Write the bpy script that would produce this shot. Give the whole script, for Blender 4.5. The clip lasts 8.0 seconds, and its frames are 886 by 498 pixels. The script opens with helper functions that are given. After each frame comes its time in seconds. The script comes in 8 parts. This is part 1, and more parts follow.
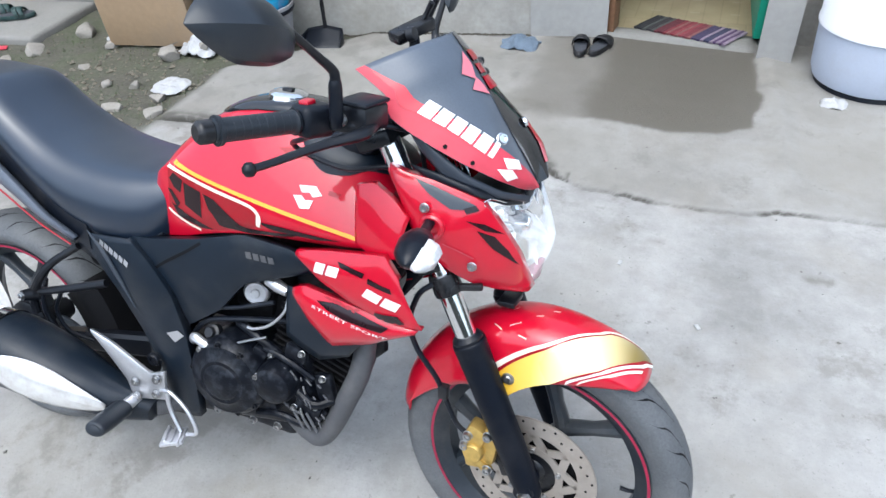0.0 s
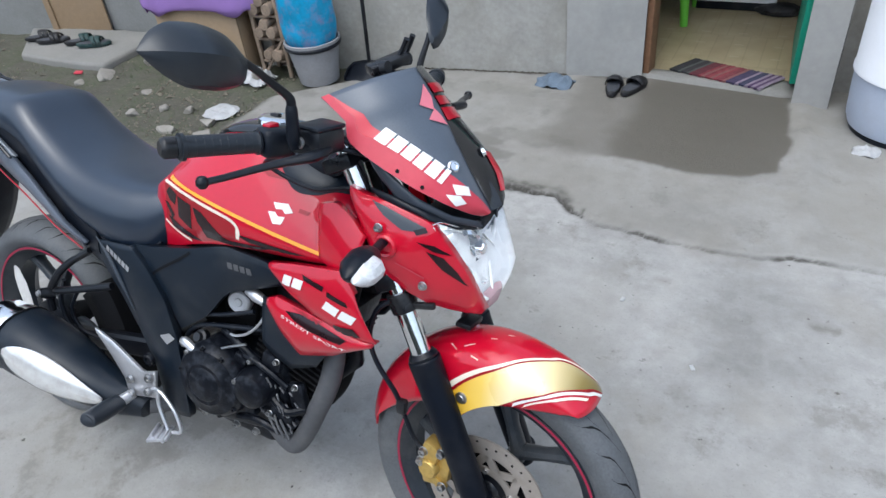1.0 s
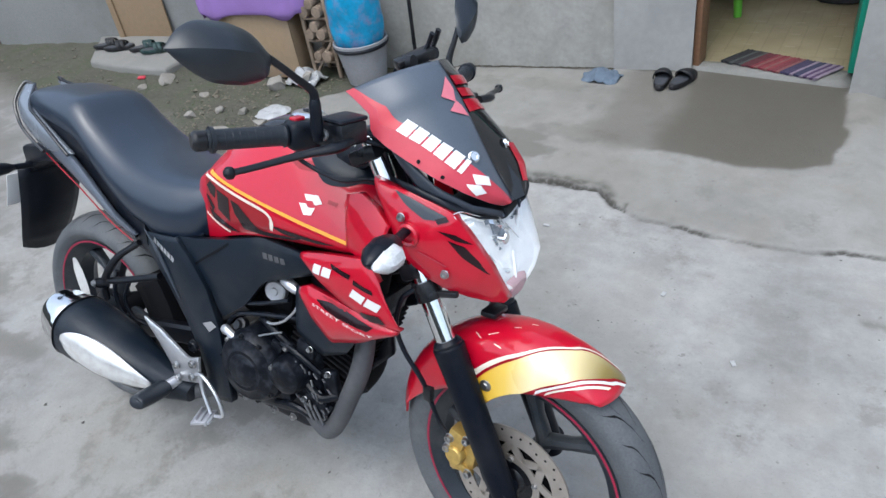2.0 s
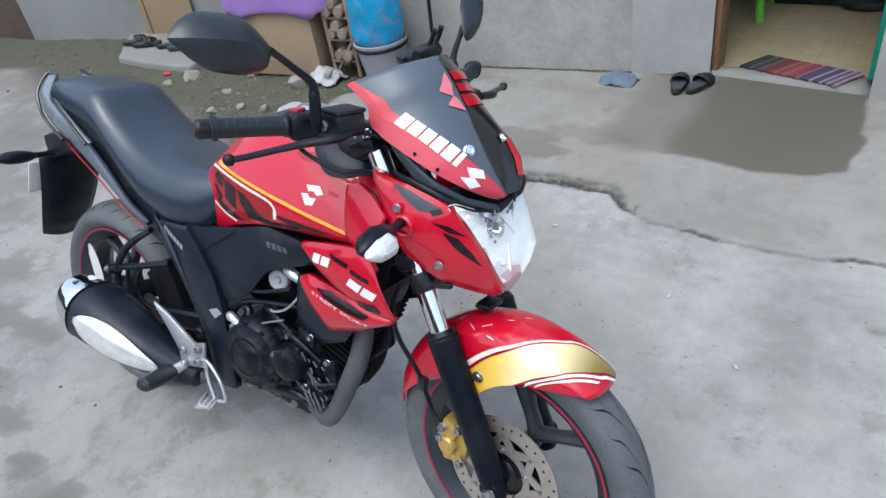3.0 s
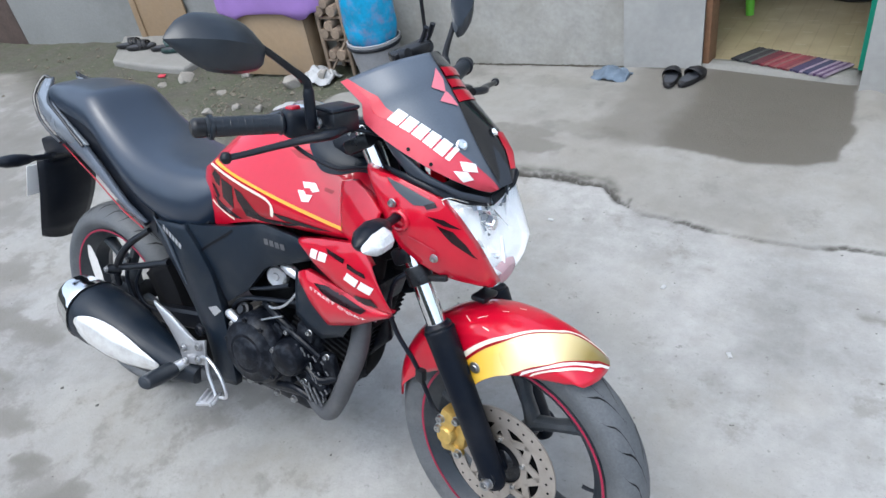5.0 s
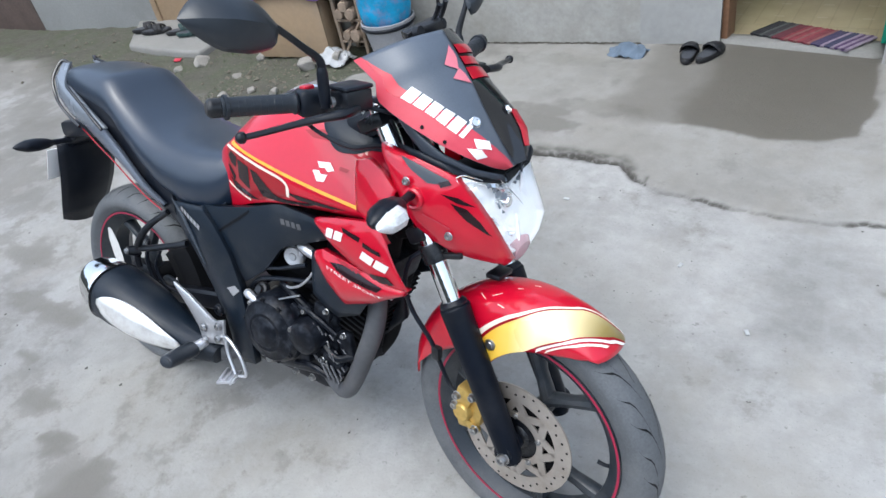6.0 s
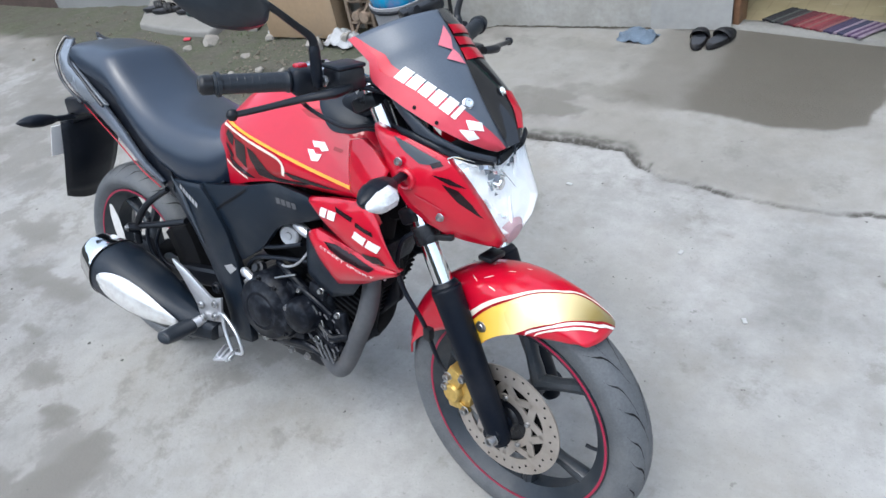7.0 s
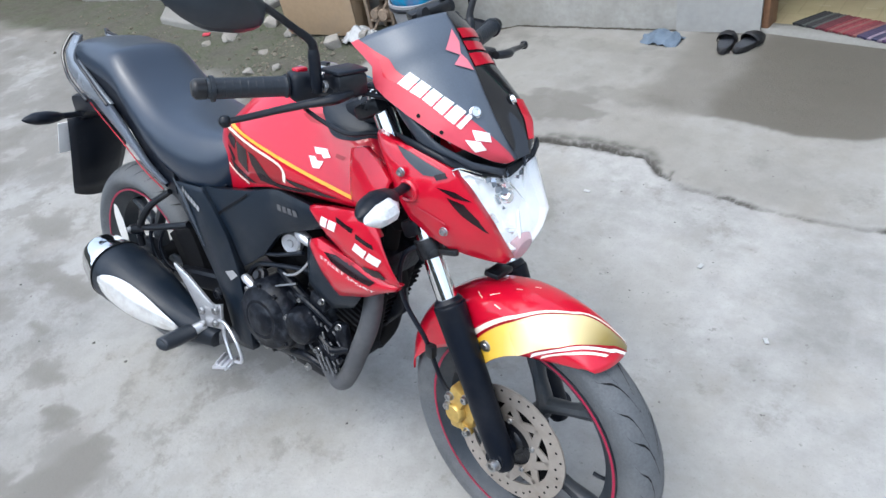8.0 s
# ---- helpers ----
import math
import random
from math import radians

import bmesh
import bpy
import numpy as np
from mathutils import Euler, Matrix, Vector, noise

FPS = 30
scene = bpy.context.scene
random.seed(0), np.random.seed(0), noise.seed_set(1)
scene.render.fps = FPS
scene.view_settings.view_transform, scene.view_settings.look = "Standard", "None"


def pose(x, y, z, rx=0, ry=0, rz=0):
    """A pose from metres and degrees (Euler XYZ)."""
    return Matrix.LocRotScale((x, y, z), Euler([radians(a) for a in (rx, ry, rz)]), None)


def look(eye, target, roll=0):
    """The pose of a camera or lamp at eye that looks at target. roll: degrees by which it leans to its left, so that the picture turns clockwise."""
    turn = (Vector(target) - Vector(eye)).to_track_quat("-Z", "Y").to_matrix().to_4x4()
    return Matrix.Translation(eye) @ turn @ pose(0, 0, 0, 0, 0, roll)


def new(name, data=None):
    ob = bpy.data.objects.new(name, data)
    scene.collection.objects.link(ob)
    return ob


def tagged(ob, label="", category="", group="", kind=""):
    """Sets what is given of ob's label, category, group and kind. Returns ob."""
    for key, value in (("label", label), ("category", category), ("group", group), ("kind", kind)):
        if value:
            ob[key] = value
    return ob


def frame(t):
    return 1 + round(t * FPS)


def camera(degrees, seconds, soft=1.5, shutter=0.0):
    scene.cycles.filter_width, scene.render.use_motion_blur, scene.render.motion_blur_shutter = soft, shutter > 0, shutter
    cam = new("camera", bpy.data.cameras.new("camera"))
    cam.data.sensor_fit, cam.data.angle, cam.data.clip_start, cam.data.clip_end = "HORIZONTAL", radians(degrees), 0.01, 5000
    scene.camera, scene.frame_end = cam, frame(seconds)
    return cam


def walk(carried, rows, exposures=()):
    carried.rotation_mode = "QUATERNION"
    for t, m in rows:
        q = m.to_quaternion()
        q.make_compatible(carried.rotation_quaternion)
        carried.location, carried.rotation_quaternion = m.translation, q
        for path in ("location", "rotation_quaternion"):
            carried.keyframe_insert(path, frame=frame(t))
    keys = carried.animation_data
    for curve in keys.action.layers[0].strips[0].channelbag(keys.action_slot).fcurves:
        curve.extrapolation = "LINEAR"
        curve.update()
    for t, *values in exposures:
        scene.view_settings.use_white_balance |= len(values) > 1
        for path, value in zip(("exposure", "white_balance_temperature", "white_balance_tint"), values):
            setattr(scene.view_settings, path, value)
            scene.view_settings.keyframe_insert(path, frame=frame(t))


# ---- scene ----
cam = camera(66.0, 8.0, soft=1.5)
PATH = [
    (0.0, (1.5208, -0.6947, 1.5136), (0.8857, 0.6936, 0.2215), -5.89),
    (0.5, (1.5920, -0.7253, 1.5294), (0.9171, 0.6794, 0.2759), -6.87),
    (0.8, (1.6710, -0.6900, 1.5215), (0.9200, 0.7120, 0.3110), -6.20),
    (1.0, (1.7185, -0.6783, 1.5189), (0.8980, 0.6972, 0.3211), -6.69),
    (1.5, (1.7728, -0.6798, 1.5252), (0.8503, 0.6628, 0.3648), -8.78),
    (1.7, (1.7765, -0.6752, 1.5197), (0.8363, 0.6333, 0.3348), -9.85),
    (3.0, (1.8461, -0.6767, 1.5013), (0.8221, 0.5889, 0.3395), -10.04),
    (3.5, (1.8569, -0.6730, 1.5015), (0.8364, 0.5968, 0.3413), -11.25),
    (4.0, (1.8485, -0.6784, 1.4972), (0.8338, 0.5972, 0.3382), -10.33),
    (4.2, (1.8374, -0.6715, 1.4863), (0.8249, 0.6021, 0.3232), -10.24),
    (5.3, (1.8700, -0.6983, 1.5104), (0.8529, 0.5593, 0.3340), -11.25),
    (5.5, (1.8690, -0.6975, 1.5039), (0.8524, 0.5405, 0.3064), -11.40),
    (6.0, (1.8718, -0.6994, 1.5021), (0.8250, 0.5108, 0.3023), -12.64),
    (6.5, (1.8827, -0.6899, 1.5001), (0.8456, 0.5273, 0.2990), -12.98),
    (7.0, (1.9051, -0.6840, 1.4913), (0.8416, 0.4823, 0.2630), -12.50),
    (7.5, (1.9051, -0.6611, 1.4883), (0.8616, 0.5100, 0.2475), -12.98),
    (8.0, (1.8856, -0.6105, 1.4724), (0.7781, 0.5177, 0.2473), -12.46),
]
EXPOSURES = [(t, stops, 5840, 5) for t, stops in ((0.0, 0.80), (0.5, 0.60), (0.8, 0.31), (1.0, 0.34), (1.5, 0.37), (4.2, 0.46), (5.3, 0.63), (6.5, 0.56), (7.0, 0.60), (8.0, 0.70))]
walk(cam, [(t, look(eye, target, roll)) for t, eye, target, roll in PATH], EXPOSURES)

# ---- sky and sun: a bright overcast day ----
world = bpy.data.worlds.new("overcast_sky")
scene.world = world
world.use_nodes = True
wt = world.node_tree
wt.nodes.clear()
w_sky = wt.nodes.new("ShaderNodeTexSky")
w_sky.sky_type = "NISHITA"
w_sky.sun_disc = False
w_sky.sun_elevation, w_sky.sun_rotation = radians(70), radians(184)
w_sky.air_density, w_sky.dust_density, w_sky.ozone_density = 1.0, 4.0, 1.0
w_hue = wt.nodes.new("ShaderNodeHueSaturation")
w_hue.inputs["Saturation"].default_value = 0.62
w_bg = wt.nodes.new("ShaderNodeBackground")
w_bg.inputs["Strength"].default_value = 0.225
w_out = wt.nodes.new("ShaderNodeOutputWorld")
wt.links.new(w_sky.outputs["Color"], w_hue.inputs["Color"])
wt.links.new(w_hue.outputs["Color"], w_bg.inputs["Color"])
wt.links.new(w_bg.outputs["Background"], w_out.inputs["Surface"])

sun_data = bpy.data.lights.new("sun", "SUN")
sun_data.energy, sun_data.angle, sun_data.color = 0.53, radians(75), (1.0, 0.965, 0.92)
sun = new("sun", sun_data)
sun.matrix_world = look((-0.2, -3.0, 8.2), (0.0, 0.0, 0.0))


# ---- materials ----
def material(name, base, rough=0.5, metal=0.0, vary=0.15, scale=8.0, fine=90.0, bump=0.15, coat=0.0, spec=0.5, dirt=None, dirt_amount=0.0, dirt_scale=3.0, rough_vary=0.1):
    """A surface with two scales of variation, relief and optional dirt."""
    m = bpy.data.materials.new(name)
    m.use_nodes = True
    nt = m.node_tree
    bsdf = nt.nodes["Principled BSDF"]
    tc = nt.nodes.new("ShaderNodeTexCoord")
    n1 = nt.nodes.new("ShaderNodeTexNoise")
    n1.inputs["Scale"].default_value, n1.inputs["Detail"].default_value = scale, 6.0
    n2 = nt.nodes.new("ShaderNodeTexNoise")
    n2.inputs["Scale"].default_value, n2.inputs["Detail"].default_value = fine, 4.0
    nt.links.new(tc.outputs["Object"], n1.inputs["Vector"])
    nt.links.new(tc.outputs["Object"], n2.inputs["Vector"])
    mixn = nt.nodes.new("ShaderNodeMix")
    mixn.inputs["Factor"].default_value = 0.4
    nt.links.new(n1.outputs["Fac"], mixn.inputs["A"])
    nt.links.new(n2.outputs["Fac"], mixn.inputs["B"])
    ramp = nt.nodes.new("ShaderNodeValToRGB")
    lo, hi = 1.0 - vary, 1.0 + vary
    ramp.color_ramp.elements[0].position, ramp.color_ramp.elements[1].position = 0.3, 0.7
    ramp.color_ramp.elements[0].color = (*[min(1, c * lo) for c in base], 1)
    ramp.color_ramp.elements[1].color = (*[min(1, c * hi) for c in base], 1)
    nt.links.new(mixn.outputs["Result"], ramp.inputs["Fac"])
    colour = ramp.outputs["Color"]
    if dirt:
        n3 = nt.nodes.new("ShaderNodeTexNoise")
        n3.inputs["Scale"].default_value, n3.inputs["Detail"].default_value, n3.inputs["Roughness"].default_value = dirt_scale, 8.0, 0.65
        nt.links.new(tc.outputs["Object"], n3.inputs["Vector"])
        r3 = nt.nodes.new("ShaderNodeMapRange")
        r3.inputs["From Min"].default_value, r3.inputs["From Max"].default_value = 0.48, 0.72
        r3.inputs["To Max"].default_value = dirt_amount
        nt.links.new(n3.outputs["Fac"], r3.inputs["Value"])
        mc = nt.nodes.new("ShaderNodeMix")
        mc.data_type = "RGBA"
        mc.inputs[7].default_value = (*dirt, 1)
        nt.links.new(r3.outputs["Result"], mc.inputs["Factor"])
        nt.links.new(colour, mc.inputs[6])
        colour = mc.outputs[2]
    nt.links.new(colour, bsdf.inputs["Base Color"])
    rr = nt.nodes.new("ShaderNodeMapRange")
    rr.inputs["To Min"].default_value, rr.inputs["To Max"].default_value = max(0.02, rough - rough_vary), min(1, rough + rough_vary)
    nt.links.new(n1.outputs["Fac"], rr.inputs["Value"])
    nt.links.new(rr.outputs["Result"], bsdf.inputs["Roughness"])
    bsdf.inputs["Metallic"].default_value = metal
    bsdf.inputs["Coat Weight"].default_value = coat
    bsdf.inputs["Coat Roughness"].default_value = 0.04
    bsdf.inputs["Coat IOR"].default_value = 1.5
    bsdf.inputs["Specular IOR Level"].default_value = spec
    if bump:
        b = nt.nodes.new("ShaderNodeBump")
        b.inputs["Strength"].default_value, b.inputs["Distance"].default_value = bump, 0.002
        nt.links.new(n2.outputs["Fac"], b.inputs["Height"])
        nt.links.new(b.outputs["Normal"], bsdf.inputs["Normal"])
    return m


DUST = (0.30, 0.28, 0.25)
RED = material("red_gloss_paint", (0.50, 0.001, 0.020), 0.34, vary=0.05, bump=0.0, coat=1.0, spec=0.25, dirt=(0.5, 0.06, 0.07), dirt_amount=0.05, dirt_scale=14)
RED_DARK = material("dark_red_decal", (0.30, 0.004, 0.012), 0.3, vary=0.05, bump=0.0, coat=0.8, spec=0.1)
PINK_PALE = material("pale_pink_decal", (0.62, 0.17, 0.21), 0.36, vary=0.06, bump=0.0)
RED_TINT = material("pink_red_plastic", (0.50, 0.050, 0.075), 0.36, vary=0.08, bump=0.0, spec=0.3)
BLACK_GLOSS = material("black_gloss_plastic", (0.012, 0.012, 0.014), 0.16, vary=0.2, bump=0.0, coat=0.4)
BLACK_MATT = material("black_matt_plastic", (0.005, 0.007, 0.012), 0.36, spec=0.28, vary=0.25, bump=0.12, fine=400, dirt=DUST, dirt_amount=0.06, dirt_scale=9)
WHEEL_BLACK = material("satin_black_wheel_paint", (0.016, 0.021, 0.028), 0.36, spec=0.5, vary=0.25, bump=0.1, fine=200, dirt=DUST, dirt_amount=0.14, dirt_scale=10)
FORK_BLACK = material("deep_black_fork_paint", (0.003, 0.005, 0.010), 0.42, spec=0.16, vary=0.25, bump=0.08, fine=300, dirt=DUST, dirt_amount=0.03, dirt_scale=9)
BLACK_METAL = material("black_painted_metal", (0.006, 0.007, 0.010), 0.30, spec=0.35, vary=0.3, bump=0.12, fine=160, dirt=DUST, dirt_amount=0.08, dirt_scale=12)
# blue-grey flecks paint in glints as well as pale scratches and mud
ENGINE_BLACK = material("dusty_black_engine_paint_with_glints", (0.0035, 0.0045, 0.0075), 0.34, vary=0.4, bump=0.6, fine=60, spec=0.22, dirt=(0.085, 0.095, 0.115), dirt_amount=0.30, dirt_scale=48)
FRAME_GREY = material("charcoal_satin_plastic", (0.007, 0.012, 0.020), 0.34, spec=0.32, vary=0.18, bump=0.2, fine=500, dirt=DUST, dirt_amount=0.07, dirt_scale=7)
PANEL_GREY = material("dark_silver_paint", (0.20, 0.22, 0.25), 0.25, metal=0.3, vary=0.1, bump=0.05, coat=0.4)
TAIL_GREY = material("satin_grey_plastic", (0.105, 0.120, 0.148), 0.36, vary=0.1, bump=0.08, fine=400)
SPAR_GREY = material("blue_grey_satin_plastic", (0.036, 0.044, 0.056), 0.38, vary=0.12, bump=0.1, fine=400)
MIRROR_BLACK = material("satin_black_mirror_plastic", (0.010, 0.014, 0.020), 0.33, vary=0.12, bump=0.06, fine=400, spec=0.6, dirt=DUST, dirt_amount=0.05, dirt_scale=9)
BASE_GREY = material("charcoal_screen_mount", (0.030, 0.037, 0.050), 0.38, vary=0.12, bump=0.06, fine=300)
SMOKE = material("smoked_grey_plastic", (0.080, 0.095, 0.120), 0.32, vary=0.12, bump=0.06, fine=300, coat=0.0, dirt=(0.3, 0.31, 0.33), dirt_amount=0.12, dirt_scale=6)
LEATHER = material("black_grained_vinyl", (0.012, 0.021, 0.038), 0.36, coat=0.45, spec=0.6, vary=0.15, bump=0.10, fine=650, dirt=(0.05, 0.06, 0.08), dirt_amount=0.05, dirt_scale=5)
LEATHER.node_tree.nodes["Principled BSDF"].inputs["Coat Roughness"].default_value = 0.23
RUBBER = material("worn_dusty_rubber", (0.084, 0.089, 0.095), 0.60, vary=0.32, bump=0.4, fine=220, dirt=(0.20, 0.198, 0.195), dirt_amount=0.35, dirt_scale=10)
GRIP = material("black_rubber_grip", (0.014, 0.018, 0.024), 0.38, vary=0.2, bump=0.35, fine=500)
CHROME = material("polished_chrome", (0.90, 0.90, 0.90), 0.12, metal=1.0, vary=0.06, bump=0.02)
SHIELD = material("bright_heat_shield", (0.92, 0.91, 0.89), 0.22, metal=0.55, vary=0.05, bump=0.03, dirt=(0.30, 0.24, 0.16), dirt_amount=0.35, dirt_scale=26)
STEEL = material("dull_steel", (0.42, 0.42, 0.42), 0.38, metal=1.0, vary=0.15, bump=0.15, dirt=(0.25, 0.2, 0.15), dirt_amount=0.3, dirt_scale=30)
ALLOY = material("cast_silver_alloy", (0.66, 0.66, 0.68), 0.36, metal=0.8, vary=0.12, bump=0.3, fine=260, dirt=(0.3, 0.29, 0.27), dirt_amount=0.22, dirt_scale=25)
DISC = material("brake_disc_steel", (0.47, 0.425, 0.38), 0.42, metal=0.75, vary=0.12, bump=0.1, dirt=(0.26, 0.19, 0.13), dirt_amount=0.35, dirt_scale=18)
GOLD = material("gold_anodised_caliper", (0.56, 0.38, 0.11), 0.36, metal=0.6, vary=0.18, bump=0.2, dirt=(0.25, 0.17, 0.05), dirt_amount=0.4, dirt_scale=40)
PIPE_GREY = material("matt_grey_heatproof_paint", (0.085, 0.086, 0.092), 0.6, metal=0.2, vary=0.15, bump=0.15, dirt=(0.2, 0.19, 0.18), dirt_amount=0.3, dirt_scale=14)
WHITE = material("white_vinyl", (0.80, 0.78, 0.76), 0.5, vary=0.04, bump=0.0)
CREAM = material("cream_pinstripe", (0.85, 0.74, 0.62), 0.3, vary=0.05, bump=0.0)
YELLOW = material("orange_yellow_pinstripe", (0.85, 0.36, 0.03), 0.3, vary=0.05, bump=0.0)
DECAL_BLACK = material("black_vinyl", (0.014, 0.004, 0.006), 0.25, vary=0.2, bump=0.0, coat=0.3, spec=0.3)
PINK = material("pink_red_rim_tape", (0.27, 0.010, 0.042), 0.4, vary=0.1, bump=0.0)
LENS_WHITE = material("frosted_clear_lens", (0.63, 0.635, 0.64), 0.10, vary=0.25, scale=60, bump=0.3, fine=180)
# even near-black for holes, grooves, fins and inner parts
MESH_DARK = material("near_black", (0.004, 0.004, 0.005), 0.7, spec=0.2, vary=0.4, bump=0.3)

# gold leaf decal that darkens to bronze at the front; its cream middle is a painted highlight
GOLD_DECAL = material("gold_fading_decal_with_highlight", (0.86, 0.46, 0.10), 0.3, vary=0.06, bump=0.0, coat=0.5)
_nt = GOLD_DECAL.node_tree
_b = _nt.nodes["Principled BSDF"]
_sep = _nt.nodes.new("ShaderNodeSeparateXYZ")
_tc = _nt.nodes.new("ShaderNodeTexCoord")
_nt.links.new(_tc.outputs["Object"], _sep.inputs["Vector"])
_mr = _nt.nodes.new("ShaderNodeMapRange")
_mr.inputs["From Min"].default_value, _mr.inputs["From Max"].default_value = 1.25, 1.555
_nt.links.new(_sep.outputs["X"], _mr.inputs["Value"])
_rp = _nt.nodes.new("ShaderNodeValToRGB")
_el = _rp.color_ramp.elements
_el[0].position, _el[0].color = 0.0, (0.82, 0.46, 0.02, 1)
_el[1].position, _el[1].color = 1.0, (0.03, 0.025, 0.015, 1)
for _p, _c in ((0.22, (0.86, 0.58, 0.10, 1)), (0.42, (0.92, 0.80, 0.50, 1)), (0.58, (0.88, 0.72, 0.38, 1)), (0.78, (0.26, 0.19, 0.05, 1))):
    _e = _el.new(_p)
    _e.color = _c
_nt.links.new(_mr.outputs["Result"], _rp.inputs["Fac"])
_nt.links.new(_rp.outputs["Color"], _b.inputs["Base Color"])

# clear glass of the headlamp
GLASS = bpy.data.materials.new("clear_lamp_glass")
GLASS.use_nodes = True
_g = GLASS.node_tree.nodes["Principled BSDF"]
_g.inputs["Base Color"].default_value = (0.97, 0.98, 0.98, 1)
_g.inputs["Roughness"].default_value = 0.03
_g.inputs["Transmission Weight"].default_value = 1.0
_g.inputs["IOR"].default_value = 1.2

# faceted chrome bowl inside the headlamp
REFLECTOR = material("faceted_chrome_reflector", (0.95, 0.955, 0.965), 0.22, metal=0.08, vary=0.10, scale=30, fine=70, bump=0.0)
_nt = REFLECTOR.node_tree
_vo = _nt.nodes.new("ShaderNodeTexVoronoi")
_vo.inputs["Scale"].default_value = 38.0
_tc = _nt.nodes.new("ShaderNodeTexCoord")
_nt.links.new(_tc.outputs["Object"], _vo.inputs["Vector"])
_bp = _nt.nodes.new("ShaderNodeBump")
_bp.inputs["Strength"].default_value, _bp.inputs["Distance"].default_value = 0.35, 0.010
_nt.links.new(_vo.outputs["Distance"], _bp.inputs["Height"])
_nt.links.new(_bp.outputs["Normal"], _nt.nodes["Principled BSDF"].inputs["Normal"])

FACETS = material("bright_mirror_facets", (0.93, 0.935, 0.945), 0.20, metal=0.75, vary=0.04, bump=0.0)

# yard and house
PLASTER = material("grey_cement_render", (0.25, 0.25, 0.24), 0.85, vary=0.14, scale=2.0, fine=60, bump=0.6, dirt=(0.14, 0.137, 0.125), dirt_amount=0.6, dirt_scale=1.4)
PLASTER_PALE = material("pale_cement_render", (0.345, 0.334, 0.306), 0.85, vary=0.18, scale=5.0, fine=40, bump=0.6, dirt=(0.235, 0.220, 0.185), dirt_amount=0.85, dirt_scale=2.6)
PLASTER_WHITE = material("whitish_cement_render", (0.345, 0.340, 0.322), 0.8, vary=0.12, scale=4.0, fine=30, bump=0.5, dirt=(0.27, 0.27, 0.262), dirt_amount=0.8, dirt_scale=3.4)
# colour of the unseen added walls, dark so that the motorcycle reflects less
WALL_UNSEEN = material("dark_unseen_wall", (0.075, 0.075, 0.065), 0.9, vary=0.3, scale=2, fine=50, bump=0.6, dirt=(0.04, 0.05, 0.03), dirt_amount=0.7, dirt_scale=2)
CEMENT = material("rough_cast_cement", (0.22, 0.212, 0.195), 0.9, vary=0.14, scale=4, fine=70, bump=0.8, dirt=(0.2, 0.19, 0.17), dirt_amount=0.5, dirt_scale=3)
WOOD_BROWN = material("brown_stained_wood", (0.22, 0.115, 0.062), 0.55, vary=0.3, scale=5, fine=50, bump=0.3)
WOOD_TAN = material("tan_plywood", (0.34, 0.24, 0.145), 0.6, vary=0.14, scale=3, fine=40, bump=0.2, dirt=(0.25, 0.2, 0.15), dirt_amount=0.5, dirt_scale=3)
WOOD_GREY = material("weathered_firewood", (0.24, 0.18, 0.13), 0.8, vary=0.4, scale=12, fine=70, bump=0.7)
WOOD_DARK = material("dark_weathered_boards", (0.085, 0.06, 0.05), 0.8, vary=0.4, scale=6, fine=50, bump=0.5)
PURPLE = material("lilac_cotton_cloth", (0.28, 0.16, 0.42), 0.85, vary=0.12, scale=10, fine=300, bump=0.3)
BLUE_PLASTIC = material("bright_blue_plastic_bag", (0.012, 0.26, 0.47), 0.35, vary=0.25, scale=14, fine=60, bump=0.5, dirt=(0.30, 0.16, 0.28), dirt_amount=0.7, dirt_scale=16)
GREY_PLASTIC = material("grey_plastic", (0.27, 0.27, 0.28), 0.5, vary=0.12, bump=0.15, dirt=(0.15, 0.14, 0.13), dirt_amount=0.4, dirt_scale=6)
WHITE_PLASTIC = material("white_plastic", (0.82, 0.83, 0.86), 0.4, vary=0.03, bump=0.05)
BLUE_WHITE = material("pale_blue_plastic", (0.48, 0.53, 0.63), 0.45, vary=0.05, bump=0.05, dirt=(0.4, 0.4, 0.42), dirt_amount=0.3, dirt_scale=5)
GREEN_CHAIR = material("lime_green_plastic", (0.16, 0.50, 0.05), 0.4, vary=0.06, bump=0.05)
GREEN_PAINT = material("sea_green_paint", (0.02, 0.30, 0.19), 0.45, vary=0.15, bump=0.15)
STONE = material("pale_rubble_stone", (0.27, 0.25, 0.22), 0.9, vary=0.2, scale=10, fine=90, bump=0.8, dirt=(0.2, 0.18, 0.14), dirt_amount=0.5, dirt_scale=8)
SLIPPER_TEAL = material("dark_teal_slipper_rubber", (0.012, 0.040, 0.038), 0.6, vary=0.3, bump=0.3, dirt=DUST, dirt_amount=0.2, dirt_scale=20)
SLIPPER_BLACK = material("black_slipper_rubber", (0.007, 0.007, 0.009), 0.6, vary=0.3, bump=0.3, dirt=DUST, dirt_amount=0.12, dirt_scale=20)
INSOLE = material("worn_grey_insole", (0.050, 0.053, 0.062), 0.75, vary=0.3, scale=30, bump=0.4)
RAG = material("faded_denim_rag", (0.12, 0.155, 0.20), 0.9, vary=0.25, scale=20, fine=300, bump=0.6)
PAPER = material("crumpled_white_plastic", (0.40, 0.40, 0.40), 0.55, vary=0.15, scale=14, bump=0.3)
LINO = material("tan_linoleum", (0.44, 0.35, 0.21), 0.4, vary=0.10, scale=4, fine=40, bump=0.1, dirt=(0.30, 0.24, 0.15), dirt_amount=0.5, dirt_scale=5)
INNER_WALL = material("interior_painted_wall", (0.55, 0.52, 0.46), 0.8, vary=0.08, bump=0.3)
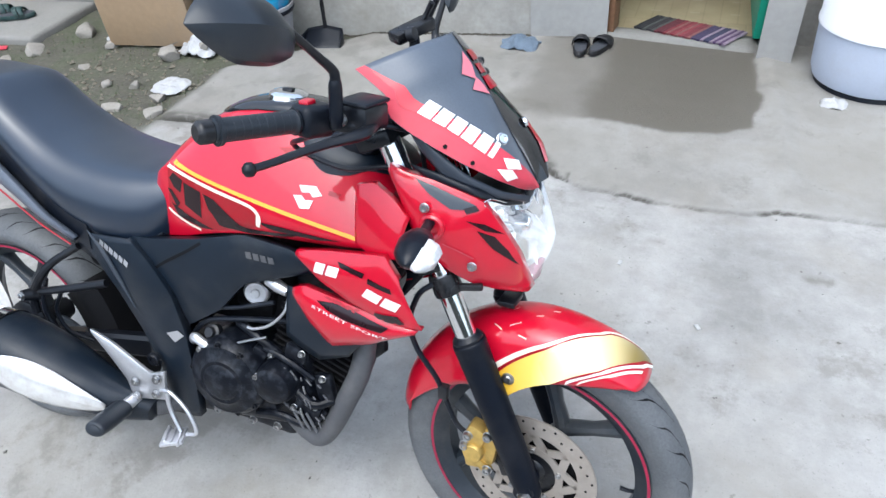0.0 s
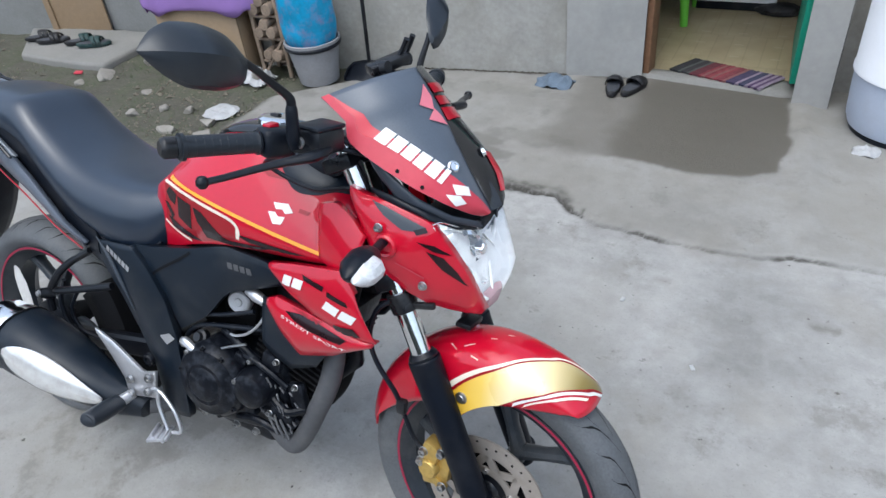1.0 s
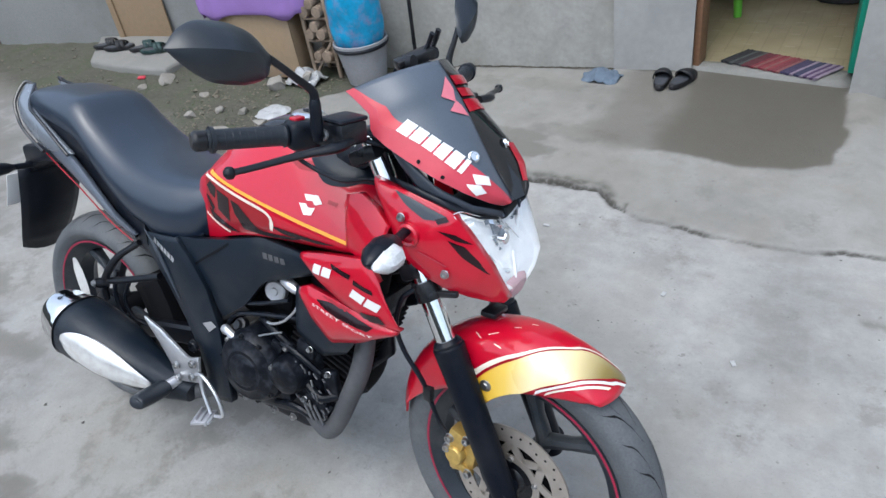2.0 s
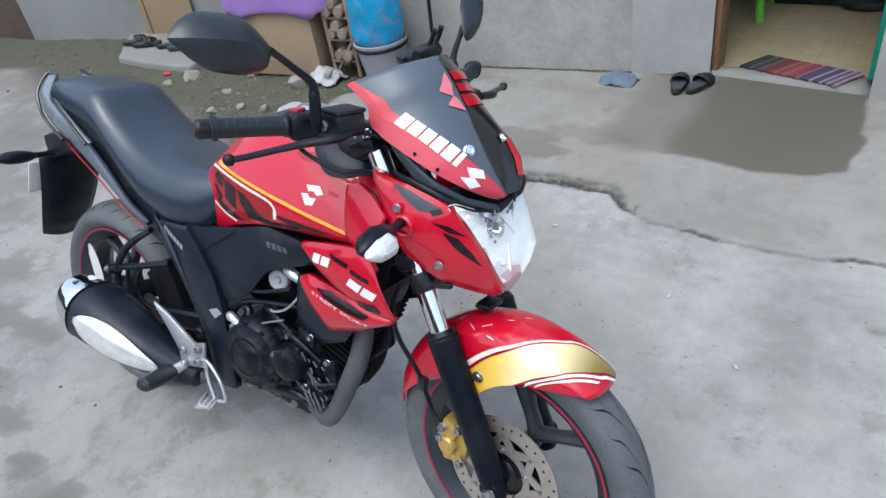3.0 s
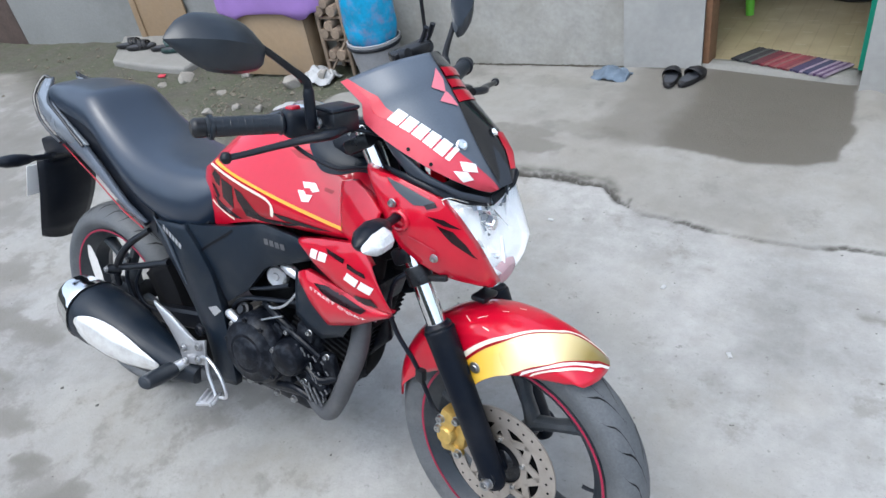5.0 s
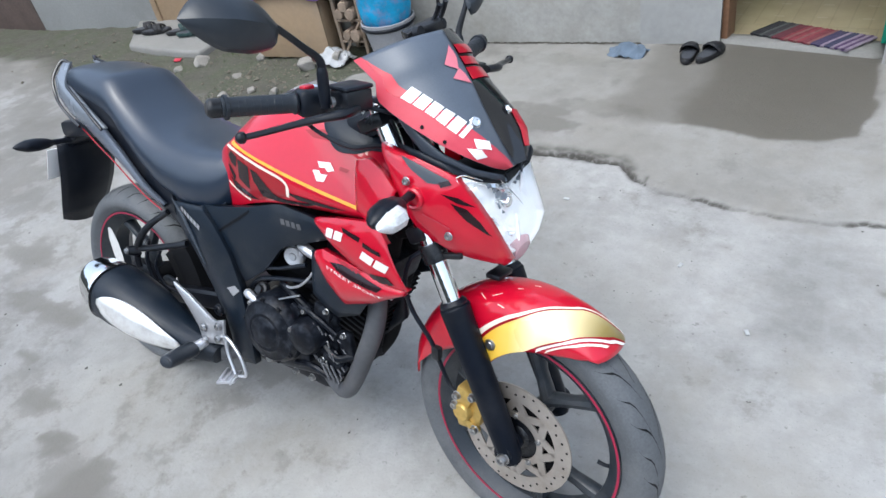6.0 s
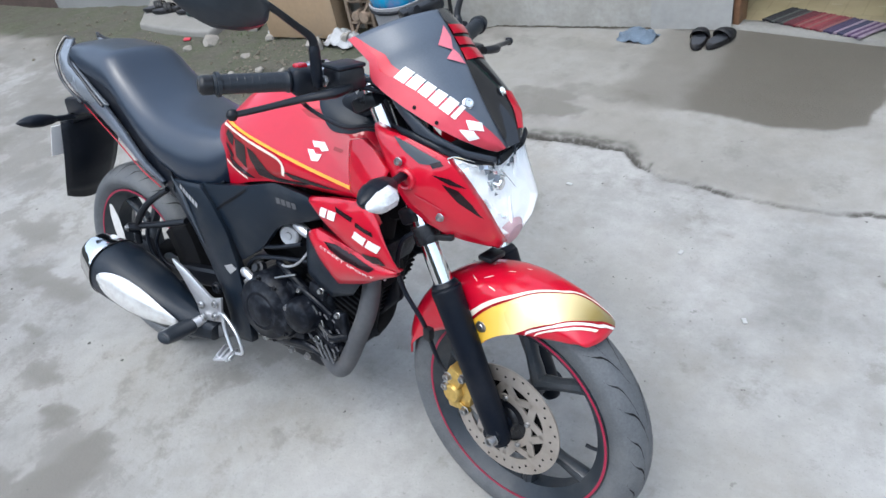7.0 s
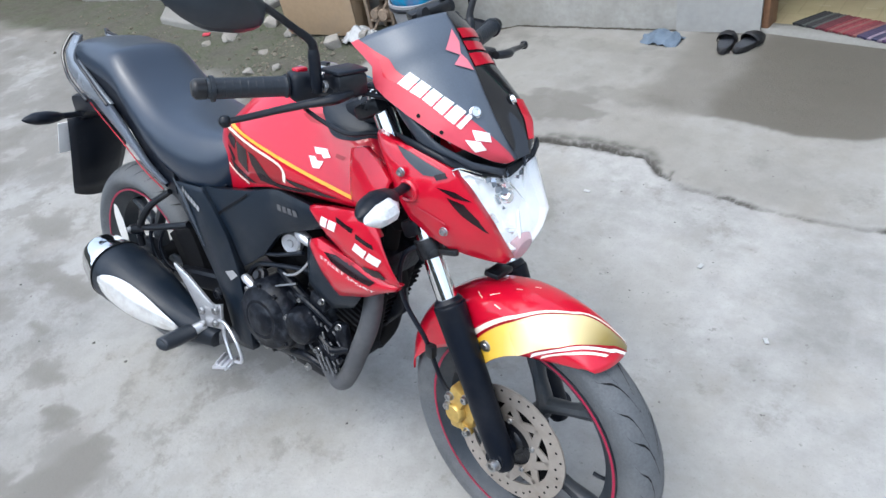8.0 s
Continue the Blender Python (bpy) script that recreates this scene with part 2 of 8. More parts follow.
GRAVEL = material("dirty_gravel", (0.150, 0.132, 0.100), 0.9, vary=0.4, scale=30, fine=90, bump=0.5)
CHIN = material("pale_pink_clear_plastic", (0.50, 0.33, 0.36), 0.2, vary=0.1, bump=0.0, coat=0.5)
GRASS = material("dull_green_grass", (0.06, 0.085, 0.03), 0.8, vary=0.4, scale=20, bump=0.0)

# printed plank lines of the linoleum
plank_lines = LINO.node_tree.nodes.new("ShaderNodeTexBrick")
plank_lines.inputs["Scale"].default_value = 1.0
plank_lines.inputs["Brick Width"].default_value, plank_lines.inputs["Row Height"].default_value = 0.085, 0.42
plank_lines.inputs["Mortar Size"].default_value = 0.004
plank_lines.inputs["Color1"].default_value, plank_lines.inputs["Color2"].default_value, plank_lines.inputs["Mortar"].default_value = (0.305, 0.250, 0.148, 1), (0.270, 0.218, 0.128, 1), (0.235, 0.186, 0.106, 1)
_tc = LINO.node_tree.nodes.new("ShaderNodeTexCoord")
LINO.node_tree.links.new(_tc.outputs["Object"], plank_lines.inputs["Vector"])
_nt = LINO.node_tree
_ns = _nt.nodes.new("ShaderNodeTexNoise")
_ns.inputs["Scale"].default_value, _ns.inputs["Detail"].default_value = 7.0, 7.0
_nt.links.new(_tc.outputs["Object"], _ns.inputs["Vector"])
_rp = _nt.nodes.new("ShaderNodeValToRGB")
_rp.color_ramp.elements[0].position, _rp.color_ramp.elements[0].color = 0.36, (0.22, 0.180, 0.105, 1)
_rp.color_ramp.elements[1].position, _rp.color_ramp.elements[1].color = 0.66, (0.35, 0.295, 0.185, 1)
_nt.links.new(_ns.outputs["Fac"], _rp.inputs["Fac"])
_mx = _nt.nodes.new("ShaderNodeMix")
_mx.data_type = "RGBA"
_mx.inputs[0].default_value = 0.42
_nt.links.new(plank_lines.outputs["Color"], _mx.inputs[6])
_nt.links.new(_rp.outputs["Color"], _mx.inputs[7])
# small pale printed dashes in a wide grid
_sep = _nt.nodes.new("ShaderNodeSeparateXYZ")
_nt.links.new(_tc.outputs["Object"], _sep.inputs["Vector"])
_dash = None
for _axis, _half, _size in (("X", 0.10, 0.024), ("Y", 0.085, 0.007)):
    _pp = _nt.nodes.new("ShaderNodeMath")
    _pp.operation = "PINGPONG"
    _pp.inputs[1].default_value = _half
    _nt.links.new(_sep.outputs[_axis], _pp.inputs[0])
    _lt = _nt.nodes.new("ShaderNodeMath")
    _lt.operation = "LESS_THAN"
    _lt.inputs[1].default_value = _size
    _nt.links.new(_pp.outputs[0], _lt.inputs[0])
    if _dash is None:
        _dash = _lt
    else:
        _mu = _nt.nodes.new("ShaderNodeMath")
        _mu.operation = "MULTIPLY"
        _nt.links.new(_dash.outputs[0], _mu.inputs[0])
        _nt.links.new(_lt.outputs[0], _mu.inputs[1])
        _dash = _mu
_fd = _nt.nodes.new("ShaderNodeMath")
_fd.operation = "MULTIPLY"
_fd.inputs[1].default_value = 0.16
_nt.links.new(_dash.outputs[0], _fd.inputs[0])
_m2 = _nt.nodes.new("ShaderNodeMix")
_m2.data_type = "RGBA"
_m2.inputs[7].default_value = (0.55, 0.50, 0.42, 1)
_nt.links.new(_fd.outputs[0], _m2.inputs[0])
_nt.links.new(_mx.outputs[2], _m2.inputs[6])
_nt.links.new(_m2.outputs[2], _nt.nodes["Principled BSDF"].inputs["Base Color"])


# ---- mesh helpers ----
def finish(bm, angle=35):
    """Smooth faces with sharp edges past the angle."""
    bmesh.ops.remove_doubles(bm, verts=bm.verts, dist=0.00005)
    bmesh.ops.recalc_face_normals(bm, faces=bm.faces)
    lim = radians(angle)
    for f in bm.faces:
        f.smooth = True
    for e in bm.edges:
        if len(e.link_faces) == 2:
            e.smooth = e.calc_face_angle(0.0) < lim
    return bm


def part(name, bm, mat, parent=None, label="", angle=35, turn=None, solid=0.0, bevel=0.0):
    """Links a bmesh as one mesh object under a thing or a part."""
    finish(bm, angle)
    if turn is not None:
        bm.transform(turn)
    me = bpy.data.meshes.new(name)
    bm.to_mesh(me)
    bm.free()
    me.materials.append(mat)
    ob = new(name, me)
    if parent is not None:
        ob.parent = parent
    if label:
        ob["label"] = label
    if solid:
        md = ob.modifiers.new("thickness", "SOLIDIFY")
        md.thickness, md.offset = solid, -1.0
    if bevel:
        md = ob.modifiers.new("edge", "BEVEL")
        md.width, md.segments, md.limit_method, md.angle_limit = bevel, 2, "ANGLE", radians(35)
    return ob


def thing(name, label, category, group="", at=(0, 0, 0), rot=(0, 0, 0)):
    ob = new(name)
    ob.matrix_world = pose(*at, *rot)
    return tagged(ob, label, category, group)


def loft(rings, closed=True, caps=True, bm=None):
    """Skin over rings of points with equal counts."""
    bm = bm or bmesh.new()
    rows = [[bm.verts.new(p) for p in r] for r in rings]
    n = len(rows[0])
    for a, b in zip(rows, rows[1:]):
        for i in range(n if closed else n - 1):
            j = (i + 1) % n
            bm.faces.new((a[i], a[j], b[j], b[i]))
    if caps and closed:
        bm.faces.new(rows[0])
        bm.faces.new(rows[-1][::-1])
    return bm


def smooth_line(points, per=6):
    """Points along a Catmull-Rom curve."""
    p = [Vector(q) for q in points]
    p = [2 * p[0] - p[1], *p, 2 * p[-1] - p[-2]]
    out = []
    for i in range(1, len(p) - 2):
        for k in range(per):
            t = k / per
            out.append(0.5 * (2 * p[i] + (p[i + 1] - p[i - 1]) * t + (2 * p[i - 1] - 5 * p[i] + 4 * p[i + 1] - p[i + 2]) * t * t + (3 * p[i] - p[i - 1] - 3 * p[i + 1] + p[i + 2]) * t ** 3))
    out.append(p[-2])
    return out


def lerp_table(table, x):
    """Values at x from rows of (x, a, b, ...), on a smooth curve that never overshoots."""
    if x <= table[0][0]:
        return list(table[0][1:])
    if x >= table[-1][0]:
        return list(table[-1][1:])
    i = max(k for k in range(len(table) - 1) if table[k][0] <= x)
    h = table[i + 1][0] - table[i][0]
    t = (x - table[i][0]) / h
    out = []
    for c in range(1, len(table[0])):
        d = [(table[k + 1][c] - table[k][c]) / (table[k + 1][0] - table[k][0]) for k in range(len(table) - 1)]

        def slope(k):
            if k == 0 or k == len(table) - 1:
                return d[0] if k == 0 else d[-1]
            return 0.0 if d[k - 1] * d[k] <= 0 else 2 * d[k - 1] * d[k] / (d[k - 1] + d[k])
        p, q, m, n = table[i][c], table[i + 1][c], slope(i) * h, slope(i + 1) * h
        out.append(p * (2 * t ** 3 - 3 * t * t + 1) + m * (t ** 3 - 2 * t * t + t) + q * (3 * t * t - 2 * t ** 3) + n * (t ** 3 - t * t))
    return out


def tube(points, radius, n=12, per=6, bm=None, flat=1.0):
    """A tube along a smooth line; radius is a number or one per point."""
    line = smooth_line(points, per) if per > 1 else [Vector(p) for p in points]
    if isinstance(radius, (int, float)):
        radii = [radius] * len(line)
    else:
        radii = [radius[min(int(i / per), len(radius) - 2)] * (1 - (i / per - min(int(i / per), len(radius) - 2))) + radius[min(int(i / per), len(radius) - 2) + 1] * (i / per - min(int(i / per), len(radius) - 2)) for i in range(len(line))]
    rings = []
    side = None
    for i, p in enumerate(line):
        d = (line[min(i + 1, len(line) - 1)] - line[max(i - 1, 0)]).normalized()
        if side is None:
            side = d.cross(Vector((0, 0, 1)) if abs(d.z) < 0.9 else Vector((1, 0, 0))).normalized()
        side = (side - d * side.dot(d)).normalized()
        up = d.cross(side)
        rings.append([p + (side * math.cos(a) + up * math.sin(a) * flat) * radii[i] for a in (2 * math.pi * k / n for k in range(n))])
    return loft(rings, bm=bm)


def lathe(profile, centre, axis, n=48, bm=None, close=False, arc=None):
    """Turns a profile of (radius, along) round an axis through the centre."""
    bm = bm or bmesh.new()
    c, ax = Vector(centre), Vector(axis).normalized()
    u = ax.cross(Vector((0, 0, 1)) if abs(ax.z) < 0.9 else Vector((1, 0, 0))).normalized()
    v = ax.cross(u)
    a0, a1 = arc or (0, 2 * math.pi)
    full = arc is None
    rings = []
    for k in range(n if full else n + 1):
        a = a0 + (a1 - a0) * k / n
        w = u * math.cos(a) + v * math.sin(a)
        rings.append([bm.verts.new(c + w * r + ax * h) for r, h in profile])
    m = len(profile)
    for k in range(n):
        a, b = rings[k], rings[(k + 1) % len(rings)]
        for i in range(m if close else m - 1):
            j = (i + 1) % m
            try:
                bm.faces.new((a[i], b[i], b[j], a[j]))
            except ValueError:
                pass
    bmesh.ops.remove_doubles(bm, verts=bm.verts, dist=0.00002)
    return bm


def block(size, m=None, bevel=0.0, bm=None, seg=2):
    """A box with rounded edges."""
    own = bmesh.new()
    bmesh.ops.create_cube(own, size=1.0)
    bmesh.ops.scale(own, vec=size, verts=own.verts)
    if bevel:
        bmesh.ops.bevel(own, geom=list(own.edges), offset=bevel, segments=seg, profile=0.5, affect="EDGES")
    if m is not None:
        own.transform(m)
    if bm is None:
        return own
    me = bpy.data.meshes.new("tmp")
    own.to_mesh(me)
    own.free()
    bm.from_mesh(me)
    bpy.data.meshes.remove(me)
    return bm


def bolt(centre, axis, r=0.007, h=0.006, bm=None):
    """A hexagon socket head."""
    return lathe([(0.0, h * 0.45), (r * 0.5, h * 0.45), (r * 0.55, h), (r * 0.9, h), (r, h * 0.7), (r, 0.0), (r * 1.25, -0.001), (0.0, -0.001)], centre, axis, n=14, bm=bm)


def resample(points, n):
    line = [Vector(p) for p in points]
    d = [0.0]
    for a, b in zip(line, line[1:]):
        d.append(d[-1] + (b - a).length)
    out = []
    for k in range(n):
        s = d[-1] * k / (n - 1)
        i = max(j for j in range(len(line) - 1) if d[j] <= s + 1e-9)
        t = (s - d[i]) / max(d[i + 1] - d[i], 1e-9)
        out.append(line[i].lerp(line[i + 1], t))
    return out


def sheet(top, bottom, n=20, rows=8, bulge=0.0, out=(0, -1, 0), lip=0.0):
    """A curved panel between two edges, swollen outwards, with its rim turned in."""
    a, b, o = resample(top, n), resample(bottom, n), Vector(out)
    rings = []
    for k in range(rows + 1):
        t = k / rows
        rings.append([p.lerp(q, t) + o * bulge * math.sin(math.pi * t) ** 0.7 * math.sin(math.pi * min(1, max(0, (i + 0.6) / (n + 0.2)))) ** 0.35 for i, (p, q) in enumerate(zip(a, b))])
    if lip:
        rings = [[p - o * lip for p in rings[0]], *rings, [p - o * lip for p in rings[-1]]]
    return loft(rings, closed=False, caps=False)


def flip_y(bm):
    bm.transform(Matrix.Diagonal((1, -1, 1, 1)))
    bmesh.ops.reverse_faces(bm, faces=bm.faces)
    return bm


# ---- the ground: one sheet of worn concrete, soil and a raised apron ----
CRACK = [(-1.2, 1.45), (-0.4, 1.49), (0.25, 1.50), (0.56, 1.52), (0.75, 1.537), (0.95, 1.545), (1.03, 1.46), (1.15, 1.40), (1.26, 1.395), (1.42, 1.372), (1.59, 1.368), (1.74, 1.395), (2.01, 1.43), (3.2, 1.47), (6.0, 1.5)]


def crack_y(x):
    if x <= CRACK[0][0]:
        return CRACK[0][1]
    for (xa, ya), (xb, yb) in zip(CRACK, CRACK[1:]):
        if x <= xb:
            return ya + (yb - ya) * (x - xa) / (xb - xa)
    return CRACK[-1][1]


def fbm(x, y, s, octaves=4, z=0.0):
    v, amp, tot = 0.0, 1.0, 0.0
    for _ in range(octaves):
        v += amp * noise.noise((x * s, y * s, z))
        tot += amp
        s, amp = s * 2.03, amp * 0.55
    return v / tot


def step01(a, b, x):
    t = min(1.0, max(0.0, (x - a) / (b - a)))
    return t * t * (3 - 2 * t)


def soil_at(x, y):
    """How far the ground is bare soil: the strip along the far house wall."""
    n = fbm(x, y, 1.7, 4, 3.0)
    edge_low = 1.55 + 0.30 * n if x > -2.4 else 1.62 + 0.25 * n
    if x > -1.0:
        edge_low = 1.34 + 0.1 * n
    elif x > -1.9:
        edge_low = 1.34 + 0.21 * step01(-1.3, -1.9, x) + 0.2 * n
    right = -0.87 + 0.04 * n if y < 2.0 else -0.87 + (y - 2.0) * 1.1 + 0.05 * n
    return step01(edge_low - 0.12, edge_low + 0.12, y) * (1 - step01(right - 0.05, right + 0.05, x))


def wet_at(x, y):
    """The damp patch in front of the doorstep."""
    n = fbm(x, y, 5.0, 4, 7.0)
    edge = lerp_table([(0.7, 1.93), (0.9, 1.86), (1.10, 1.884), (1.19, 1.879), (1.29, 1.866), (1.41, 1.846), (1.61, 1.882), (1.73, 1.945)], x)[0]
    lower = edge + 0.012 * n + 0.022 * fbm(x, 0.0, 11.0, 4, 17.0) + 0.010 * fbm(x, 0.0, 40.0, 3, 27.0)
    left = 0.70 + 0.20 * n
    right = lerp_table([(1.85, 1.72), (2.02, 1.722), (2.10, 1.742), (2.17, 1.758), (2.28, 1.735), (2.39, 1.726), (2.59, 1.708)], y)[0] + 0.025 * fbm(x, y, 12.0, 4, 1.0)
    soft = 0.11
    return step01(lower - 0.015 - 0.06 * step01(1.1, 0.8, x), lower + 0.02 + 0.06 * step01(1.1, 0.8, x), y) * step01(left - soft, left + soft, x) * (1 - step01(right - 0.012, right + 0.012, x)) * (1 - step01(2.72, 2.8, y)) * (0.60 + 0.40 * step01(0.98, 1.12, x + 0.12 * n))


# dark spots on the concrete, one of them beneath the motorcycle
SPOTS = [(-0.35, -0.62, 0.10, 0.05, 0.55), (0.02, -0.66, 0.16, 0.05, 0.5), (-0.30, -0.35, 0.12, 0.04, 0.45), (-0.95, -0.30, 0.25, 0.08, 0.4), (-0.55, -0.25, 0.08, 0.03, 0.5), (1.95, 1.1, 0.05, 0.02, 0.5), (2.05, 0.6, 0.10, 0.04, 0.3), (1.45, 1.15, 0.05, 0.02, 0.5), (0.17, -0.53, 0.10, 0.17, 0.75), (-0.06, -0.43, 0.07, 0.035, 0.8), (-0.64, -0.06, 0.16, 0.05, 0.6), (-0.87, -0.06, 0.14, 0.06, 0.45), (-1.18, 0.12, 0.2, 0.08, 0.35), (0.35, 1.75, 0.30, 0.10, 0.75), (0.7, 1.95, 0.3, 0.08, 0.3), (0.30, 0.12, 0.30, 0.10, 0.3), (0.42, 1.86, 0.20, 0.08, 0.6), (0.2, 2.4, 0.5, 0.08, 0.2)]


def stain_and_tone_at(x, y):
    v = 0.0
    for sx, sy, rx, ry, amount in SPOTS:
        d = math.hypot((x - sx) / rx, (y - sy) / ry) + 0.75 * fbm(x, y, 9.0, 4, sx * 7)
        v = max(v, amount * (1 - step01(0.65, 1.05, d)))
    n = fbm(x, y, 2.4, 5, 11.0)
    # broad darker tone towards the left side and the near left corner
    far = 0.40 * step01(1.0, -0.2, x) * step01(1.2, 0.6, y) + 0.75 * step01(-0.9, -2.6, x) + 0.35 * step01(0.9, 1.5, y) * step01(0.4, -0.6, x)
    far += 0.30 * step01(0.9, 0.1, x) * step01(0.1, -0.35, y)
    return min(1.0, v + 0.30 * step01(0.10, 0.40, n) + far * (0.50 + 0.8 * n))


def ragged_crack(x):
    return crack_y(x) + 0.030 * fbm(x, 0.0, 5.0, 5, 9.0) + 0.014 * fbm(x, 0.0, 27.0, 3, 19.0)


def joint_at(x, y):
    """Dirt in the crack and along the foot of the house wall."""
    d = y - ragged_crack(x)
    width = (0.017 if x < 1.05 else 0.005) * (0.45 + 2.0 * max(0.0, fbm(x, y, 7.0, 4, 2.0) + 0.2))
    v = math.exp(-(d / width) ** 2) * (1.0 if x < 1.1 else 0.35 + 0.65 * step01(-0.05, 0.15, fbm(x, 0.0, 3.1, 3, 31.0)))
    if x < 1.1:
        v = max(v, 0.72 * math.exp(-((d - 0.024) / 0.030) ** 2) * step01(-0.2, 0.2, fbm(x, y, 8.0, 3, 14.0)))
    foot = 2.577 + 0.141 * x
    if x < 1.0:
        v = max(v, step01(-0.1, 0.2, fbm(x, y, 5.0, 3, 41.0)) * math.exp(-((y - foot + 0.008 + 0.02 * fbm(x, 0.0, 6.0, 3, 61.0)) / 0.014) ** 2))
    return v


def ground_height(x, y):
    near = abs(x) < 7 and -3 < y < 4
    if not near:
        return 0.0
    h = 0.004 * fbm(x, y, 1.1, 3) + 0.0022 * fbm(x, y, 9.0, 3, 5.0)
    d = y - ragged_crack(x)
    s = soil_at(x, y)
    if x > -1.0:
        deep = 1.5 if x < 1.0 else 0.9 if x < 1.2 else 0.55
        h += 0.014 * step01(-0.006, 0.006, d) * (1 - s) * (1 - step01(1.4, 3.0, d))
        h -= deep * 0.014 * math.exp(-(d / 0.009) ** 2) * (0.45 + 0.9 * max(0, fbm(x, y, 6.0, 2, 2.0) + 0.35)) * (1 - s)
    rx = 1.775 + 0.09 * (2.5 - y) + 0.01 * fbm(x, y, 6.0, 2)
    h += 0.016 * math.exp(-((x - rx) / 0.05) ** 2) * step01(1.35, 1.6, y)
    h += s * (0.020 * fbm(x, y, 5.0, 5, 4.0) - 0.012 + 0.010 * fbm(x, y, 24.0, 3, 8.0))
    return h


gx = [-400, -150, -60, -25, -12, -8, -6.5] + list(np.arange(-5.4, -1.4, 0.04)) + list(np.arange(-1.4, 0.3, 0.025)) + list(np.arange(0.3, 2.3, 0.009)) + list(np.arange(2.3, 2.6, 0.03)) + [2.7, 3.0, 3.6, 4.5, 7, 12, 25, 60, 150, 400]
gy = [-400, -150, -60, -25, -12, -6, -3.5, -2.2] + list(np.arange(-1.6, 1.2, 0.03)) + list(np.arange(1.2, 1.3, 0.02)) + list(np.arange(1.3, 1.62, 0.0045)) + list(np.arange(1.62, 1.75, 0.02)) + list(np.arange(1.75, 2.45, 0.012)) + list(np.arange(2.45, 3.0, 0.022)) + [3.2, 4, 6, 9, 14, 30, 70, 160, 400]
g_verts, g_mask = [], []
for y in gy:
    for x in gx:
        g_verts.append((x, y, ground_height(x, y)))
        near = -7 < x < 4 and -3 < y < 4
        cr = joint_at(x, y) if near and x > -1.0 else 0.0
        g_mask.append((soil_at(x, y) if near else 0.0, wet_at(x, y) if near else 0.0, stain_and_tone_at(x, y) if near else 0.0, cr, step01(-0.01, 0.02, y - ragged_crack(x)) * (0.75 + 0.6 * fbm(x, y, 1.6, 4, 51.0)) * (1 - 0.25 * step01(0.85, 1.2, x + 0.25 * fbm(x, y, 3.0, 4, 61.0))) if near else 0.0))
nx = len(gx)
g_faces = [(j * nx + i, j * nx + i + 1, (j + 1) * nx + i + 1, (j + 1) * nx + i) for j in range(len(gy) - 1) for i in range(nx - 1)]
g_me = bpy.data.meshes.new("ground")
g_me.from_pydata(g_verts, [], g_faces)
for k, nm in enumerate(("soil", "damp", "stain_and_tone", "joint", "apron")):
    at = g_me.attributes.new(nm, "FLOAT", "POINT")
    at.data.foreach_set("value", [m[k] for m in g_mask])
g_me.polygons.foreach_set("use_smooth", [True] * len(g_me.polygons))
ground = tagged(new("ground", g_me), "worn grey concrete yard with cracks, damp patch and bare soil", "ground", kind="structure")

GROUND = bpy.data.materials.new("worn_concrete_yard")
GROUND.use_nodes = True
g_nt = GROUND.node_tree
g_bsdf = g_nt.nodes["Principled BSDF"]
g_tc = g_nt.nodes.new("ShaderNodeTexCoord")


def g_noise(scale, detail=6.0, rough=0.6):
    n = g_nt.nodes.new("ShaderNodeTexNoise")
    n.inputs["Scale"].default_value, n.inputs["Detail"].default_value, n.inputs["Roughness"].default_value = scale, detail, rough
    g_nt.links.new(g_tc.outputs["Object"], n.inputs["Vector"])
    return n.outputs["Fac"]


def g_ramp(fac, stops):
    r = g_nt.nodes.new("ShaderNodeValToRGB")
    r.color_ramp.elements[0].position, r.color_ramp.elements[0].color = stops[0][0], (*stops[0][1], 1)
    r.color_ramp.elements[1].position, r.color_ramp.elements[1].color = stops[-1][0], (*stops[-1][1], 1)
    for p, c in stops[1:-1]:
        e = r.color_ramp.elements.new(p)
        e.color = (*c, 1)
    g_nt.links.new(fac, r.inputs["Fac"])
    return r.outputs["Color"]


def g_mix(fac, a, b, kind="MIX"):
    m = g_nt.nodes.new("ShaderNodeMix")
    m.data_type, m.blend_type = "RGBA", kind
    for s, v in ((m.inputs[0], fac), (m.inputs[6], a), (m.inputs[7], b)):
        if isinstance(v, (int, float)):
            s.default_value = v
        elif isinstance(v, tuple):
            s.default_value = (*v, 1)
        else:
            g_nt.links.new(v, s)
    return m.outputs[2]


def g_attr(name):
    a = g_nt.nodes.new("ShaderNodeAttribute")
    a.attribute_name = name
    return a.outputs["Fac"]


def g_math(op, a, b=0.0):
    m = g_nt.nodes.new("ShaderNodeMath")
    m.operation = op
    for s, v in zip(m.inputs, (a, b)):
        if isinstance(v, (int, float)):
            s.default_value = v
        else:
            g_nt.links.new(v, s)
    return m.outputs[0]


con = g_ramp(g_noise(1.6, 8), [(0.32, (0.20, 0.197, 0.188)), (0.44, (0.285, 0.28, 0.27)), (0.55, (0.385, 0.38, 0.367)), (0.70, (0.44, 0.435, 0.422))])
con = g_mix(0.30, con, g_ramp(g_noise(14, 9, 0.72), [(0.36, (0.20, 0.196, 0.186)), (0.64, (0.42, 0.414, 0.398))]))
con = g_mix(g_math("MULTIPLY", g_ramp(g_noise(5.5, 9, 0.7), [(0.50, (0, 0, 0)), (0.62, (1, 1, 1))]), 0.40), con, (0.23, 0.221, 0.206))
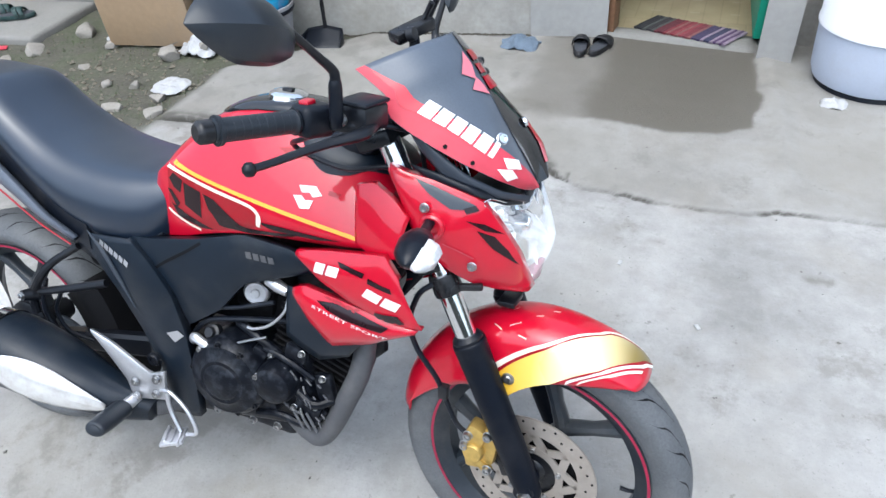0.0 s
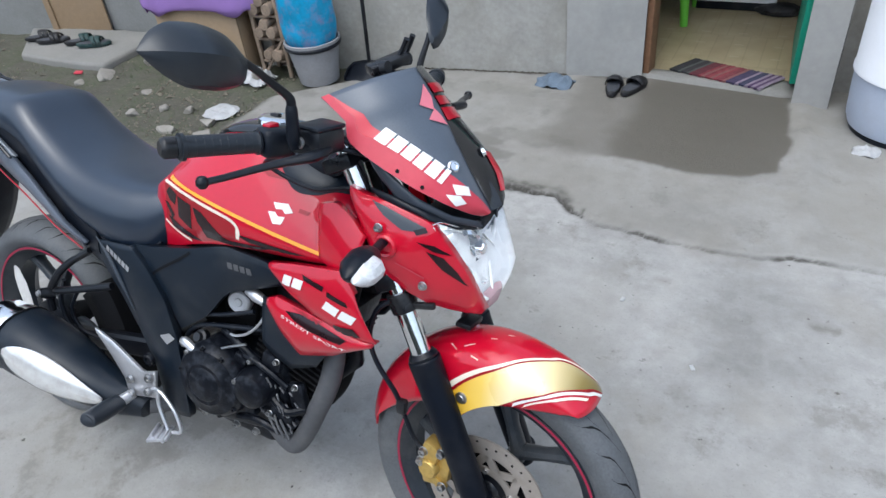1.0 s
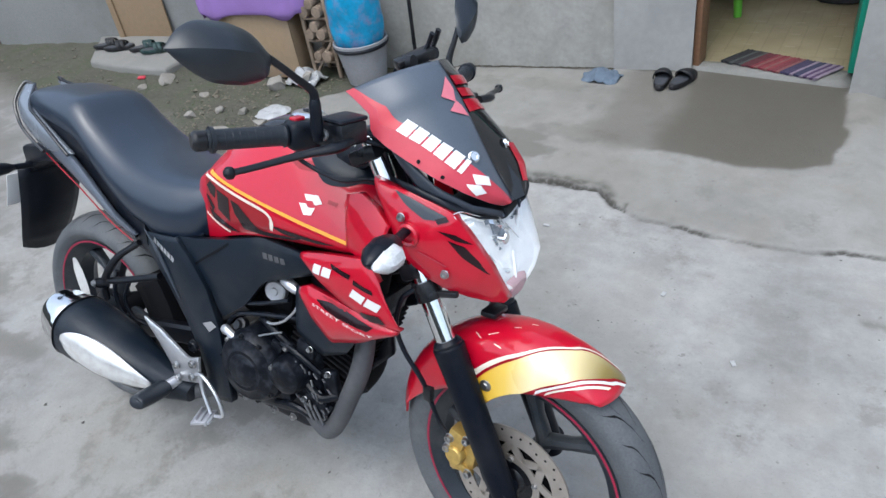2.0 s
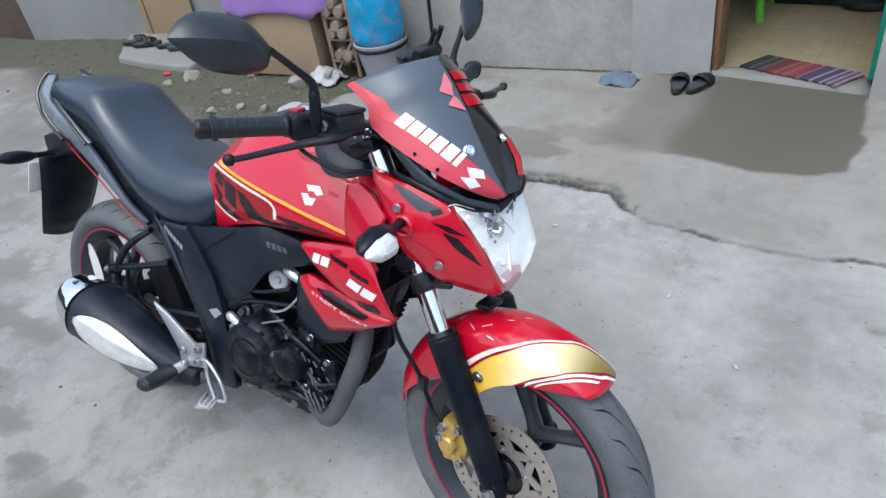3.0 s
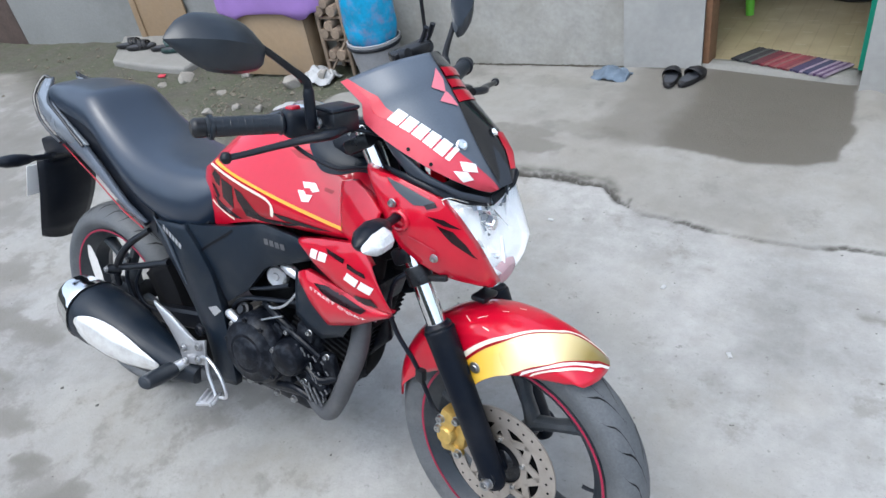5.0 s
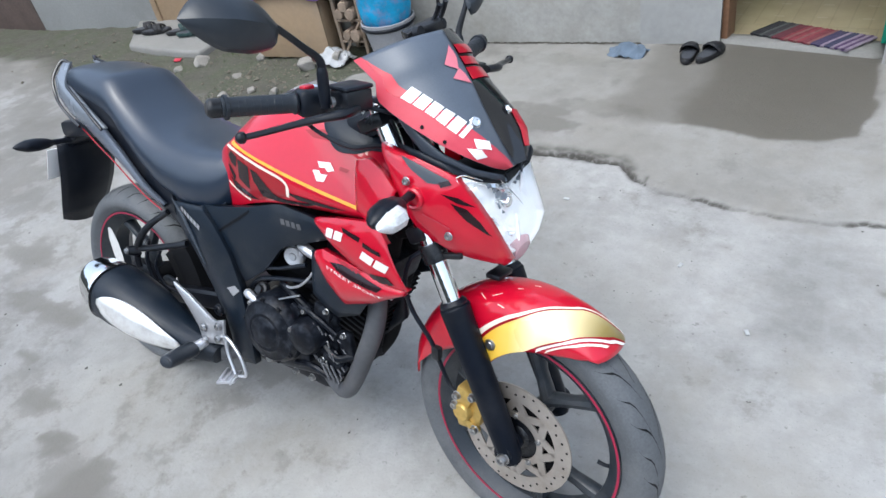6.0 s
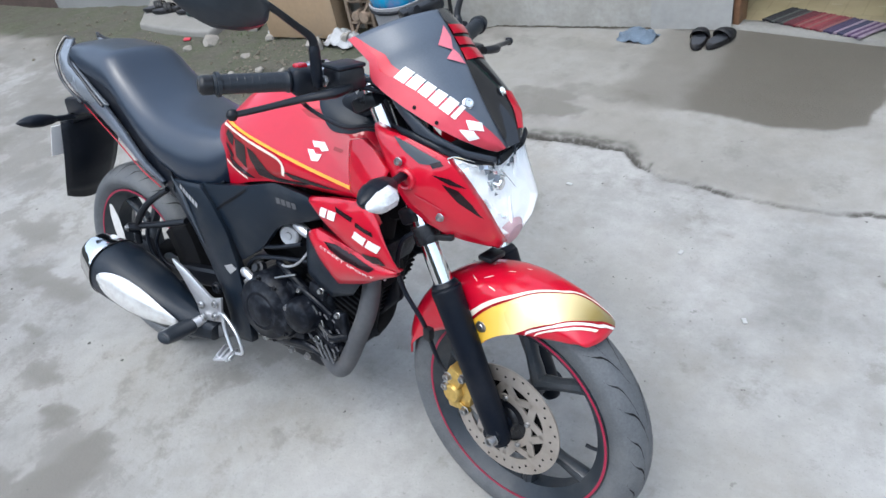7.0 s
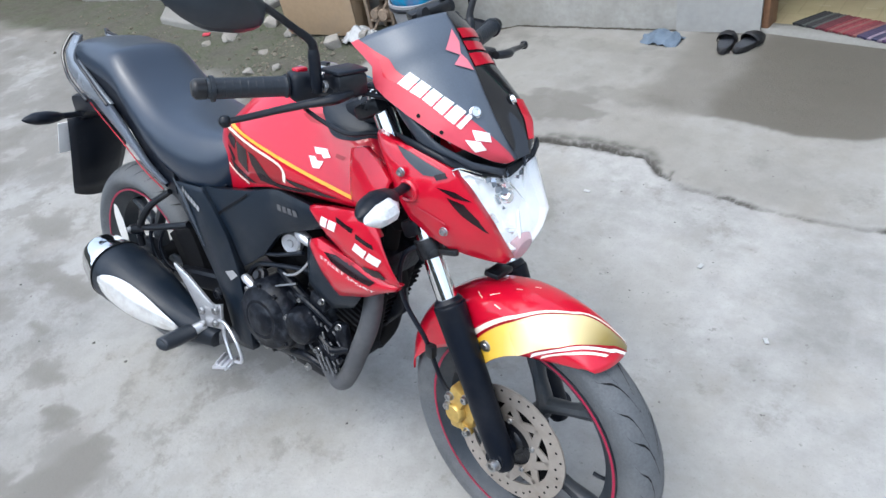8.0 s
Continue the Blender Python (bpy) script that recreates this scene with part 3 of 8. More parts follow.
con = g_mix(g_math("MULTIPLY", g_ramp(g_noise(0.9, 6, 0.6), [(0.48, (0, 0, 0)), (0.60, (1, 1, 1))]), 0.45), con, (0.33, 0.315, 0.285))
con = g_mix(g_math("MULTIPLY", g_ramp(g_noise(34, 4, 0.6), [(0.66, (0, 0, 0)), (0.72, (1, 1, 1))]), 0.55), con, (0.13, 0.125, 0.115))
con = g_mix(g_math("MULTIPLY", g_ramp(g_noise(3.1, 10, 0.72), [(0.54, (0, 0, 0)), (0.70, (1, 1, 1))]), 0.20), con, (0.40, 0.392, 0.375))
con = g_mix(g_math("MULTIPLY", g_ramp(g_noise(2.3, 8, 0.62), [(0.52, (0, 0, 0)), (0.66, (1, 1, 1))]), 0.38), con, (0.285, 0.262, 0.225))
con = g_mix(g_math("MULTIPLY", g_ramp(g_noise(160, 3), [(0.60, (0, 0, 0)), (0.72, (1, 1, 1))]), 0.4), con, (0.17, 0.165, 0.155))
con = g_mix(g_math("MULTIPLY", g_attr("apron"), 0.80), con, (0.232, 0.218, 0.190))
con = g_mix(1.0, con, (0.90, 0.89, 0.88), "MULTIPLY")
ragged = g_math("ADD", g_noise(4.2, 10, 0.74), g_math("MULTIPLY", g_attr("stain_and_tone"), 0.30))
con = g_mix(g_math("MULTIPLY", g_ramp(ragged, [(0.57, (0, 0, 0)), (0.65, (1, 1, 1))]), 0.56), con, (0.175, 0.165, 0.148))
con = g_mix(g_math("MULTIPLY", g_attr("stain_and_tone"), 0.74), con, (0.128, 0.118, 0.100))
con = g_mix(g_math("MULTIPLY", g_attr("damp"), 0.90), con, (0.092, 0.082, 0.065))
crumbly = g_ramp(g_noise(38, 6, 0.7), [(0.30, (0.55, 0.55, 0.55)), (0.48, (1, 1, 1))])
con = g_mix(g_math("MULTIPLY", g_math("MULTIPLY", g_attr("joint"), crumbly), 0.97), con, (0.038, 0.034, 0.026))
soil = g_ramp(g_noise(7, 8, 0.7), [(0.3, (0.036, 0.034, 0.024)), (0.5, (0.066, 0.062, 0.044)), (0.62, (0.046, 0.054, 0.028)), (0.75, (0.12, 0.11, 0.085))])
soil = g_mix(g_math("MULTIPLY", g_ramp(g_noise(2.6, 7, 0.65), [(0.46, (0, 0, 0)), (0.60, (1, 1, 1))]), 0.75), soil, (0.050, 0.062, 0.026))
soil = g_mix(0.24, soil, g_ramp(g_noise(60, 4), [(0.35, (0.06, 0.055, 0.04)), (0.7, (0.20, 0.185, 0.155))]))
tex = g_mix(g_attr("soil"), con, soil)
g_nt.links.new(tex, g_bsdf.inputs["Base Color"])
g_rough = g_math("SUBTRACT", 0.88, g_math("MULTIPLY", g_attr("damp"), 0.33))
g_nt.links.new(g_rough, g_bsdf.inputs["Roughness"])
g_bump = g_nt.nodes.new("ShaderNodeBump")
g_bump.inputs["Strength"].default_value, g_bump.inputs["Distance"].default_value = 0.55, 0.004
g_nt.links.new(g_math("ADD", g_noise(70, 6, 0.7), g_math("MULTIPLY", g_noise(9, 5), 1.5)), g_bump.inputs["Height"])
g_nt.links.new(g_bump.outputs["Normal"], g_bsdf.inputs["Normal"])
g_me.materials.append(GROUND)


# ---- the house ----
def wall(name, a, b, z0, z1, thick, mat, label, into=1):
    """An upright wall between two points of the plan; thickness goes to the left of a to b when into is 1."""
    a, b = Vector((*a, 0)), Vector((*b, 0))
    d = (b - a).normalized()
    nrm = Vector((-d.y, d.x, 0)) * into
    length = (b - a).length
    cols = max(2, int(length / 0.12))
    rows_n = max(2, int((z1 - z0) / 0.25))
    bm = bmesh.new()
    front, back = [], []
    for r in range(rows_n + 1):
        z = z0 + (z1 - z0) * r / rows_n
        fr, bk = [], []
        for c in range(cols + 1):
            p = a + d * length * c / cols
            k = 0.006 * fbm(p.x, z, 2.2, 3, p.y) if 0 < c < cols else 0.0
            fr.append(bm.verts.new(Vector((p.x, p.y, z)) + nrm * k))
            bk.append(bm.verts.new(Vector((p.x, p.y, z)) + nrm * thick))
        front.append(fr)
        back.append(bk)
    for r in range(rows_n):
        for c in range(cols):
            bm.faces.new((front[r][c], front[r][c + 1], front[r + 1][c + 1], front[r + 1][c]))
            bm.faces.new((back[r][c + 1], back[r][c], back[r + 1][c], back[r + 1][c + 1]))
        bm.faces.new((front[r][0], front[r + 1][0], back[r + 1][0], back[r][0]))
        bm.faces.new((front[r][-1], back[r][-1], back[r + 1][-1], front[r + 1][-1]))
    for c in range(cols):
        bm.faces.new((front[0][c], back[0][c], back[0][c + 1], front[0][c + 1]))
        bm.faces.new((front[-1][c], front[-1][c + 1], back[-1][c + 1], back[-1][c]))
    return tagged(part(name, bm, mat, None), label, "wall", kind="structure")


WALL_TOP = 2.22
wall_front = wall("wall_front", (-1.95, 2.305), (1.0, 2.722), -0.05, WALL_TOP, 0.16, PLASTER_PALE, "pale grey cement-rendered house wall beside the doorway")
wall_pilaster = wall("wall_pilaster", (0.618, 2.655), (1.003, 2.709), -0.05, WALL_TOP, 0.011, PLASTER_WHITE, "whitish smooth-rendered strip of wall beside the doorway")
wall_lintel = wall("wall_lintel", (1.003, 2.724), (1.70, 2.650), 2.06, WALL_TOP, 0.155, PLASTER, "rendered lintel over the open doorway")
wall_pillar = wall("wall_pillar", (1.715, 2.585), (1.865, 2.575), -0.05, WALL_TOP, 0.30, PLASTER_WHITE, "grey rendered pillar beside the doorway")
wall_right = wall("wall_right", (1.868, 2.775), (5.0, 2.70), -0.05, WALL_TOP, 0.15, PLASTER_PALE, "grey rendered wall behind the plastic tank")
wall_return = wall("wall_return", (-1.953, 2.31), (-1.953, 2.83), -0.05, WALL_TOP, 0.15, PLASTER, "short rendered return wall at the house corner", into=-1)
wall_left = wall("wall_left", (-4.65, 2.22), (-1.957, 2.80), -0.05, WALL_TOP, 0.15, PLASTER, "stained grey cement wall behind the ledge")
wall_boards = wall("wall_boards", (-7.5, 2.05), (-4.66, 2.22), -0.05, 2.2, 0.06, WOOD_DARK, "dark weathered board wall")

# room behind the doorway
room_floor = tagged(part("floor", block((2.9, 2.0, 0.06), pose(1.25, 3.785, 0.0, 0, 0, 0), 0.002), LINO), "tan patterned linoleum floor inside the doorway", "floor", kind="structure")
room_sill = part("doorstep", sheet([(1.0, 2.722, 0.032), (1.35, 2.685, 0.034), (1.715, 2.645, 0.032)], [(1.0, 2.80, 0.033), (1.35, 2.80, 0.034), (1.715, 2.80, 0.033)], 14, 3, lip=0.0), CEMENT, None, solid=0.06)
tagged(room_sill, "thin worn cement doorstep", "doorstep", kind="structure")
wall_room_back = wall("wall_room_back", (-0.2, 4.80), (2.7, 4.80), -0.05, WALL_TOP, 0.1, INNER_WALL, "painted back wall of the room")
wall_room_left = wall("wall_room_left", (-0.2, 2.75), (-0.2, 4.795), -0.05, WALL_TOP, 0.1, INNER_WALL, "painted side wall of the room")
wall_room_right = wall("wall_room_right", (2.7, 2.93), (2.7, 4.795), -0.05, WALL_TOP, 0.1, INNER_WALL, "painted side wall of the room", into=-1)
ceiling = tagged(part("ceiling", block((3.2, 2.4, 0.08), pose(1.25, 3.75, WALL_TOP + 0.045), 0.0), INNER_WALL), "plain room ceiling", "ceiling", kind="structure")

# door frame
door_frame = tagged(new("door_frame"), "narrow brown wooden door frame", "door frame", kind="structure")
part("jamb", block((0.032, 0.10, 2.04), pose(1.020, 2.785, 1.03, 0, 0, -6), 0.004), WOOD_BROWN, door_frame)
part("head", block((0.62, 0.10, 0.04), pose(1.36, 2.755, 2.04, 0, 0, -6), 0.004), WOOD_BROWN, door_frame)
door_leaf = tagged(new("door_1"), "open sea-green painted door edge", "door", kind="structure")
part("leaf", block((0.035, 0.62, 1.98), pose(1.69, 3.03, 1.045, 0, 0, 3), 0.004), GREEN_PAINT, door_leaf)

# unseen roof, kept low for sky reflections, and the plain walls added to close the yard
roof = tagged(part("roof", block((13.0, 2.9, 0.10), pose(-1.2, 4.15, WALL_TOP + 0.16, 3, 0, 5), 0.01), PLASTER), "plain unseen sheet roof added over the house", "roof", kind="structure")
# these three are added out of view; heights set light and reflections
added_wall_south = wall("added_wall_south", (9.0, -6.2), (-9.0, -6.2), -0.05, 2.0, 0.15, WALL_UNSEEN, "plain dark unseen wall added to shape light and reflections", into=-1)
added_wall_west = wall("added_wall_west", (-8.9, -6.2), (-8.9, 2.0), -0.05, 3.4, 0.15, WALL_UNSEEN, "plain dark unseen wall added to shape light and reflections")
added_wall_east = wall("added_wall_east", (9.2, 4.0), (9.2, -6.2), -0.05, 1.4, 0.15, WALL_UNSEEN, "plain dark unseen wall added to shape light and reflections", into=-1)


# ---- the motorcycle: x ahead, y to its left, z up from the rear tyre's footing ----
from mathutils.bvhtree import BVHTree

LEAN_BIKE, STEER, RAKE = 16.37, -4.86, radians(25)
motorcycle = thing("motorcycle", "red and black naked sports motorcycle parked on the concrete yard", "motorcycle", rot=(-LEAN_BIKE, 0, 0))
AXIS = Vector((-math.sin(RAKE), 0, math.cos(RAKE)))
PIVOT = Vector((1.3078, 0, 0.2833))
TURN = Matrix.Translation(PIVOT) @ Matrix.Rotation(radians(STEER), 4, AXIS) @ Matrix.Translation(-PIVOT)
FRONT_C, REAR_C = Vector((1.335, 0, 0.296)), Vector((0, 0, 0.300))
targets = {}


def keep(key, bm):
    """Remembers a surface so that decals can lie on it."""
    targets[key] = BVHTree.FromBMesh(bm)
    return bm


def drape(polygon, keys, off=0.0016, cell=0.010, side=-1):
    """A thin decal: a polygon of (x, z) laid sideways onto the surfaces named."""
    bm = bmesh.new()
    f = bm.faces.new([bm.verts.new((x, 0, z)) for x, z in polygon])
    bmesh.ops.triangulate(bm, faces=[f])
    for _ in range(5):
        long = [e for e in bm.edges if e.calc_length() > cell]
        if not long:
            break
        bmesh.ops.subdivide_edges(bm, edges=long, cuts=1)
        bmesh.ops.triangulate(bm, faces=[q for q in bm.faces if len(q.verts) > 3])
    dead = []
    for v in bm.verts:
        best = None
        for k in keys:
            hit = targets[k].ray_cast(Vector((v.co.x, side * 1.0, v.co.z)), Vector((0, -side, 0)))
            if hit[0] is not None and (best is None or side * hit[0].y > side * best.y):
                best = hit[0]
        if best is None:
            dead.append(v)
        else:
            v.co.y = best.y + side * off
    bmesh.ops.delete(bm, geom=dead, context="VERTS")
    return bm


def ribbon(points, width, keys, off=0.0018, smooth=True):
    """A draped stripe along (x, z) points."""
    line = smooth_line([(x, 0, z) for x, z in points], 5) if smooth else [Vector((x, 0, z)) for x, z in points]
    left, right = [], []
    for i, p in enumerate(line):
        d = (line[min(i + 1, len(line) - 1)] - line[max(i - 1, 0)]).normalized()
        n = Vector((-d.z, 0, d.x)) * width / 2
        left.append((p.x + n.x, p.z + n.z))
        right.append((p.x - n.x, p.z - n.z))
    return drape(left + right[::-1], keys, off)


# --- wheels ---
def wheel(name, centre, radius, width, rim_r, spoke_phase, turn, label, rim_half):
    w = new(name)
    w.parent = motorcycle
    w["label"] = label
    h = width / 2
    prof = []
    for k in range(19):
        a = math.pi * (k / 18 - 0.5)
        rr = radius - h * 0.78 * (1 - math.cos(a))
        prof.append((rr, h * math.sin(a) * 1.0))
    bead = rim_r + 0.002
    prof = [(bead, -h * 0.70), (bead + 0.018, -h * 0.93), *prof[1:-1], (bead + 0.018, h * 0.93), (bead, h * 0.70)]
    tyre = part("tyre", lathe(prof, centre, (0, 1, 0), 96), RUBBER, w, "worn black road tyre", turn=turn, angle=50)
    # tread grooves
    gr = bmesh.new()
    count = 30
    for k in range(count):
        for s in (-1, 1):
            a0 = 2 * math.pi * (k + (0.5 if s > 0 else 0)) / count
            pts = []
            for q in range(7):
                t = q / 6
                yy = s * h * ((0.06 if k % 2 else 0.30) + (0.84 if k % 2 else 0.62) * t)
                sn = min(1, abs(yy) / h)
                rr = radius - h * 0.78 * (1 - math.sqrt(max(0, 1 - sn * sn))) + 0.0006
                a = a0 + 0.40 * t + 0.06 * math.sin(5 * t)
                wd = (0.0034 if k % 2 else 0.0028) * math.sin(math.pi * min(1, t + 0.12))
                pts.append((Vector((math.cos(a), 0, math.sin(a))) * rr + Vector((0, yy, 0)), wd, a))
            a_row, b_row = [], []
            for p, wd, a in pts:
                tang = Vector((-math.sin(a), 0, math.cos(a)))
                a_row.append(gr.verts.new(Vector(centre) + p + tang * wd))
                b_row.append(gr.verts.new(Vector(centre) + p - tang * wd))
            for i in range(6):
                gr.faces.new((a_row[i], a_row[i + 1], b_row[i + 1], b_row[i]))
    part("tread_groove", gr, MESH_DARK, tyre, turn=turn)
    rp = [(rim_r - 0.030, -rim_half * 0.45), (rim_r - 0.012, -rim_half * 0.8), (rim_r - 0.004, -rim_half), (rim_r + 0.004, -rim_half), (rim_r + 0.004, rim_half), (rim_r - 0.004, rim_half), (rim_r - 0.012, rim_half * 0.8), (rim_r - 0.030, rim_half * 0.45)]
    rim = part("rim", lathe(rp, centre, (0, 1, 0), 80, close=True), WHEEL_BLACK, w, "black cast alloy rim", turn=turn)
    for s in (-1, 1):
        part("rim_tape", lathe([(rim_r - 0.0026, s * (rim_half + 0.0012)), (rim_r + 0.0026, s * (rim_half + 0.0012)), (rim_r + 0.0026, s * (rim_half - 0.001)), (rim_r - 0.0026, s * (rim_half - 0.001))], centre, (0, 1, 0), 80, close=True), PINK, rim, "pink-red reflective rim tape", turn=turn)
    c = Vector(centre)
    part("hub", lathe([(0.0, -h * 0.95), (0.094, -h * 0.86), (0.100, -h * 0.80), (0.094, -h * 0.72), (0.034, -h * 0.70), (0.034, -h * 0.5), (0.036, 0), (0.034, h * 0.5), (0.028, h * 0.8), (0.0, h * 0.8)] if turn is not None else [(0.0, -h * 0.8), (0.028, -h * 0.8), (0.034, -h * 0.5), (0.036, 0), (0.034, h * 0.5), (0.028, h * 0.8), (0.0, h * 0.8)], centre, (0, 1, 0), 32), MESH_DARK, w, turn=turn)
    for k in range(3):
        mid = radians(spoke_phase + 120 * k)
        ends = (mid + radians(25), mid - radians(25))
        bm = bmesh.new()
        j = c + Vector((math.cos(mid), 0, math.sin(mid))) * 0.088
        for e in ends:
            o = c + Vector((math.cos(e), 0, math.sin(e))) * (rim_r - 0.018)
            tube([c + Vector((math.cos(mid), 0, math.sin(mid))) * 0.028, j, j.lerp(o, 0.5), o], [0.022, 0.020, 0.0155, 0.021], 10, 4, bm, flat=0.9)
        part("spoke", bm, WHEEL_BLACK, w, turn=turn)
    va = radians(-4)
    vb = c + Vector((math.cos(va), 0, math.sin(va))) * (rim_r - 0.02)
    part("valve", tube([vb, vb + Vector((-0.018, -0.012, 0.004)), vb + Vector((-0.036, -0.016, 0.008))], [0.005, 0.004, 0.0045], 8, 4), BLACK_METAL, w, turn=turn)
    return w


front_wheel = wheel("front_wheel", FRONT_C, 0.296, 0.097, 0.2245, 63, TURN, "black alloy front wheel with pink-red rim tape", 0.040)
rear_wheel = wheel("rear_wheel", REAR_C, 0.300, 0.140, 0.2245, 100, None, "black alloy rear wheel with pink-red rim tape", 0.055)


def annulus(bm, c, r0, r1, y0, y1, n=64):
    return lathe([(r0, y0), (r1, y0), (r1, y1), (r0, y1)], c, (0, -1, 0), n, bm=bm, close=True)


# front brake disc with windows
bm = bmesh.new()
DY = 0.060
annulus(bm, FRONT_C, 0.096, 0.133, DY - 0.002, DY + 0.002)
annulus(bm, FRONT_C, 0.052, 0.067, DY - 0.002, DY + 0.002, 48)
webs = 8
web_list = []
for k in range(webs):
    for s in (-1, 1):
        a0, a1 = 2 * math.pi * (k + 0.5) / webs, 2 * math.pi * (k + 0.5 + s * 0.5) / webs
        p = FRONT_C + Vector((math.cos(a0) * 0.065, -DY, math.sin(a0) * 0.065))
        q = FRONT_C + Vector((math.cos(a1) * 0.098, -DY, math.sin(a1) * 0.098))
        d = (q - p).normalized()
        n = Vector((-d.z, 0, d.x)) * 0.0085
        t = Vector((0, 0.0018, 0))
        web_list.append(loft([[p + n + t, p + n - t, p - n - t, p - n + t], [q + n + t, q + n - t, q - n - t, q - n + t]]))
brake_disc = part("brake_disc", bm, DISC, front_wheel, "drilled steel brake disc with rusty tint", turn=TURN)
for wb in web_list:
    part("web", wb, DISC, brake_disc, turn=TURN)
bm = bmesh.new()
for k in range(36):
    a = 2 * math.pi * k / 36
    r = 0.112 + 0.012 * ((k * 2) % 3) / 2
    lathe([(0.0, 0.0005), (0.0028, 0.0005), (0.0028, -0.001)], FRONT_C + Vector((math.cos(a) * r, -DY - 0.002, math.sin(a) * r)), (0, -1, 0), 8, bm=bm)
part("drill_hole", bm, MESH_DARK, brake_disc, turn=TURN)
bm = lathe([(0.0, 0.070), (0.012, 0.070), (0.013, 0.064), (0.024, 0.062), (0.030, 0.056), (0.052, 0.055), (0.054, 0.050), (0.030, 0.040)], FRONT_C, (0, -1, 0), 32)
part("disc_carrier", bm, BLACK_METAL, brake_disc, turn=TURN)
for k in range(5):
    a = 2 * math.pi * k / 5 + 0.3
    part("disc_bolt", bolt(FRONT_C + Vector((math.cos(a) * 0.059, -DY - 0.002, math.sin(a) * 0.059)), (0, -1, 0), 0.006, 0.005), STEEL, brake_disc, turn=TURN)

# --- forks ---
LEG = Vector((-0.4027, 0, 0.9153))


def fork_leg(y):
    f = new("fork_leg")
    f.parent = motorcycle
    f["label"] = "telescopic fork leg with chrome stanchion and matt black slider"
    foot = Vector((1.340, y, 0.300))
    up = lambda s, dx=0.0, dy=0.0: foot + LEG * s + Vector((dx, dy, 0))
    part("slider", tube([up(-0.035), up(-0.02), up(0.02), up(0.10), up(0.20), up(0.29), up(0.318), up(0.322)], [0.018, 0.024, 0.027, 0.0285, 0.0295, 0.031, 0.032, 0.026], 20, 4), FORK_BLACK, f, "matt black fork slider", turn=TURN)
    part("stanchion", tube([up(0.31), up(0.50), up(0.72)], 0.0203, 20, 3), CHROME, f, "chrome fork tube", turn=TURN)
    part("dust_seal", tube([up(0.317), up(0.326), up(0.334)], [0.028, 0.029, 0.023], 20, 3), BLACK_MATT, f, turn=TURN)
    part("axle_lug", tube([up(-0.004, -0.004, 0.03), up(-0.004, -0.002, 0.0), up(-0.004, 0.0, -0.022 if y < 0 else 0.03)], 0.020, 16, 3), BLACK_MATT, f, turn=TURN)
    part("pinch_bolt", bolt(up(-0.012, 0.0, -0.024 if y < 0 else 0.024), (0, -1 if y < 0 else 1, 0), 0.012, 0.012), STEEL, f, "bright steel bolt", turn=TURN)
    part("clamp", tube([up(0.418), up(0.426), up(0.448), up(0.456)], [0.0255, 0.0265, 0.0265, 0.0255], 20, 3), BLACK_METAL, f, turn=TURN)
    part("clamp_arm", block((0.056, 0.012, 0.013), Matrix.Translation(up(0.440, 0.044)) @ Matrix.Rotation(radians(-14), 4, "Y"), 0.004), BLACK_METAL, f, turn=TURN)
    part("fork_cap", lathe([(0.0, 0.012), (0.010, 0.012), (0.012, 0.006), (0.0205, 0.004), (0.021, -0.02)], up(0.735), tuple(LEG), 20), CHROME, f, turn=TURN)
    return f


fork_leg(-0.098)
fork_leg(0.098)
bm = block((0.05, 0.24, 0.035), Matrix.Translation((1.135, 0, 0.735)) @ Matrix.Rotation(-RAKE, 4, "Y"), 0.008)
block((0.07, 0.25, 0.03), Matrix.Translation((1.04, 0, 0.945)) @ Matrix.Rotation(-RAKE, 4, "Y"), 0.008, bm)
part("triple_clamp", bm, BLACK_METAL, motorcycle, "black triple clamps", turn=TURN)

# caliper
caliper = part("brake_caliper", lathe([(0.0, 0.03), (0.018, 0.03), (0.022, 0.024), (0.022, -0.02), (0.0, -0.02)], (1.232, -0.088, 0.348), (0, -1, 0), 24), GOLD, motorcycle, "gold anodised brake caliper", turn=TURN)
for c, s, r in (((1.235, -0.095, 0.385), (0.042, 0.035, 0.045), 20), ((1.228, -0.090, 0.322), (0.034, 0.032, 0.04), -10), ((1.258, -0.086, 0.352), (0.035, 0.03, 0.07), 10), ((1.262, -0.100, 0.400), (0.02, 0.02, 0.022), 30), ((1.252, -0.098, 0.310), (0.035, 0.018, 0.02), 40)):
    part("caliper_lobe", block(s, Matrix.Translation(c) @ Matrix.Rotation(radians(r), 4, "Y"), 0.007), GOLD, caliper, turn=TURN)
for c in ((1.262, -0.112, 0.398), (1.262, -0.108, 0.312), (1.222, -0.114, 0.388), (1.215, -0.112, 0.36)):
    part("caliper_bolt", bolt(c, (0, -1, 0), 0.0085, 0.008), STEEL, caliper, turn=TURN)
part("caliper_bracket", block((0.05, 0.012, 0.13), Matrix.Translation((1.286, -0.080, 0.355)) @ Matrix.Rotation(radians(-20), 4, "Y"), 0.004), BLACK_METAL, caliper, turn=TURN)

# --- front mudguard ---
SKIRT = [(54, 0.306), (57, 0.300), (62, 0.286), (71, 0.262), (85, 0.232), (100, 0.200), (110, 0.180), (114, 0.176), (118, 0.190), (126, 0.222), (140, 0.240), (155, 0.262), (168, 0.286)]
CROWN = [(54, 0.315), (60, 0.323), (74, 0.331), (95, 0.335), (110, 0.334), (130, 0.328), (150, 0.318), (168, 0.306)]


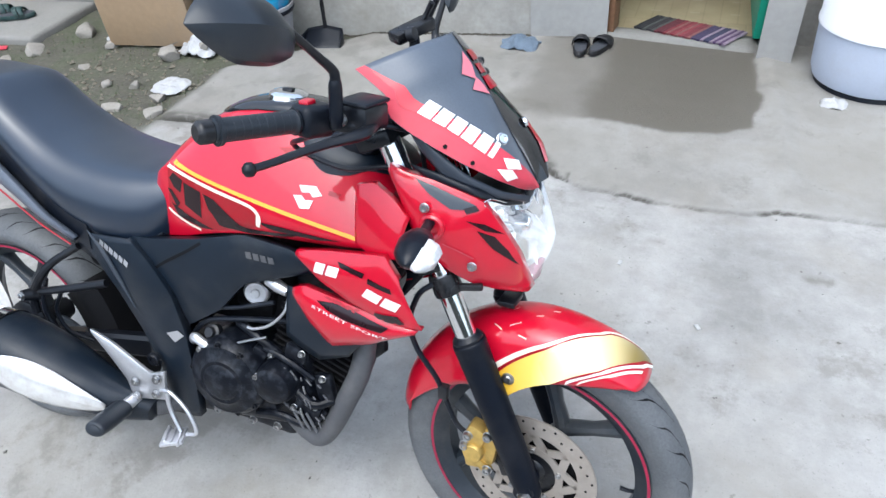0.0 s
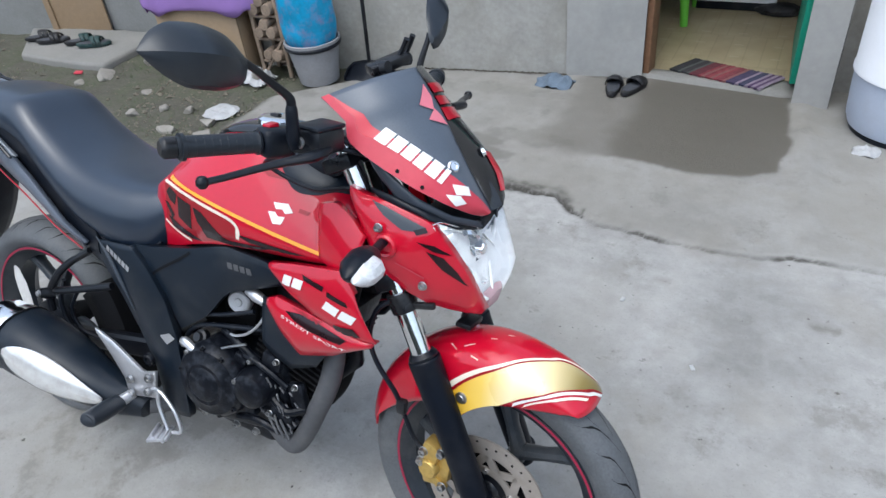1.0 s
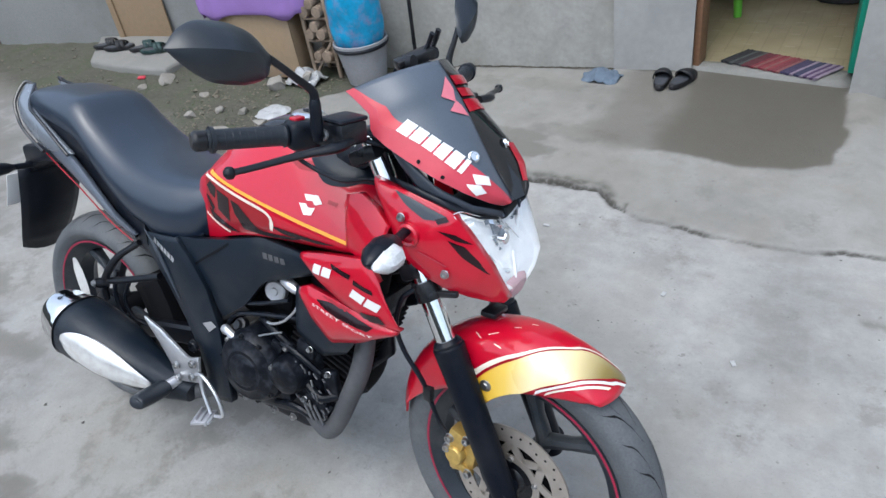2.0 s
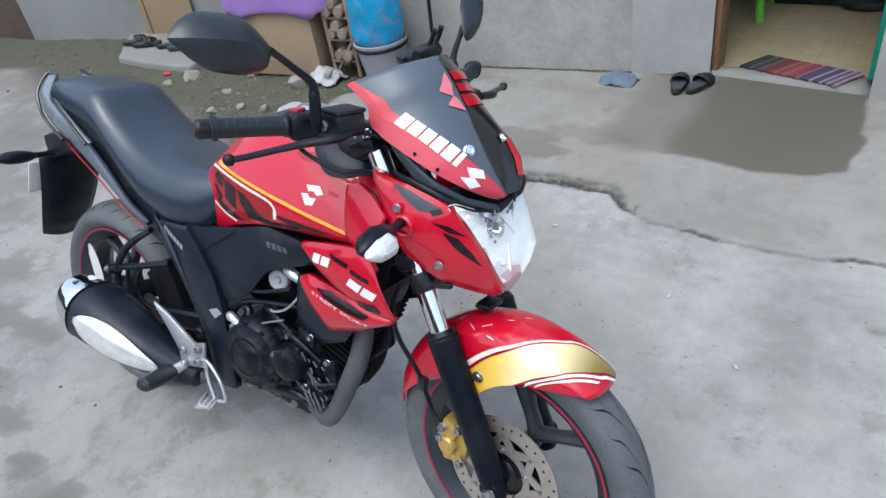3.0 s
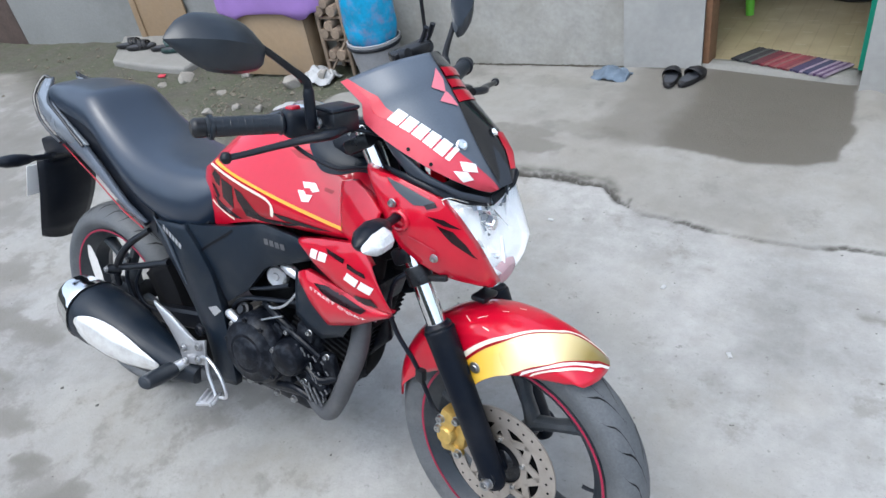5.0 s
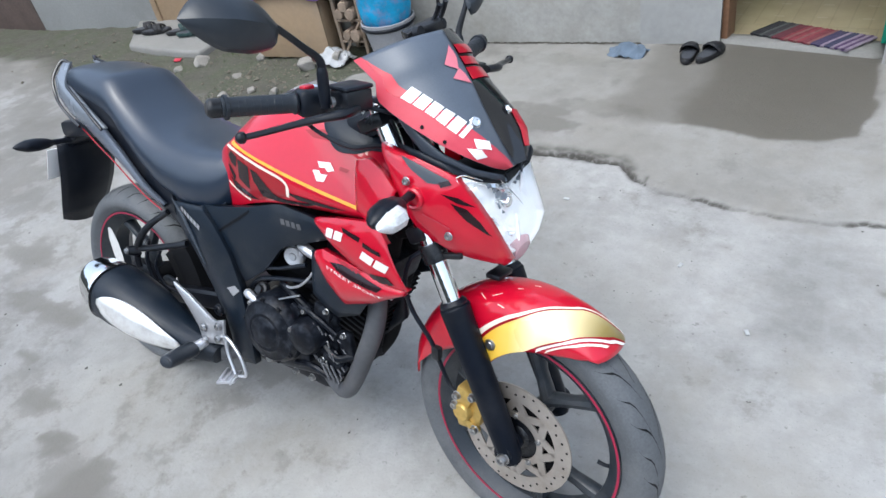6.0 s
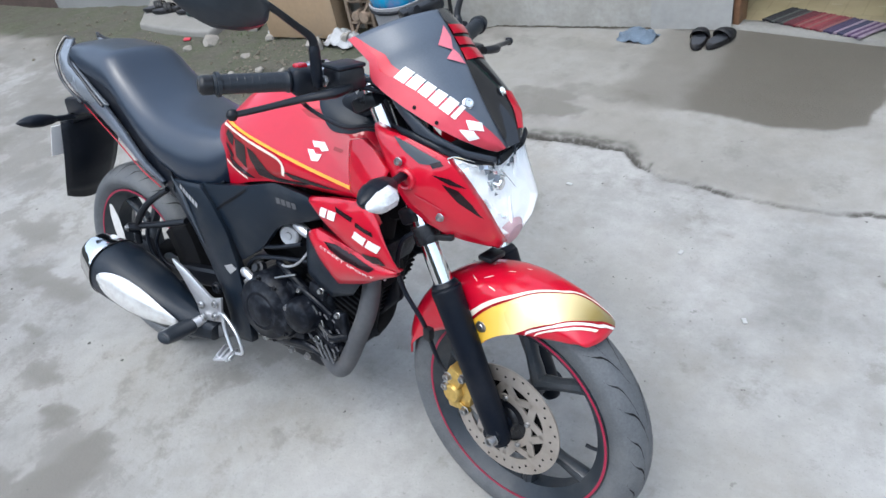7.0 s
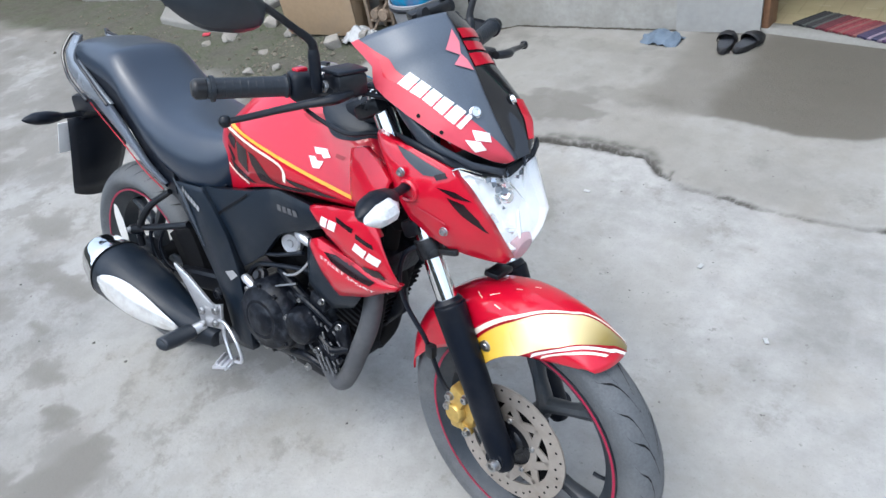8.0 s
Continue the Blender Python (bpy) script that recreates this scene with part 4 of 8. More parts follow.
def guard_point(deg, v, off=0.0):
    """The mudguard's skin: angle round the wheel, v from -1 (right skirt) over 0 (crown) to 1."""
    deg += 7 * abs(v) ** 2.2 * (1 - step01(54, 84, deg))
    rs, rc = lerp_table(SKIRT, deg)[0], lerp_table(CROWN, deg)[0]
    half = 0.074 - 0.018 * step01(75, 52, deg) - 0.012 * step01(135, 168, deg)
    a = abs(v)
    shoulder = rc - 0.012 - 0.020 * step01(56, 78, deg)
    if a < 0.55:
        t = a / 0.55
        y = half * (0.97 * t - 0.10 * t * t * t) / 0.87 * 0.93
        r = rc - (rc - shoulder) * t ** 2.4
    else:
        t = (a - 0.55) / 0.45
        y = half * (0.93 + 0.07 * min(1, t * 3))
        r = shoulder + (min(rs, shoulder - 0.001) - shoulder) * t
    y = -(y + off) if v < 0 else (y + off)
    r += off * (1 - a)
    w = radians(deg)
    return FRONT_C + Vector((math.cos(w) * r, y, math.sin(w) * r))


degs = [54 + 114 * k / 60 for k in range(61)]
vs = [-1 + 2 * k / 28 for k in range(29)]
bm = keep("guard", loft([[guard_point(d, v) for v in vs] for d in degs], closed=False, caps=False))
front_guard = part("front_mudguard", bm, RED, motorcycle, "red front mudguard with gold and white stripes", turn=TURN, solid=0.003)


def guard_patch(d0, d1, lower, upper, n=26, m=6, off=0.0018):
    rows = []
    for i in range(n + 1):
        d = d0 + (d1 - d0) * i / n
        a, b = lower(d), upper(d)
        rows.append([guard_point(d, a + (b - a) * k / m, off) for k in range(m + 1)])
    return loft(rows, closed=False, caps=False)


def line_of(table):
    return lambda d: lerp_table(table, d)[0]


top_line = [(54, 0.52), (59, 0.36), (69, 0.12), (78, -0.23), (89, -0.58), (100, -0.725), (110, -0.80), (113, -0.815)]
low_line = [(54, 0.36), (58, 0.12), (65, -0.36), (72, -0.68), (80, -0.93), (85, -0.995), (113, -0.995)]
LOW_WHITE = [(54, 0.24), (58, -0.02), (65, -0.44), (72, -0.78), (77, -0.94)]
add = lambda table, k: (lambda d: lerp_table(table, d)[0] + k)
part("gold_band", guard_patch(54.3, 112.5, line_of(low_line), line_of(top_line), 40, 8), GOLD_DECAL, front_guard, "gold decal with a painted pale highlight, fading to dark bronze", turn=TURN)
part("white_stripe", guard_patch(54.3, 112.5, add(top_line, 0.028), add(top_line, 0.075), 40, 2, 0.0022), CREAM, front_guard, "cream pinstripe", turn=TURN)
part("red_stripe", guard_patch(54.3, 112.5, add(top_line, -0.002), add(top_line, 0.026), 40, 2, 0.0026), RED_DARK, front_guard, turn=TURN)
part("white_stripe", guard_patch(54.3, 77, lambda d: lerp_table(LOW_WHITE, d)[0] - 0.045, lambda d: lerp_table(LOW_WHITE, d)[0] + 0.040, 20, 2, 0.0030), WHITE, front_guard, turn=TURN)
part("red_stripe", guard_patch(54.3, 77, lambda d: lerp_table(LOW_WHITE, d)[0] + 0.040, lambda d: lerp_table(LOW_WHITE, d)[0] + 0.085, 20, 2, 0.0034), RED_DARK, front_guard, turn=TURN)
part("gold_sliver", guard_patch(57.5, 71.5, lambda d: lerp_table(LOW_WHITE, d)[0] - 0.20, lambda d: lerp_table(LOW_WHITE, d)[0] - 0.115, 14, 2, 0.0026), CREAM, front_guard, turn=TURN)
for d0, d1, v0, v1 in ((98, 101.5, -0.30, -0.36), (104, 107, -0.42, -0.33), (92, 94, -0.12, -0.15), (88, 90, 0.05, 0.02), (95, 98, -0.50, -0.47), (101, 102, 0.0, -0.06)):
    slant = lambda d, d0=d0, d1=d1, v0=v0, v1=v1: v0 + (v1 - v0) * (d - d0) / (d1 - d0)
    part("scratch", guard_patch(d0, d1, lambda d: slant(d) - 0.006, lambda d: slant(d) + 0.006, 5, 1, 0.0012), CREAM, front_guard, "pale scratch", turn=TURN)
gb = guard_point(103.5, -0.86, 0.002)
part("guard_screw", lathe([(0.0, 0.004), (0.006, 0.005), (0.0075, 0.003), (0.012, 0.002), (0.013, -0.001)], gb, (0, -1, 0), 18), STEEL, front_guard, "steel screw with dark washer", turn=TURN)
gb = guard_point(103, 0.02, 0.001)
part("guard_bracket", block((0.035, 0.05, 0.012), Matrix.Translation(gb + Vector((-0.01, 0, 0.012))), 0.004), BLACK_METAL, front_guard, turn=TURN)

# --- tank ---
TANK = [  # x, crown, half width, crease z, bottom z
    (0.512, 0.735, 0.088, 0.715, 0.664), (0.530, 0.780, 0.097, 0.762, 0.667), (0.555, 0.835, 0.108, 0.812, 0.676), (0.60, 0.885, 0.120, 0.836, 0.688), (0.66, 0.928, 0.134, 0.832, 0.708), (0.74, 0.957, 0.145, 0.818, 0.728),
    (0.82, 0.962, 0.151, 0.803, 0.738), (0.90, 0.948, 0.153, 0.788, 0.742), (0.97, 0.922, 0.152, 0.776, 0.744), (1.02, 0.890, 0.150, 0.770, 0.748), (1.05, 0.860, 0.146, 0.775, 0.756)]


def tank_ring(x):
    crown, w, zc, zb = lerp_table(TANK, x)
    h = crown - zc
    right = [(-0.55 * w, zb - 0.012), (-0.90 * w, zb), (-0.975 * w, zb + 0.35 * (zc - zb)), (-1.0 * w, zc - 0.004), (-0.985 * w, zc + 0.004), (-0.865 * w, zc + 0.28 * h), (-0.735 * w, zc + 0.54 * h), (-0.58 * w, zc + 0.77 * h), (-0.39 * w, zc + 0.915 * h), (-0.19 * w, zc + 0.98 * h), (0, crown)]
    return [Vector((x, y, z)) for y, z in right] + [Vector((x, -y, z)) for y, z in right[-2::-1]]


txs = [0.512 + (1.05 - 0.512) * k / 40 for k in range(41)]
bm = keep("tank", loft([tank_ring(x) for x in txs]))
tank = part("fuel_tank", bm, RED, motorcycle, "red fuel tank with cream and yellow pinstripes", angle=50)
# side wings in front of the tank
for s in (-1, 1):
    bm = sheet([(1.012, -0.149, 0.872), (1.045, -0.149, 0.880), (1.080, -0.150, 0.856), (1.108, -0.152, 0.826)], [(1.008, -0.153, 0.768), (1.035, -0.158, 0.754), (1.06, -0.163, 0.752), (1.09, -0.165, 0.756)], 14, 8, 0.008, lip=0.012)
    if s < 0:
        keep("wing", bm)
    else:
        flip_y(bm)
    part("tank_wing", bm, RED, tank, "red tank side fairing", solid=0.003)
# black centre cover and filler cap
rings = []
for k in range(15):
    x = 0.665 + 0.27 * k / 14
    crown = lerp_table(TANK, x)[0]
    wd = 0.058 * math.sin(math.pi * min(1, (k + 1.2) / 10)) ** 0.5 if k < 6 else 0.058
    rings.append([Vector((x, y * wd, crown + 0.007 - 0.010 * abs(y) ** 2.2 - (0.006 if abs(y) > 0.95 else 0))) for y in (-1, -0.8, -0.5, 0, 0.5, 0.8, 1)])
cover = part("tank_cover", loft(rings, closed=False, caps=False), BLACK_GLOSS, tank, "gloss black tank-top cover", solid=0.006)
cap_c = Vector((0.795, 0, lerp_table(TANK, 0.795)[0] + 0.006))
cap = part("filler_cap", lathe([(0.0, 0.010), (0.022, 0.010), (0.030, 0.008), (0.036, 0.004), (0.038, -0.004)], cap_c, (0.08, 0, 1), 32), CHROME, tank, "chrome filler cap")
part("key_flap", block((0.022, 0.012, 0.005), Matrix.Translation(cap_c + Vector((0, 0, 0.012))), 0.002), BLACK_METAL, cap)

# dark cover over the front of the tank, round the ignition lock
def tank_skin(x, k, off):
    ring_pts = tank_ring(x)
    i = min(int(k), len(ring_pts) - 2)
    p = ring_pts[i].lerp(ring_pts[i + 1], k - i)
    c = Vector((x, 0, p.z - 0.06))
    return p + (p - c).normalized() * off


rings = []
for q in range(20):
    x = 0.862 + 0.190 * q / 19
    k0 = lerp_table([(0.862, 7.6), (0.885, 6.7), (0.93, 6.05), (0.97, 6.35), (1.0, 7.0), (1.04, 7.9), (1.052, 8.2)], x)[0]
    rings.append([tank_skin(x, k0 + (20 - 2 * k0) * j / 16, 0.001 if j in (0, 16) else 0.0055) for j in range(17)])
part("lock_cover", loft(rings, closed=False, caps=False), FRAME_GREY, tank, "dark grey cover round the ignition lock", angle=50)

# tank decals, both lines on the visible side
T = ["tank", "wing"]
part("dark_field", drape([(0.590, 0.834), (0.65, 0.821), (0.72, 0.807), (0.785, 0.795), (0.802, 0.786), (0.807, 0.774), (0.801, 0.757), (0.770, 0.744), (0.70, 0.726), (0.655, 0.719), (0.61, 0.731), (0.575, 0.748)], T, 0.0008), RED_DARK, tank, "dark red field behind the black graphics")
part("yellow_line", ribbon([(0.605, 0.846), (0.70, 0.828), (0.80, 0.810), (0.90, 0.792), (0.985, 0.777), (1.008, 0.773)], 0.0065, T), YELLOW, tank, "orange-yellow pinstripe")
part("cream_line", ribbon([(0.590, 0.838), (0.65, 0.826), (0.72, 0.812), (0.785, 0.800), (0.806, 0.790), (0.812, 0.775), (0.806, 0.758)], 0.0075, T), CREAM, tank, "cream pinstripe")
part("cream_line", ribbon([(0.572, 0.745), (0.61, 0.728), (0.655, 0.716)], 0.006, T), CREAM, tank)
for poly in ([(0.590, 0.812), (0.606, 0.826), (0.630, 0.815), (0.618, 0.788), (0.600, 0.795)], [(0.632, 0.812), (0.676, 0.802), (0.668, 0.746), (0.626, 0.765), (0.640, 0.785)], [(0.580, 0.790), (0.592, 0.788), (0.612, 0.765), (0.600, 0.752)], [(0.585, 0.760), (0.62, 0.748), (0.690, 0.724), (0.66, 0.722), (0.60, 0.735)], [(0.682, 0.800), (0.708, 0.794), (0.770, 0.746), (0.725, 0.738), (0.690, 0.770)], [(0.70, 0.762), (0.78, 0.748), (0.84, 0.752), (0.90, 0.760), (0.86, 0.746), (0.78, 0.736), (0.71, 0.738)], [(0.80, 0.770), (0.86, 0.768), (0.93, 0.764), (0.98, 0.762), (0.93, 0.756), (0.84, 0.757)]):
    part("tank_decal", drape(poly, T), DECAL_BLACK, tank, "black graphic decal")
# emblem: a plain pale shape
for poly in ([(0.888, 0.846), (0.920, 0.847), (0.934, 0.833), (0.918, 0.829), (0.910, 0.836), (0.896, 0.835)], [(0.880, 0.829), (0.896, 0.830), (0.904, 0.823), (0.919, 0.824), (0.914, 0.810), (0.896, 0.809)]):
    part("emblem", drape(poly, T, 0.002), WHITE, tank, "pale emblem")
# darker red patches beside and above the emblem
for poly in ([(0.945, 0.842), (0.968, 0.838), (0.964, 0.832), (0.944, 0.835)], [(0.835, 0.900), (0.885, 0.905), (0.935, 0.893), (0.905, 0.886), (0.862, 0.888)]):
    part("tank_decal", drape(poly, T), RED_DARK, tank, "dark red patch near the emblem")

# --- seat ---
SEAT = [  # x, crown, half width, side bottom
    (-0.165, 0.915, 0.045, 0.895), (-0.150, 0.940, 0.072, 0.885), (-0.10, 0.954, 0.098, 0.876), (-0.03, 0.958, 0.110, 0.868), (0.05, 0.953, 0.117, 0.850), (0.095, 0.950, 0.120, 0.832), (0.122, 0.936, 0.122, 0.816), (0.16, 0.903, 0.127, 0.782),
    (0.21, 0.868, 0.134, 0.744), (0.27, 0.836, 0.143, 0.704), (0.33, 0.818, 0.149, 0.674), (0.40, 0.808, 0.150, 0.655), (0.46, 0.804, 0.146, 0.650), (0.51, 0.804, 0.135, 0.660), (0.55, 0.808, 0.119, 0.688), (0.582, 0.808, 0.098, 0.740)]


SEAT_SECTION = [(0.0, 0.0, 1.0), (0.14, 0.30, 0.990), (0.27, 0.56, 0.965), (0.38, 0.745, 0.915), (0.47, 0.86, 0.825), (0.56, 0.93, 0.70), (0.67, 0.985, 0.53), (0.80, 0.985, 0.33), (0.90, 0.93, 0.17), (1.0, 0.84, 0.0)]


def seat_ring(x):
    zt, w, zb = lerp_table(SEAT, x)
    pts = []
    for k in range(25):
        q = abs(k / 12 - 1)
        u, h = lerp_table(SEAT_SECTION, q)
        pts.append(Vector((x, w * u * (-1 if k < 12 else 1), zb + (zt - zb) * h)))
    return [Vector((x, -w * 0.76, zb - 0.012))] + pts + [Vector((x, w * 0.76, zb - 0.012))]


sxs = [-0.165 + 0.747 * k / 56 for k in range(57)]
seat = part("seat", loft([seat_ring(x) for x in sxs]), LEATHER, motorcycle, "black grained vinyl stepped seat", angle=60)
for s in (-1, 1):
    pts = []
    for x in (-0.14, -0.08, 0.0, 0.10, 0.18, 0.25, 0.33, 0.42, 0.49, 0.54):
        zt, w, zb = lerp_table(SEAT, x)
        pts.append((x, s * (w * 0.84), zb + 0.003))
    part("seat_piping", tube(pts, 0.004, 8, 4), BLACK_MATT, seat)

# black base that the seat sits in
rings = []
for k in range(15):
    x = -0.13 + 0.50 * k / 14
    zt, w, zb = lerp_table(SEAT, x)
    rings.append([Vector((x, u * w, zb + dz)) for u, dz in ((-0.93, 0.022), (-0.93, -0.03), (-0.80, -0.075), (0.80, -0.075), (0.93, -0.03), (0.93, 0.022))])
part("seat_base", loft(rings), BLACK_MATT, seat, "black plastic seat base")

# tail panels and grab rails
for s in (-1, 1):
    bm = sheet([(-0.145, -0.085, 0.900), (-0.06, -0.112, 0.864), (0.05, -0.124, 0.836), (0.16, -0.136, 0.766), (0.27, -0.150, 0.692), (0.345, -0.152, 0.654)], [(-0.125, -0.080, 0.845), (-0.05, -0.100, 0.795), (0.04, -0.114, 0.762), (0.13, -0.126, 0.728), (0.24, -0.136, 0.672), (0.325, -0.138, 0.636)], 22, 6, 0.008, lip=0.01)
    if s > 0:
        flip_y(bm)
    tail = part("tail_panel", bm, TAIL_GREY, motorcycle, "dark grey tail side panel with a red lower edge", solid=0.003)
    part("red_edge", tube([(x, s * (abs(y) + 0.010), z) for x, y, z in ((-0.05, -0.100, 0.792), (0.04, -0.114, 0.759), (0.13, -0.126, 0.725), (0.24, -0.136, 0.669), (0.325, -0.138, 0.633))], 0.0020, 8, 5), RED_DARK, tail)
    bm = sheet([(-0.196, -0.048, 0.958), (-0.190, -0.085, 0.914), (-0.158, -0.102, 0.872), (-0.122, -0.110, 0.848), (-0.085, -0.112, 0.824), (-0.035, -0.114, 0.802)], [(-0.168, -0.036, 0.955), (-0.098, -0.094, 0.914), (-0.048, -0.109, 0.892), (-0.004, -0.115, 0.870), (0.042, -0.122, 0.845), (0.098, -0.127, 0.812)], 24, 6, 0.010)
    rim_line = [(x, s * abs(y) * 1.06, z) for x, y, z in ((-0.168, -0.036, 0.955), (-0.098, -0.096, 0.914), (-0.048, -0.111, 0.892), (-0.004, -0.117, 0.870), (0.042, -0.124, 0.845), (0.098, -0.129, 0.812))]
    out_line = [(x, s * abs(y) * 1.06, z) for x, y, z in ((-0.172, -0.036, 0.952), (-0.196, -0.048, 0.958), (-0.190, -0.085, 0.914), (-0.158, -0.102, 0.872), (-0.122, -0.112, 0.848), (-0.085, -0.114, 0.824), (-0.035, -0.118, 0.802))]
    rail = part("grab_rail", flip_y(bm) if s > 0 else bm, PANEL_GREY, motorcycle, "glossy dark grey grab rail", solid=0.014, bevel=0.004)
    part("rail_rim", tube(rim_line, 0.0042, 8, 5), BLACK_GLOSS, rail, "gloss black rail edge")
    part("rail_rim", tube(out_line, 0.0045, 8, 5), BLACK_GLOSS, rail, "gloss black rail edge")
part("tail_lamp", block((0.05, 0.13, 0.05), pose(-0.185, 0, 0.84, 0, 20, 0), 0.012), RED_TINT, motorcycle, "dark red tail lamp")
part("muffler_hanger", loft([[Vector((x + dx, y, z + dz)) for dx, dz in ((-w, 0), (0, 0.004), (w, 0), (0, -0.004))] for x, y, z, w in ((0.030, -0.140, 0.514, 0.010), (0.040, -0.142, 0.482, 0.022), (0.054, -0.145, 0.440, 0.024), (0.072, -0.150, 0.400, 0.018))]), SHIELD, motorcycle, "silver muffler hanger blade")
# under-tray, plate holder and flap
bm = block((0.30, 0.15, 0.05), pose(-0.10, 0, 0.775, 0, -8, 0), 0.012)
block((0.12, 0.13, 0.035), pose(-0.24, 0, 0.725, 0, -30, 0), 0.01, bm)
rear_guard = part("rear_mudguard", bm, BLACK_MATT, motorcycle, "black rear mudguard with long flap")
rings = []
for k in range(9):
    t = k / 8
    z = 0.71 - 0.275 * t
    x = -0.262 - 0.125 * t + 0.02 * math.sin(math.pi * t)
    wd = 0.092 - 0.022 * t ** 3
    rings.append([Vector((x + 0.014 * (1 - (2 * q / 8 - 1) ** 2), wd * (2 * q / 8 - 1), z - (0.018 * (1 - (2 * q / 8 - 1) ** 2) if k == 8 else 0))) for q in range(9)])
part("flap", loft(rings, closed=False, caps=False), BLACK_MATT, rear_guard, solid=0.004)
part("number_plate", block((0.003, 0.19, 0.11), pose(-0.335, -0.005, 0.635, 0, 22, 0), 0.001), WHITE, rear_guard, "white number plate")


def turn_signal(base, tip, lens_mat, turn, label, size=1.0):
    base, tip = Vector(base), Vector(tip)
    d = tip - base
    lamp = part("turn_signal", tube([base, base + d * 0.2, base + d * 0.42], [0.010, 0.0085, 0.009], 12, 4), BLACK_MATT, motorcycle, label, turn=turn)
    pts = [base + d * k for k in (0.36, 0.46, 0.62, 0.80, 0.93, 1.0)]
    part("housing", tube(pts, [0.010 * size, 0.019 * size, 0.025 * size, 0.023 * size, 0.013 * size, 0.002], 14, 4, flat=0.85), BLACK_MATT, lamp, turn=turn)
    fw = Vector((0.013 * size, 0, -0.005)) if lens_mat is not BLACK_GLOSS else Vector((-0.004, 0, 0.0))
    part("lens", tube([p + fw for p in pts[1:]], [0.008 * size, 0.0230 * size, 0.0215 * size, 0.010 * size, 0.0005], 10, 3, flat=0.85), lens_mat, lamp, "clear lens" if lens_mat is not BLACK_GLOSS else "", turn=turn)


turn_signal((1.150, -0.125, 0.832), (1.185, -0.282, 0.828), LENS_WHITE, TURN, "black turn signal with clear white lens", 1.18)
turn_signal((1.090, 0.125, 0.790), (1.085, 0.255, 0.785), LENS_WHITE, TURN, "black turn signal with clear white lens", 1.18)
turn_signal((-0.230, -0.05, 0.722), (-0.222, -0.232, 0.738), BLACK_GLOSS, None, "black rear turn signal on a rubber stem", 0.9)
turn_signal((-0.230, 0.05, 0.722), (-0.222, 0.232, 0.738), BLACK_GLOSS, None, "black rear turn signal on a rubber stem", 0.9)

# --- frame covers, swingarm ---
for s in (-1, 1):
    bm = sheet([(0.300, -0.118, 0.655), (0.36, -0.126, 0.664), (0.53, -0.130, 0.676), (0.66, -0.134, 0.702), (0.76, -0.136, 0.730), (0.86, -0.134, 0.718), (0.925, -0.130, 0.690)], [(0.395, -0.118, 0.560), (0.475, -0.120, 0.480), (0.555, -0.122, 0.470), (0.60, -0.124, 0.492), (0.68, -0.128, 0.545), (0.745, -0.128, 0.618), (0.80, -0.128, 0.638), (0.90, -0.124, 0.672)], 28, 10, 0.010, lip=0.015)
    if s < 0:
        keep("side", bm)
    else:
        flip_y(bm)
    side = part("side_cover", bm, FRAME_GREY, motorcycle, "charcoal plastic side cover", solid=0.003)
    bm = sheet([(0.318, -0.128, 0.658), (0.372, -0.134, 0.600), (0.425, -0.138, 0.535), (0.470, -0.136, 0.450), (0.498, -0.132, 0.370), (0.502, -0.124, 0.290), (0.494, -0.118, 0.230)], [(0.480, -0.142, 0.672), (0.530, -0.146, 0.628), (0.575, -0.148, 0.565), (0.592, -0.144, 0.480), (0.594, -0.138, 0.400), (0.588, -0.130, 0.310), (0.580, -0.122, 0.238)], 26, 8, 0.010, lip=0.02)
    if s < 0:
        keep("band", bm)
    else:
        flip_y(bm)
    part("frame_spar", bm, FRAME_GREY, side, "charcoal frame spar cover", solid=0.004)
    part("pivot_bolt", bolt((0.503, s * 0.150, 0.392), (0, s, 0), 0.015, 0.008), BLACK_METAL, side)
# maker's word on the spar and small plate: plain pale marks
for k in range(6):
    x, z = 0.402 + 0.0128 * k, 0.650 - 0.0062 * k
    part("pale_mark", drape([(x + 0.003, z + 0.009), (x + 0.0125, z + 0.002), (x + 0.0085, z - 0.010), (x - 0.001, z - 0.003)], ["band", "side"], 0.0022, 0.02), ALLOY, motorcycle, "small silver mark")
for k in range(4):
    x, z = 0.768 + 0.016 * k, 0.694 - 0.001 * k
    part("pale_mark", drape([(x, z + 0.006), (x + 0.012, z + 0.006), (x + 0.014, z - 0.008), (x + 0.002, z - 0.008)], ["side"], 0.0022, 0.02), PIPE_GREY, motorcycle, "small silver mark")
part("chip_mark", drape([(0.551, 0.472), (0.579, 0.483), (0.591, 0.47), (0.568, 0.451)], ["band", "side"], 0.0024, 0.02), ALLOY, motorcycle, "small pale sticker")
part("spar_edge", tube([(0.383, -0.15, 0.677), (0.417, -0.15, 0.631), (0.443, -0.15, 0.581), (0.475, -0.15, 0.515)], [0.0015, 0.0045, 0.0045, 0.0015], 8, 6), SPAR_GREY, motorcycle)
part("panel_groove", ribbon([(0.515, 0.600), (0.560, 0.632), (0.62, 0.668), (0.66, 0.694)], 0.006, ["side"]), MESH_DARK, motorcycle, "dark panel joint")

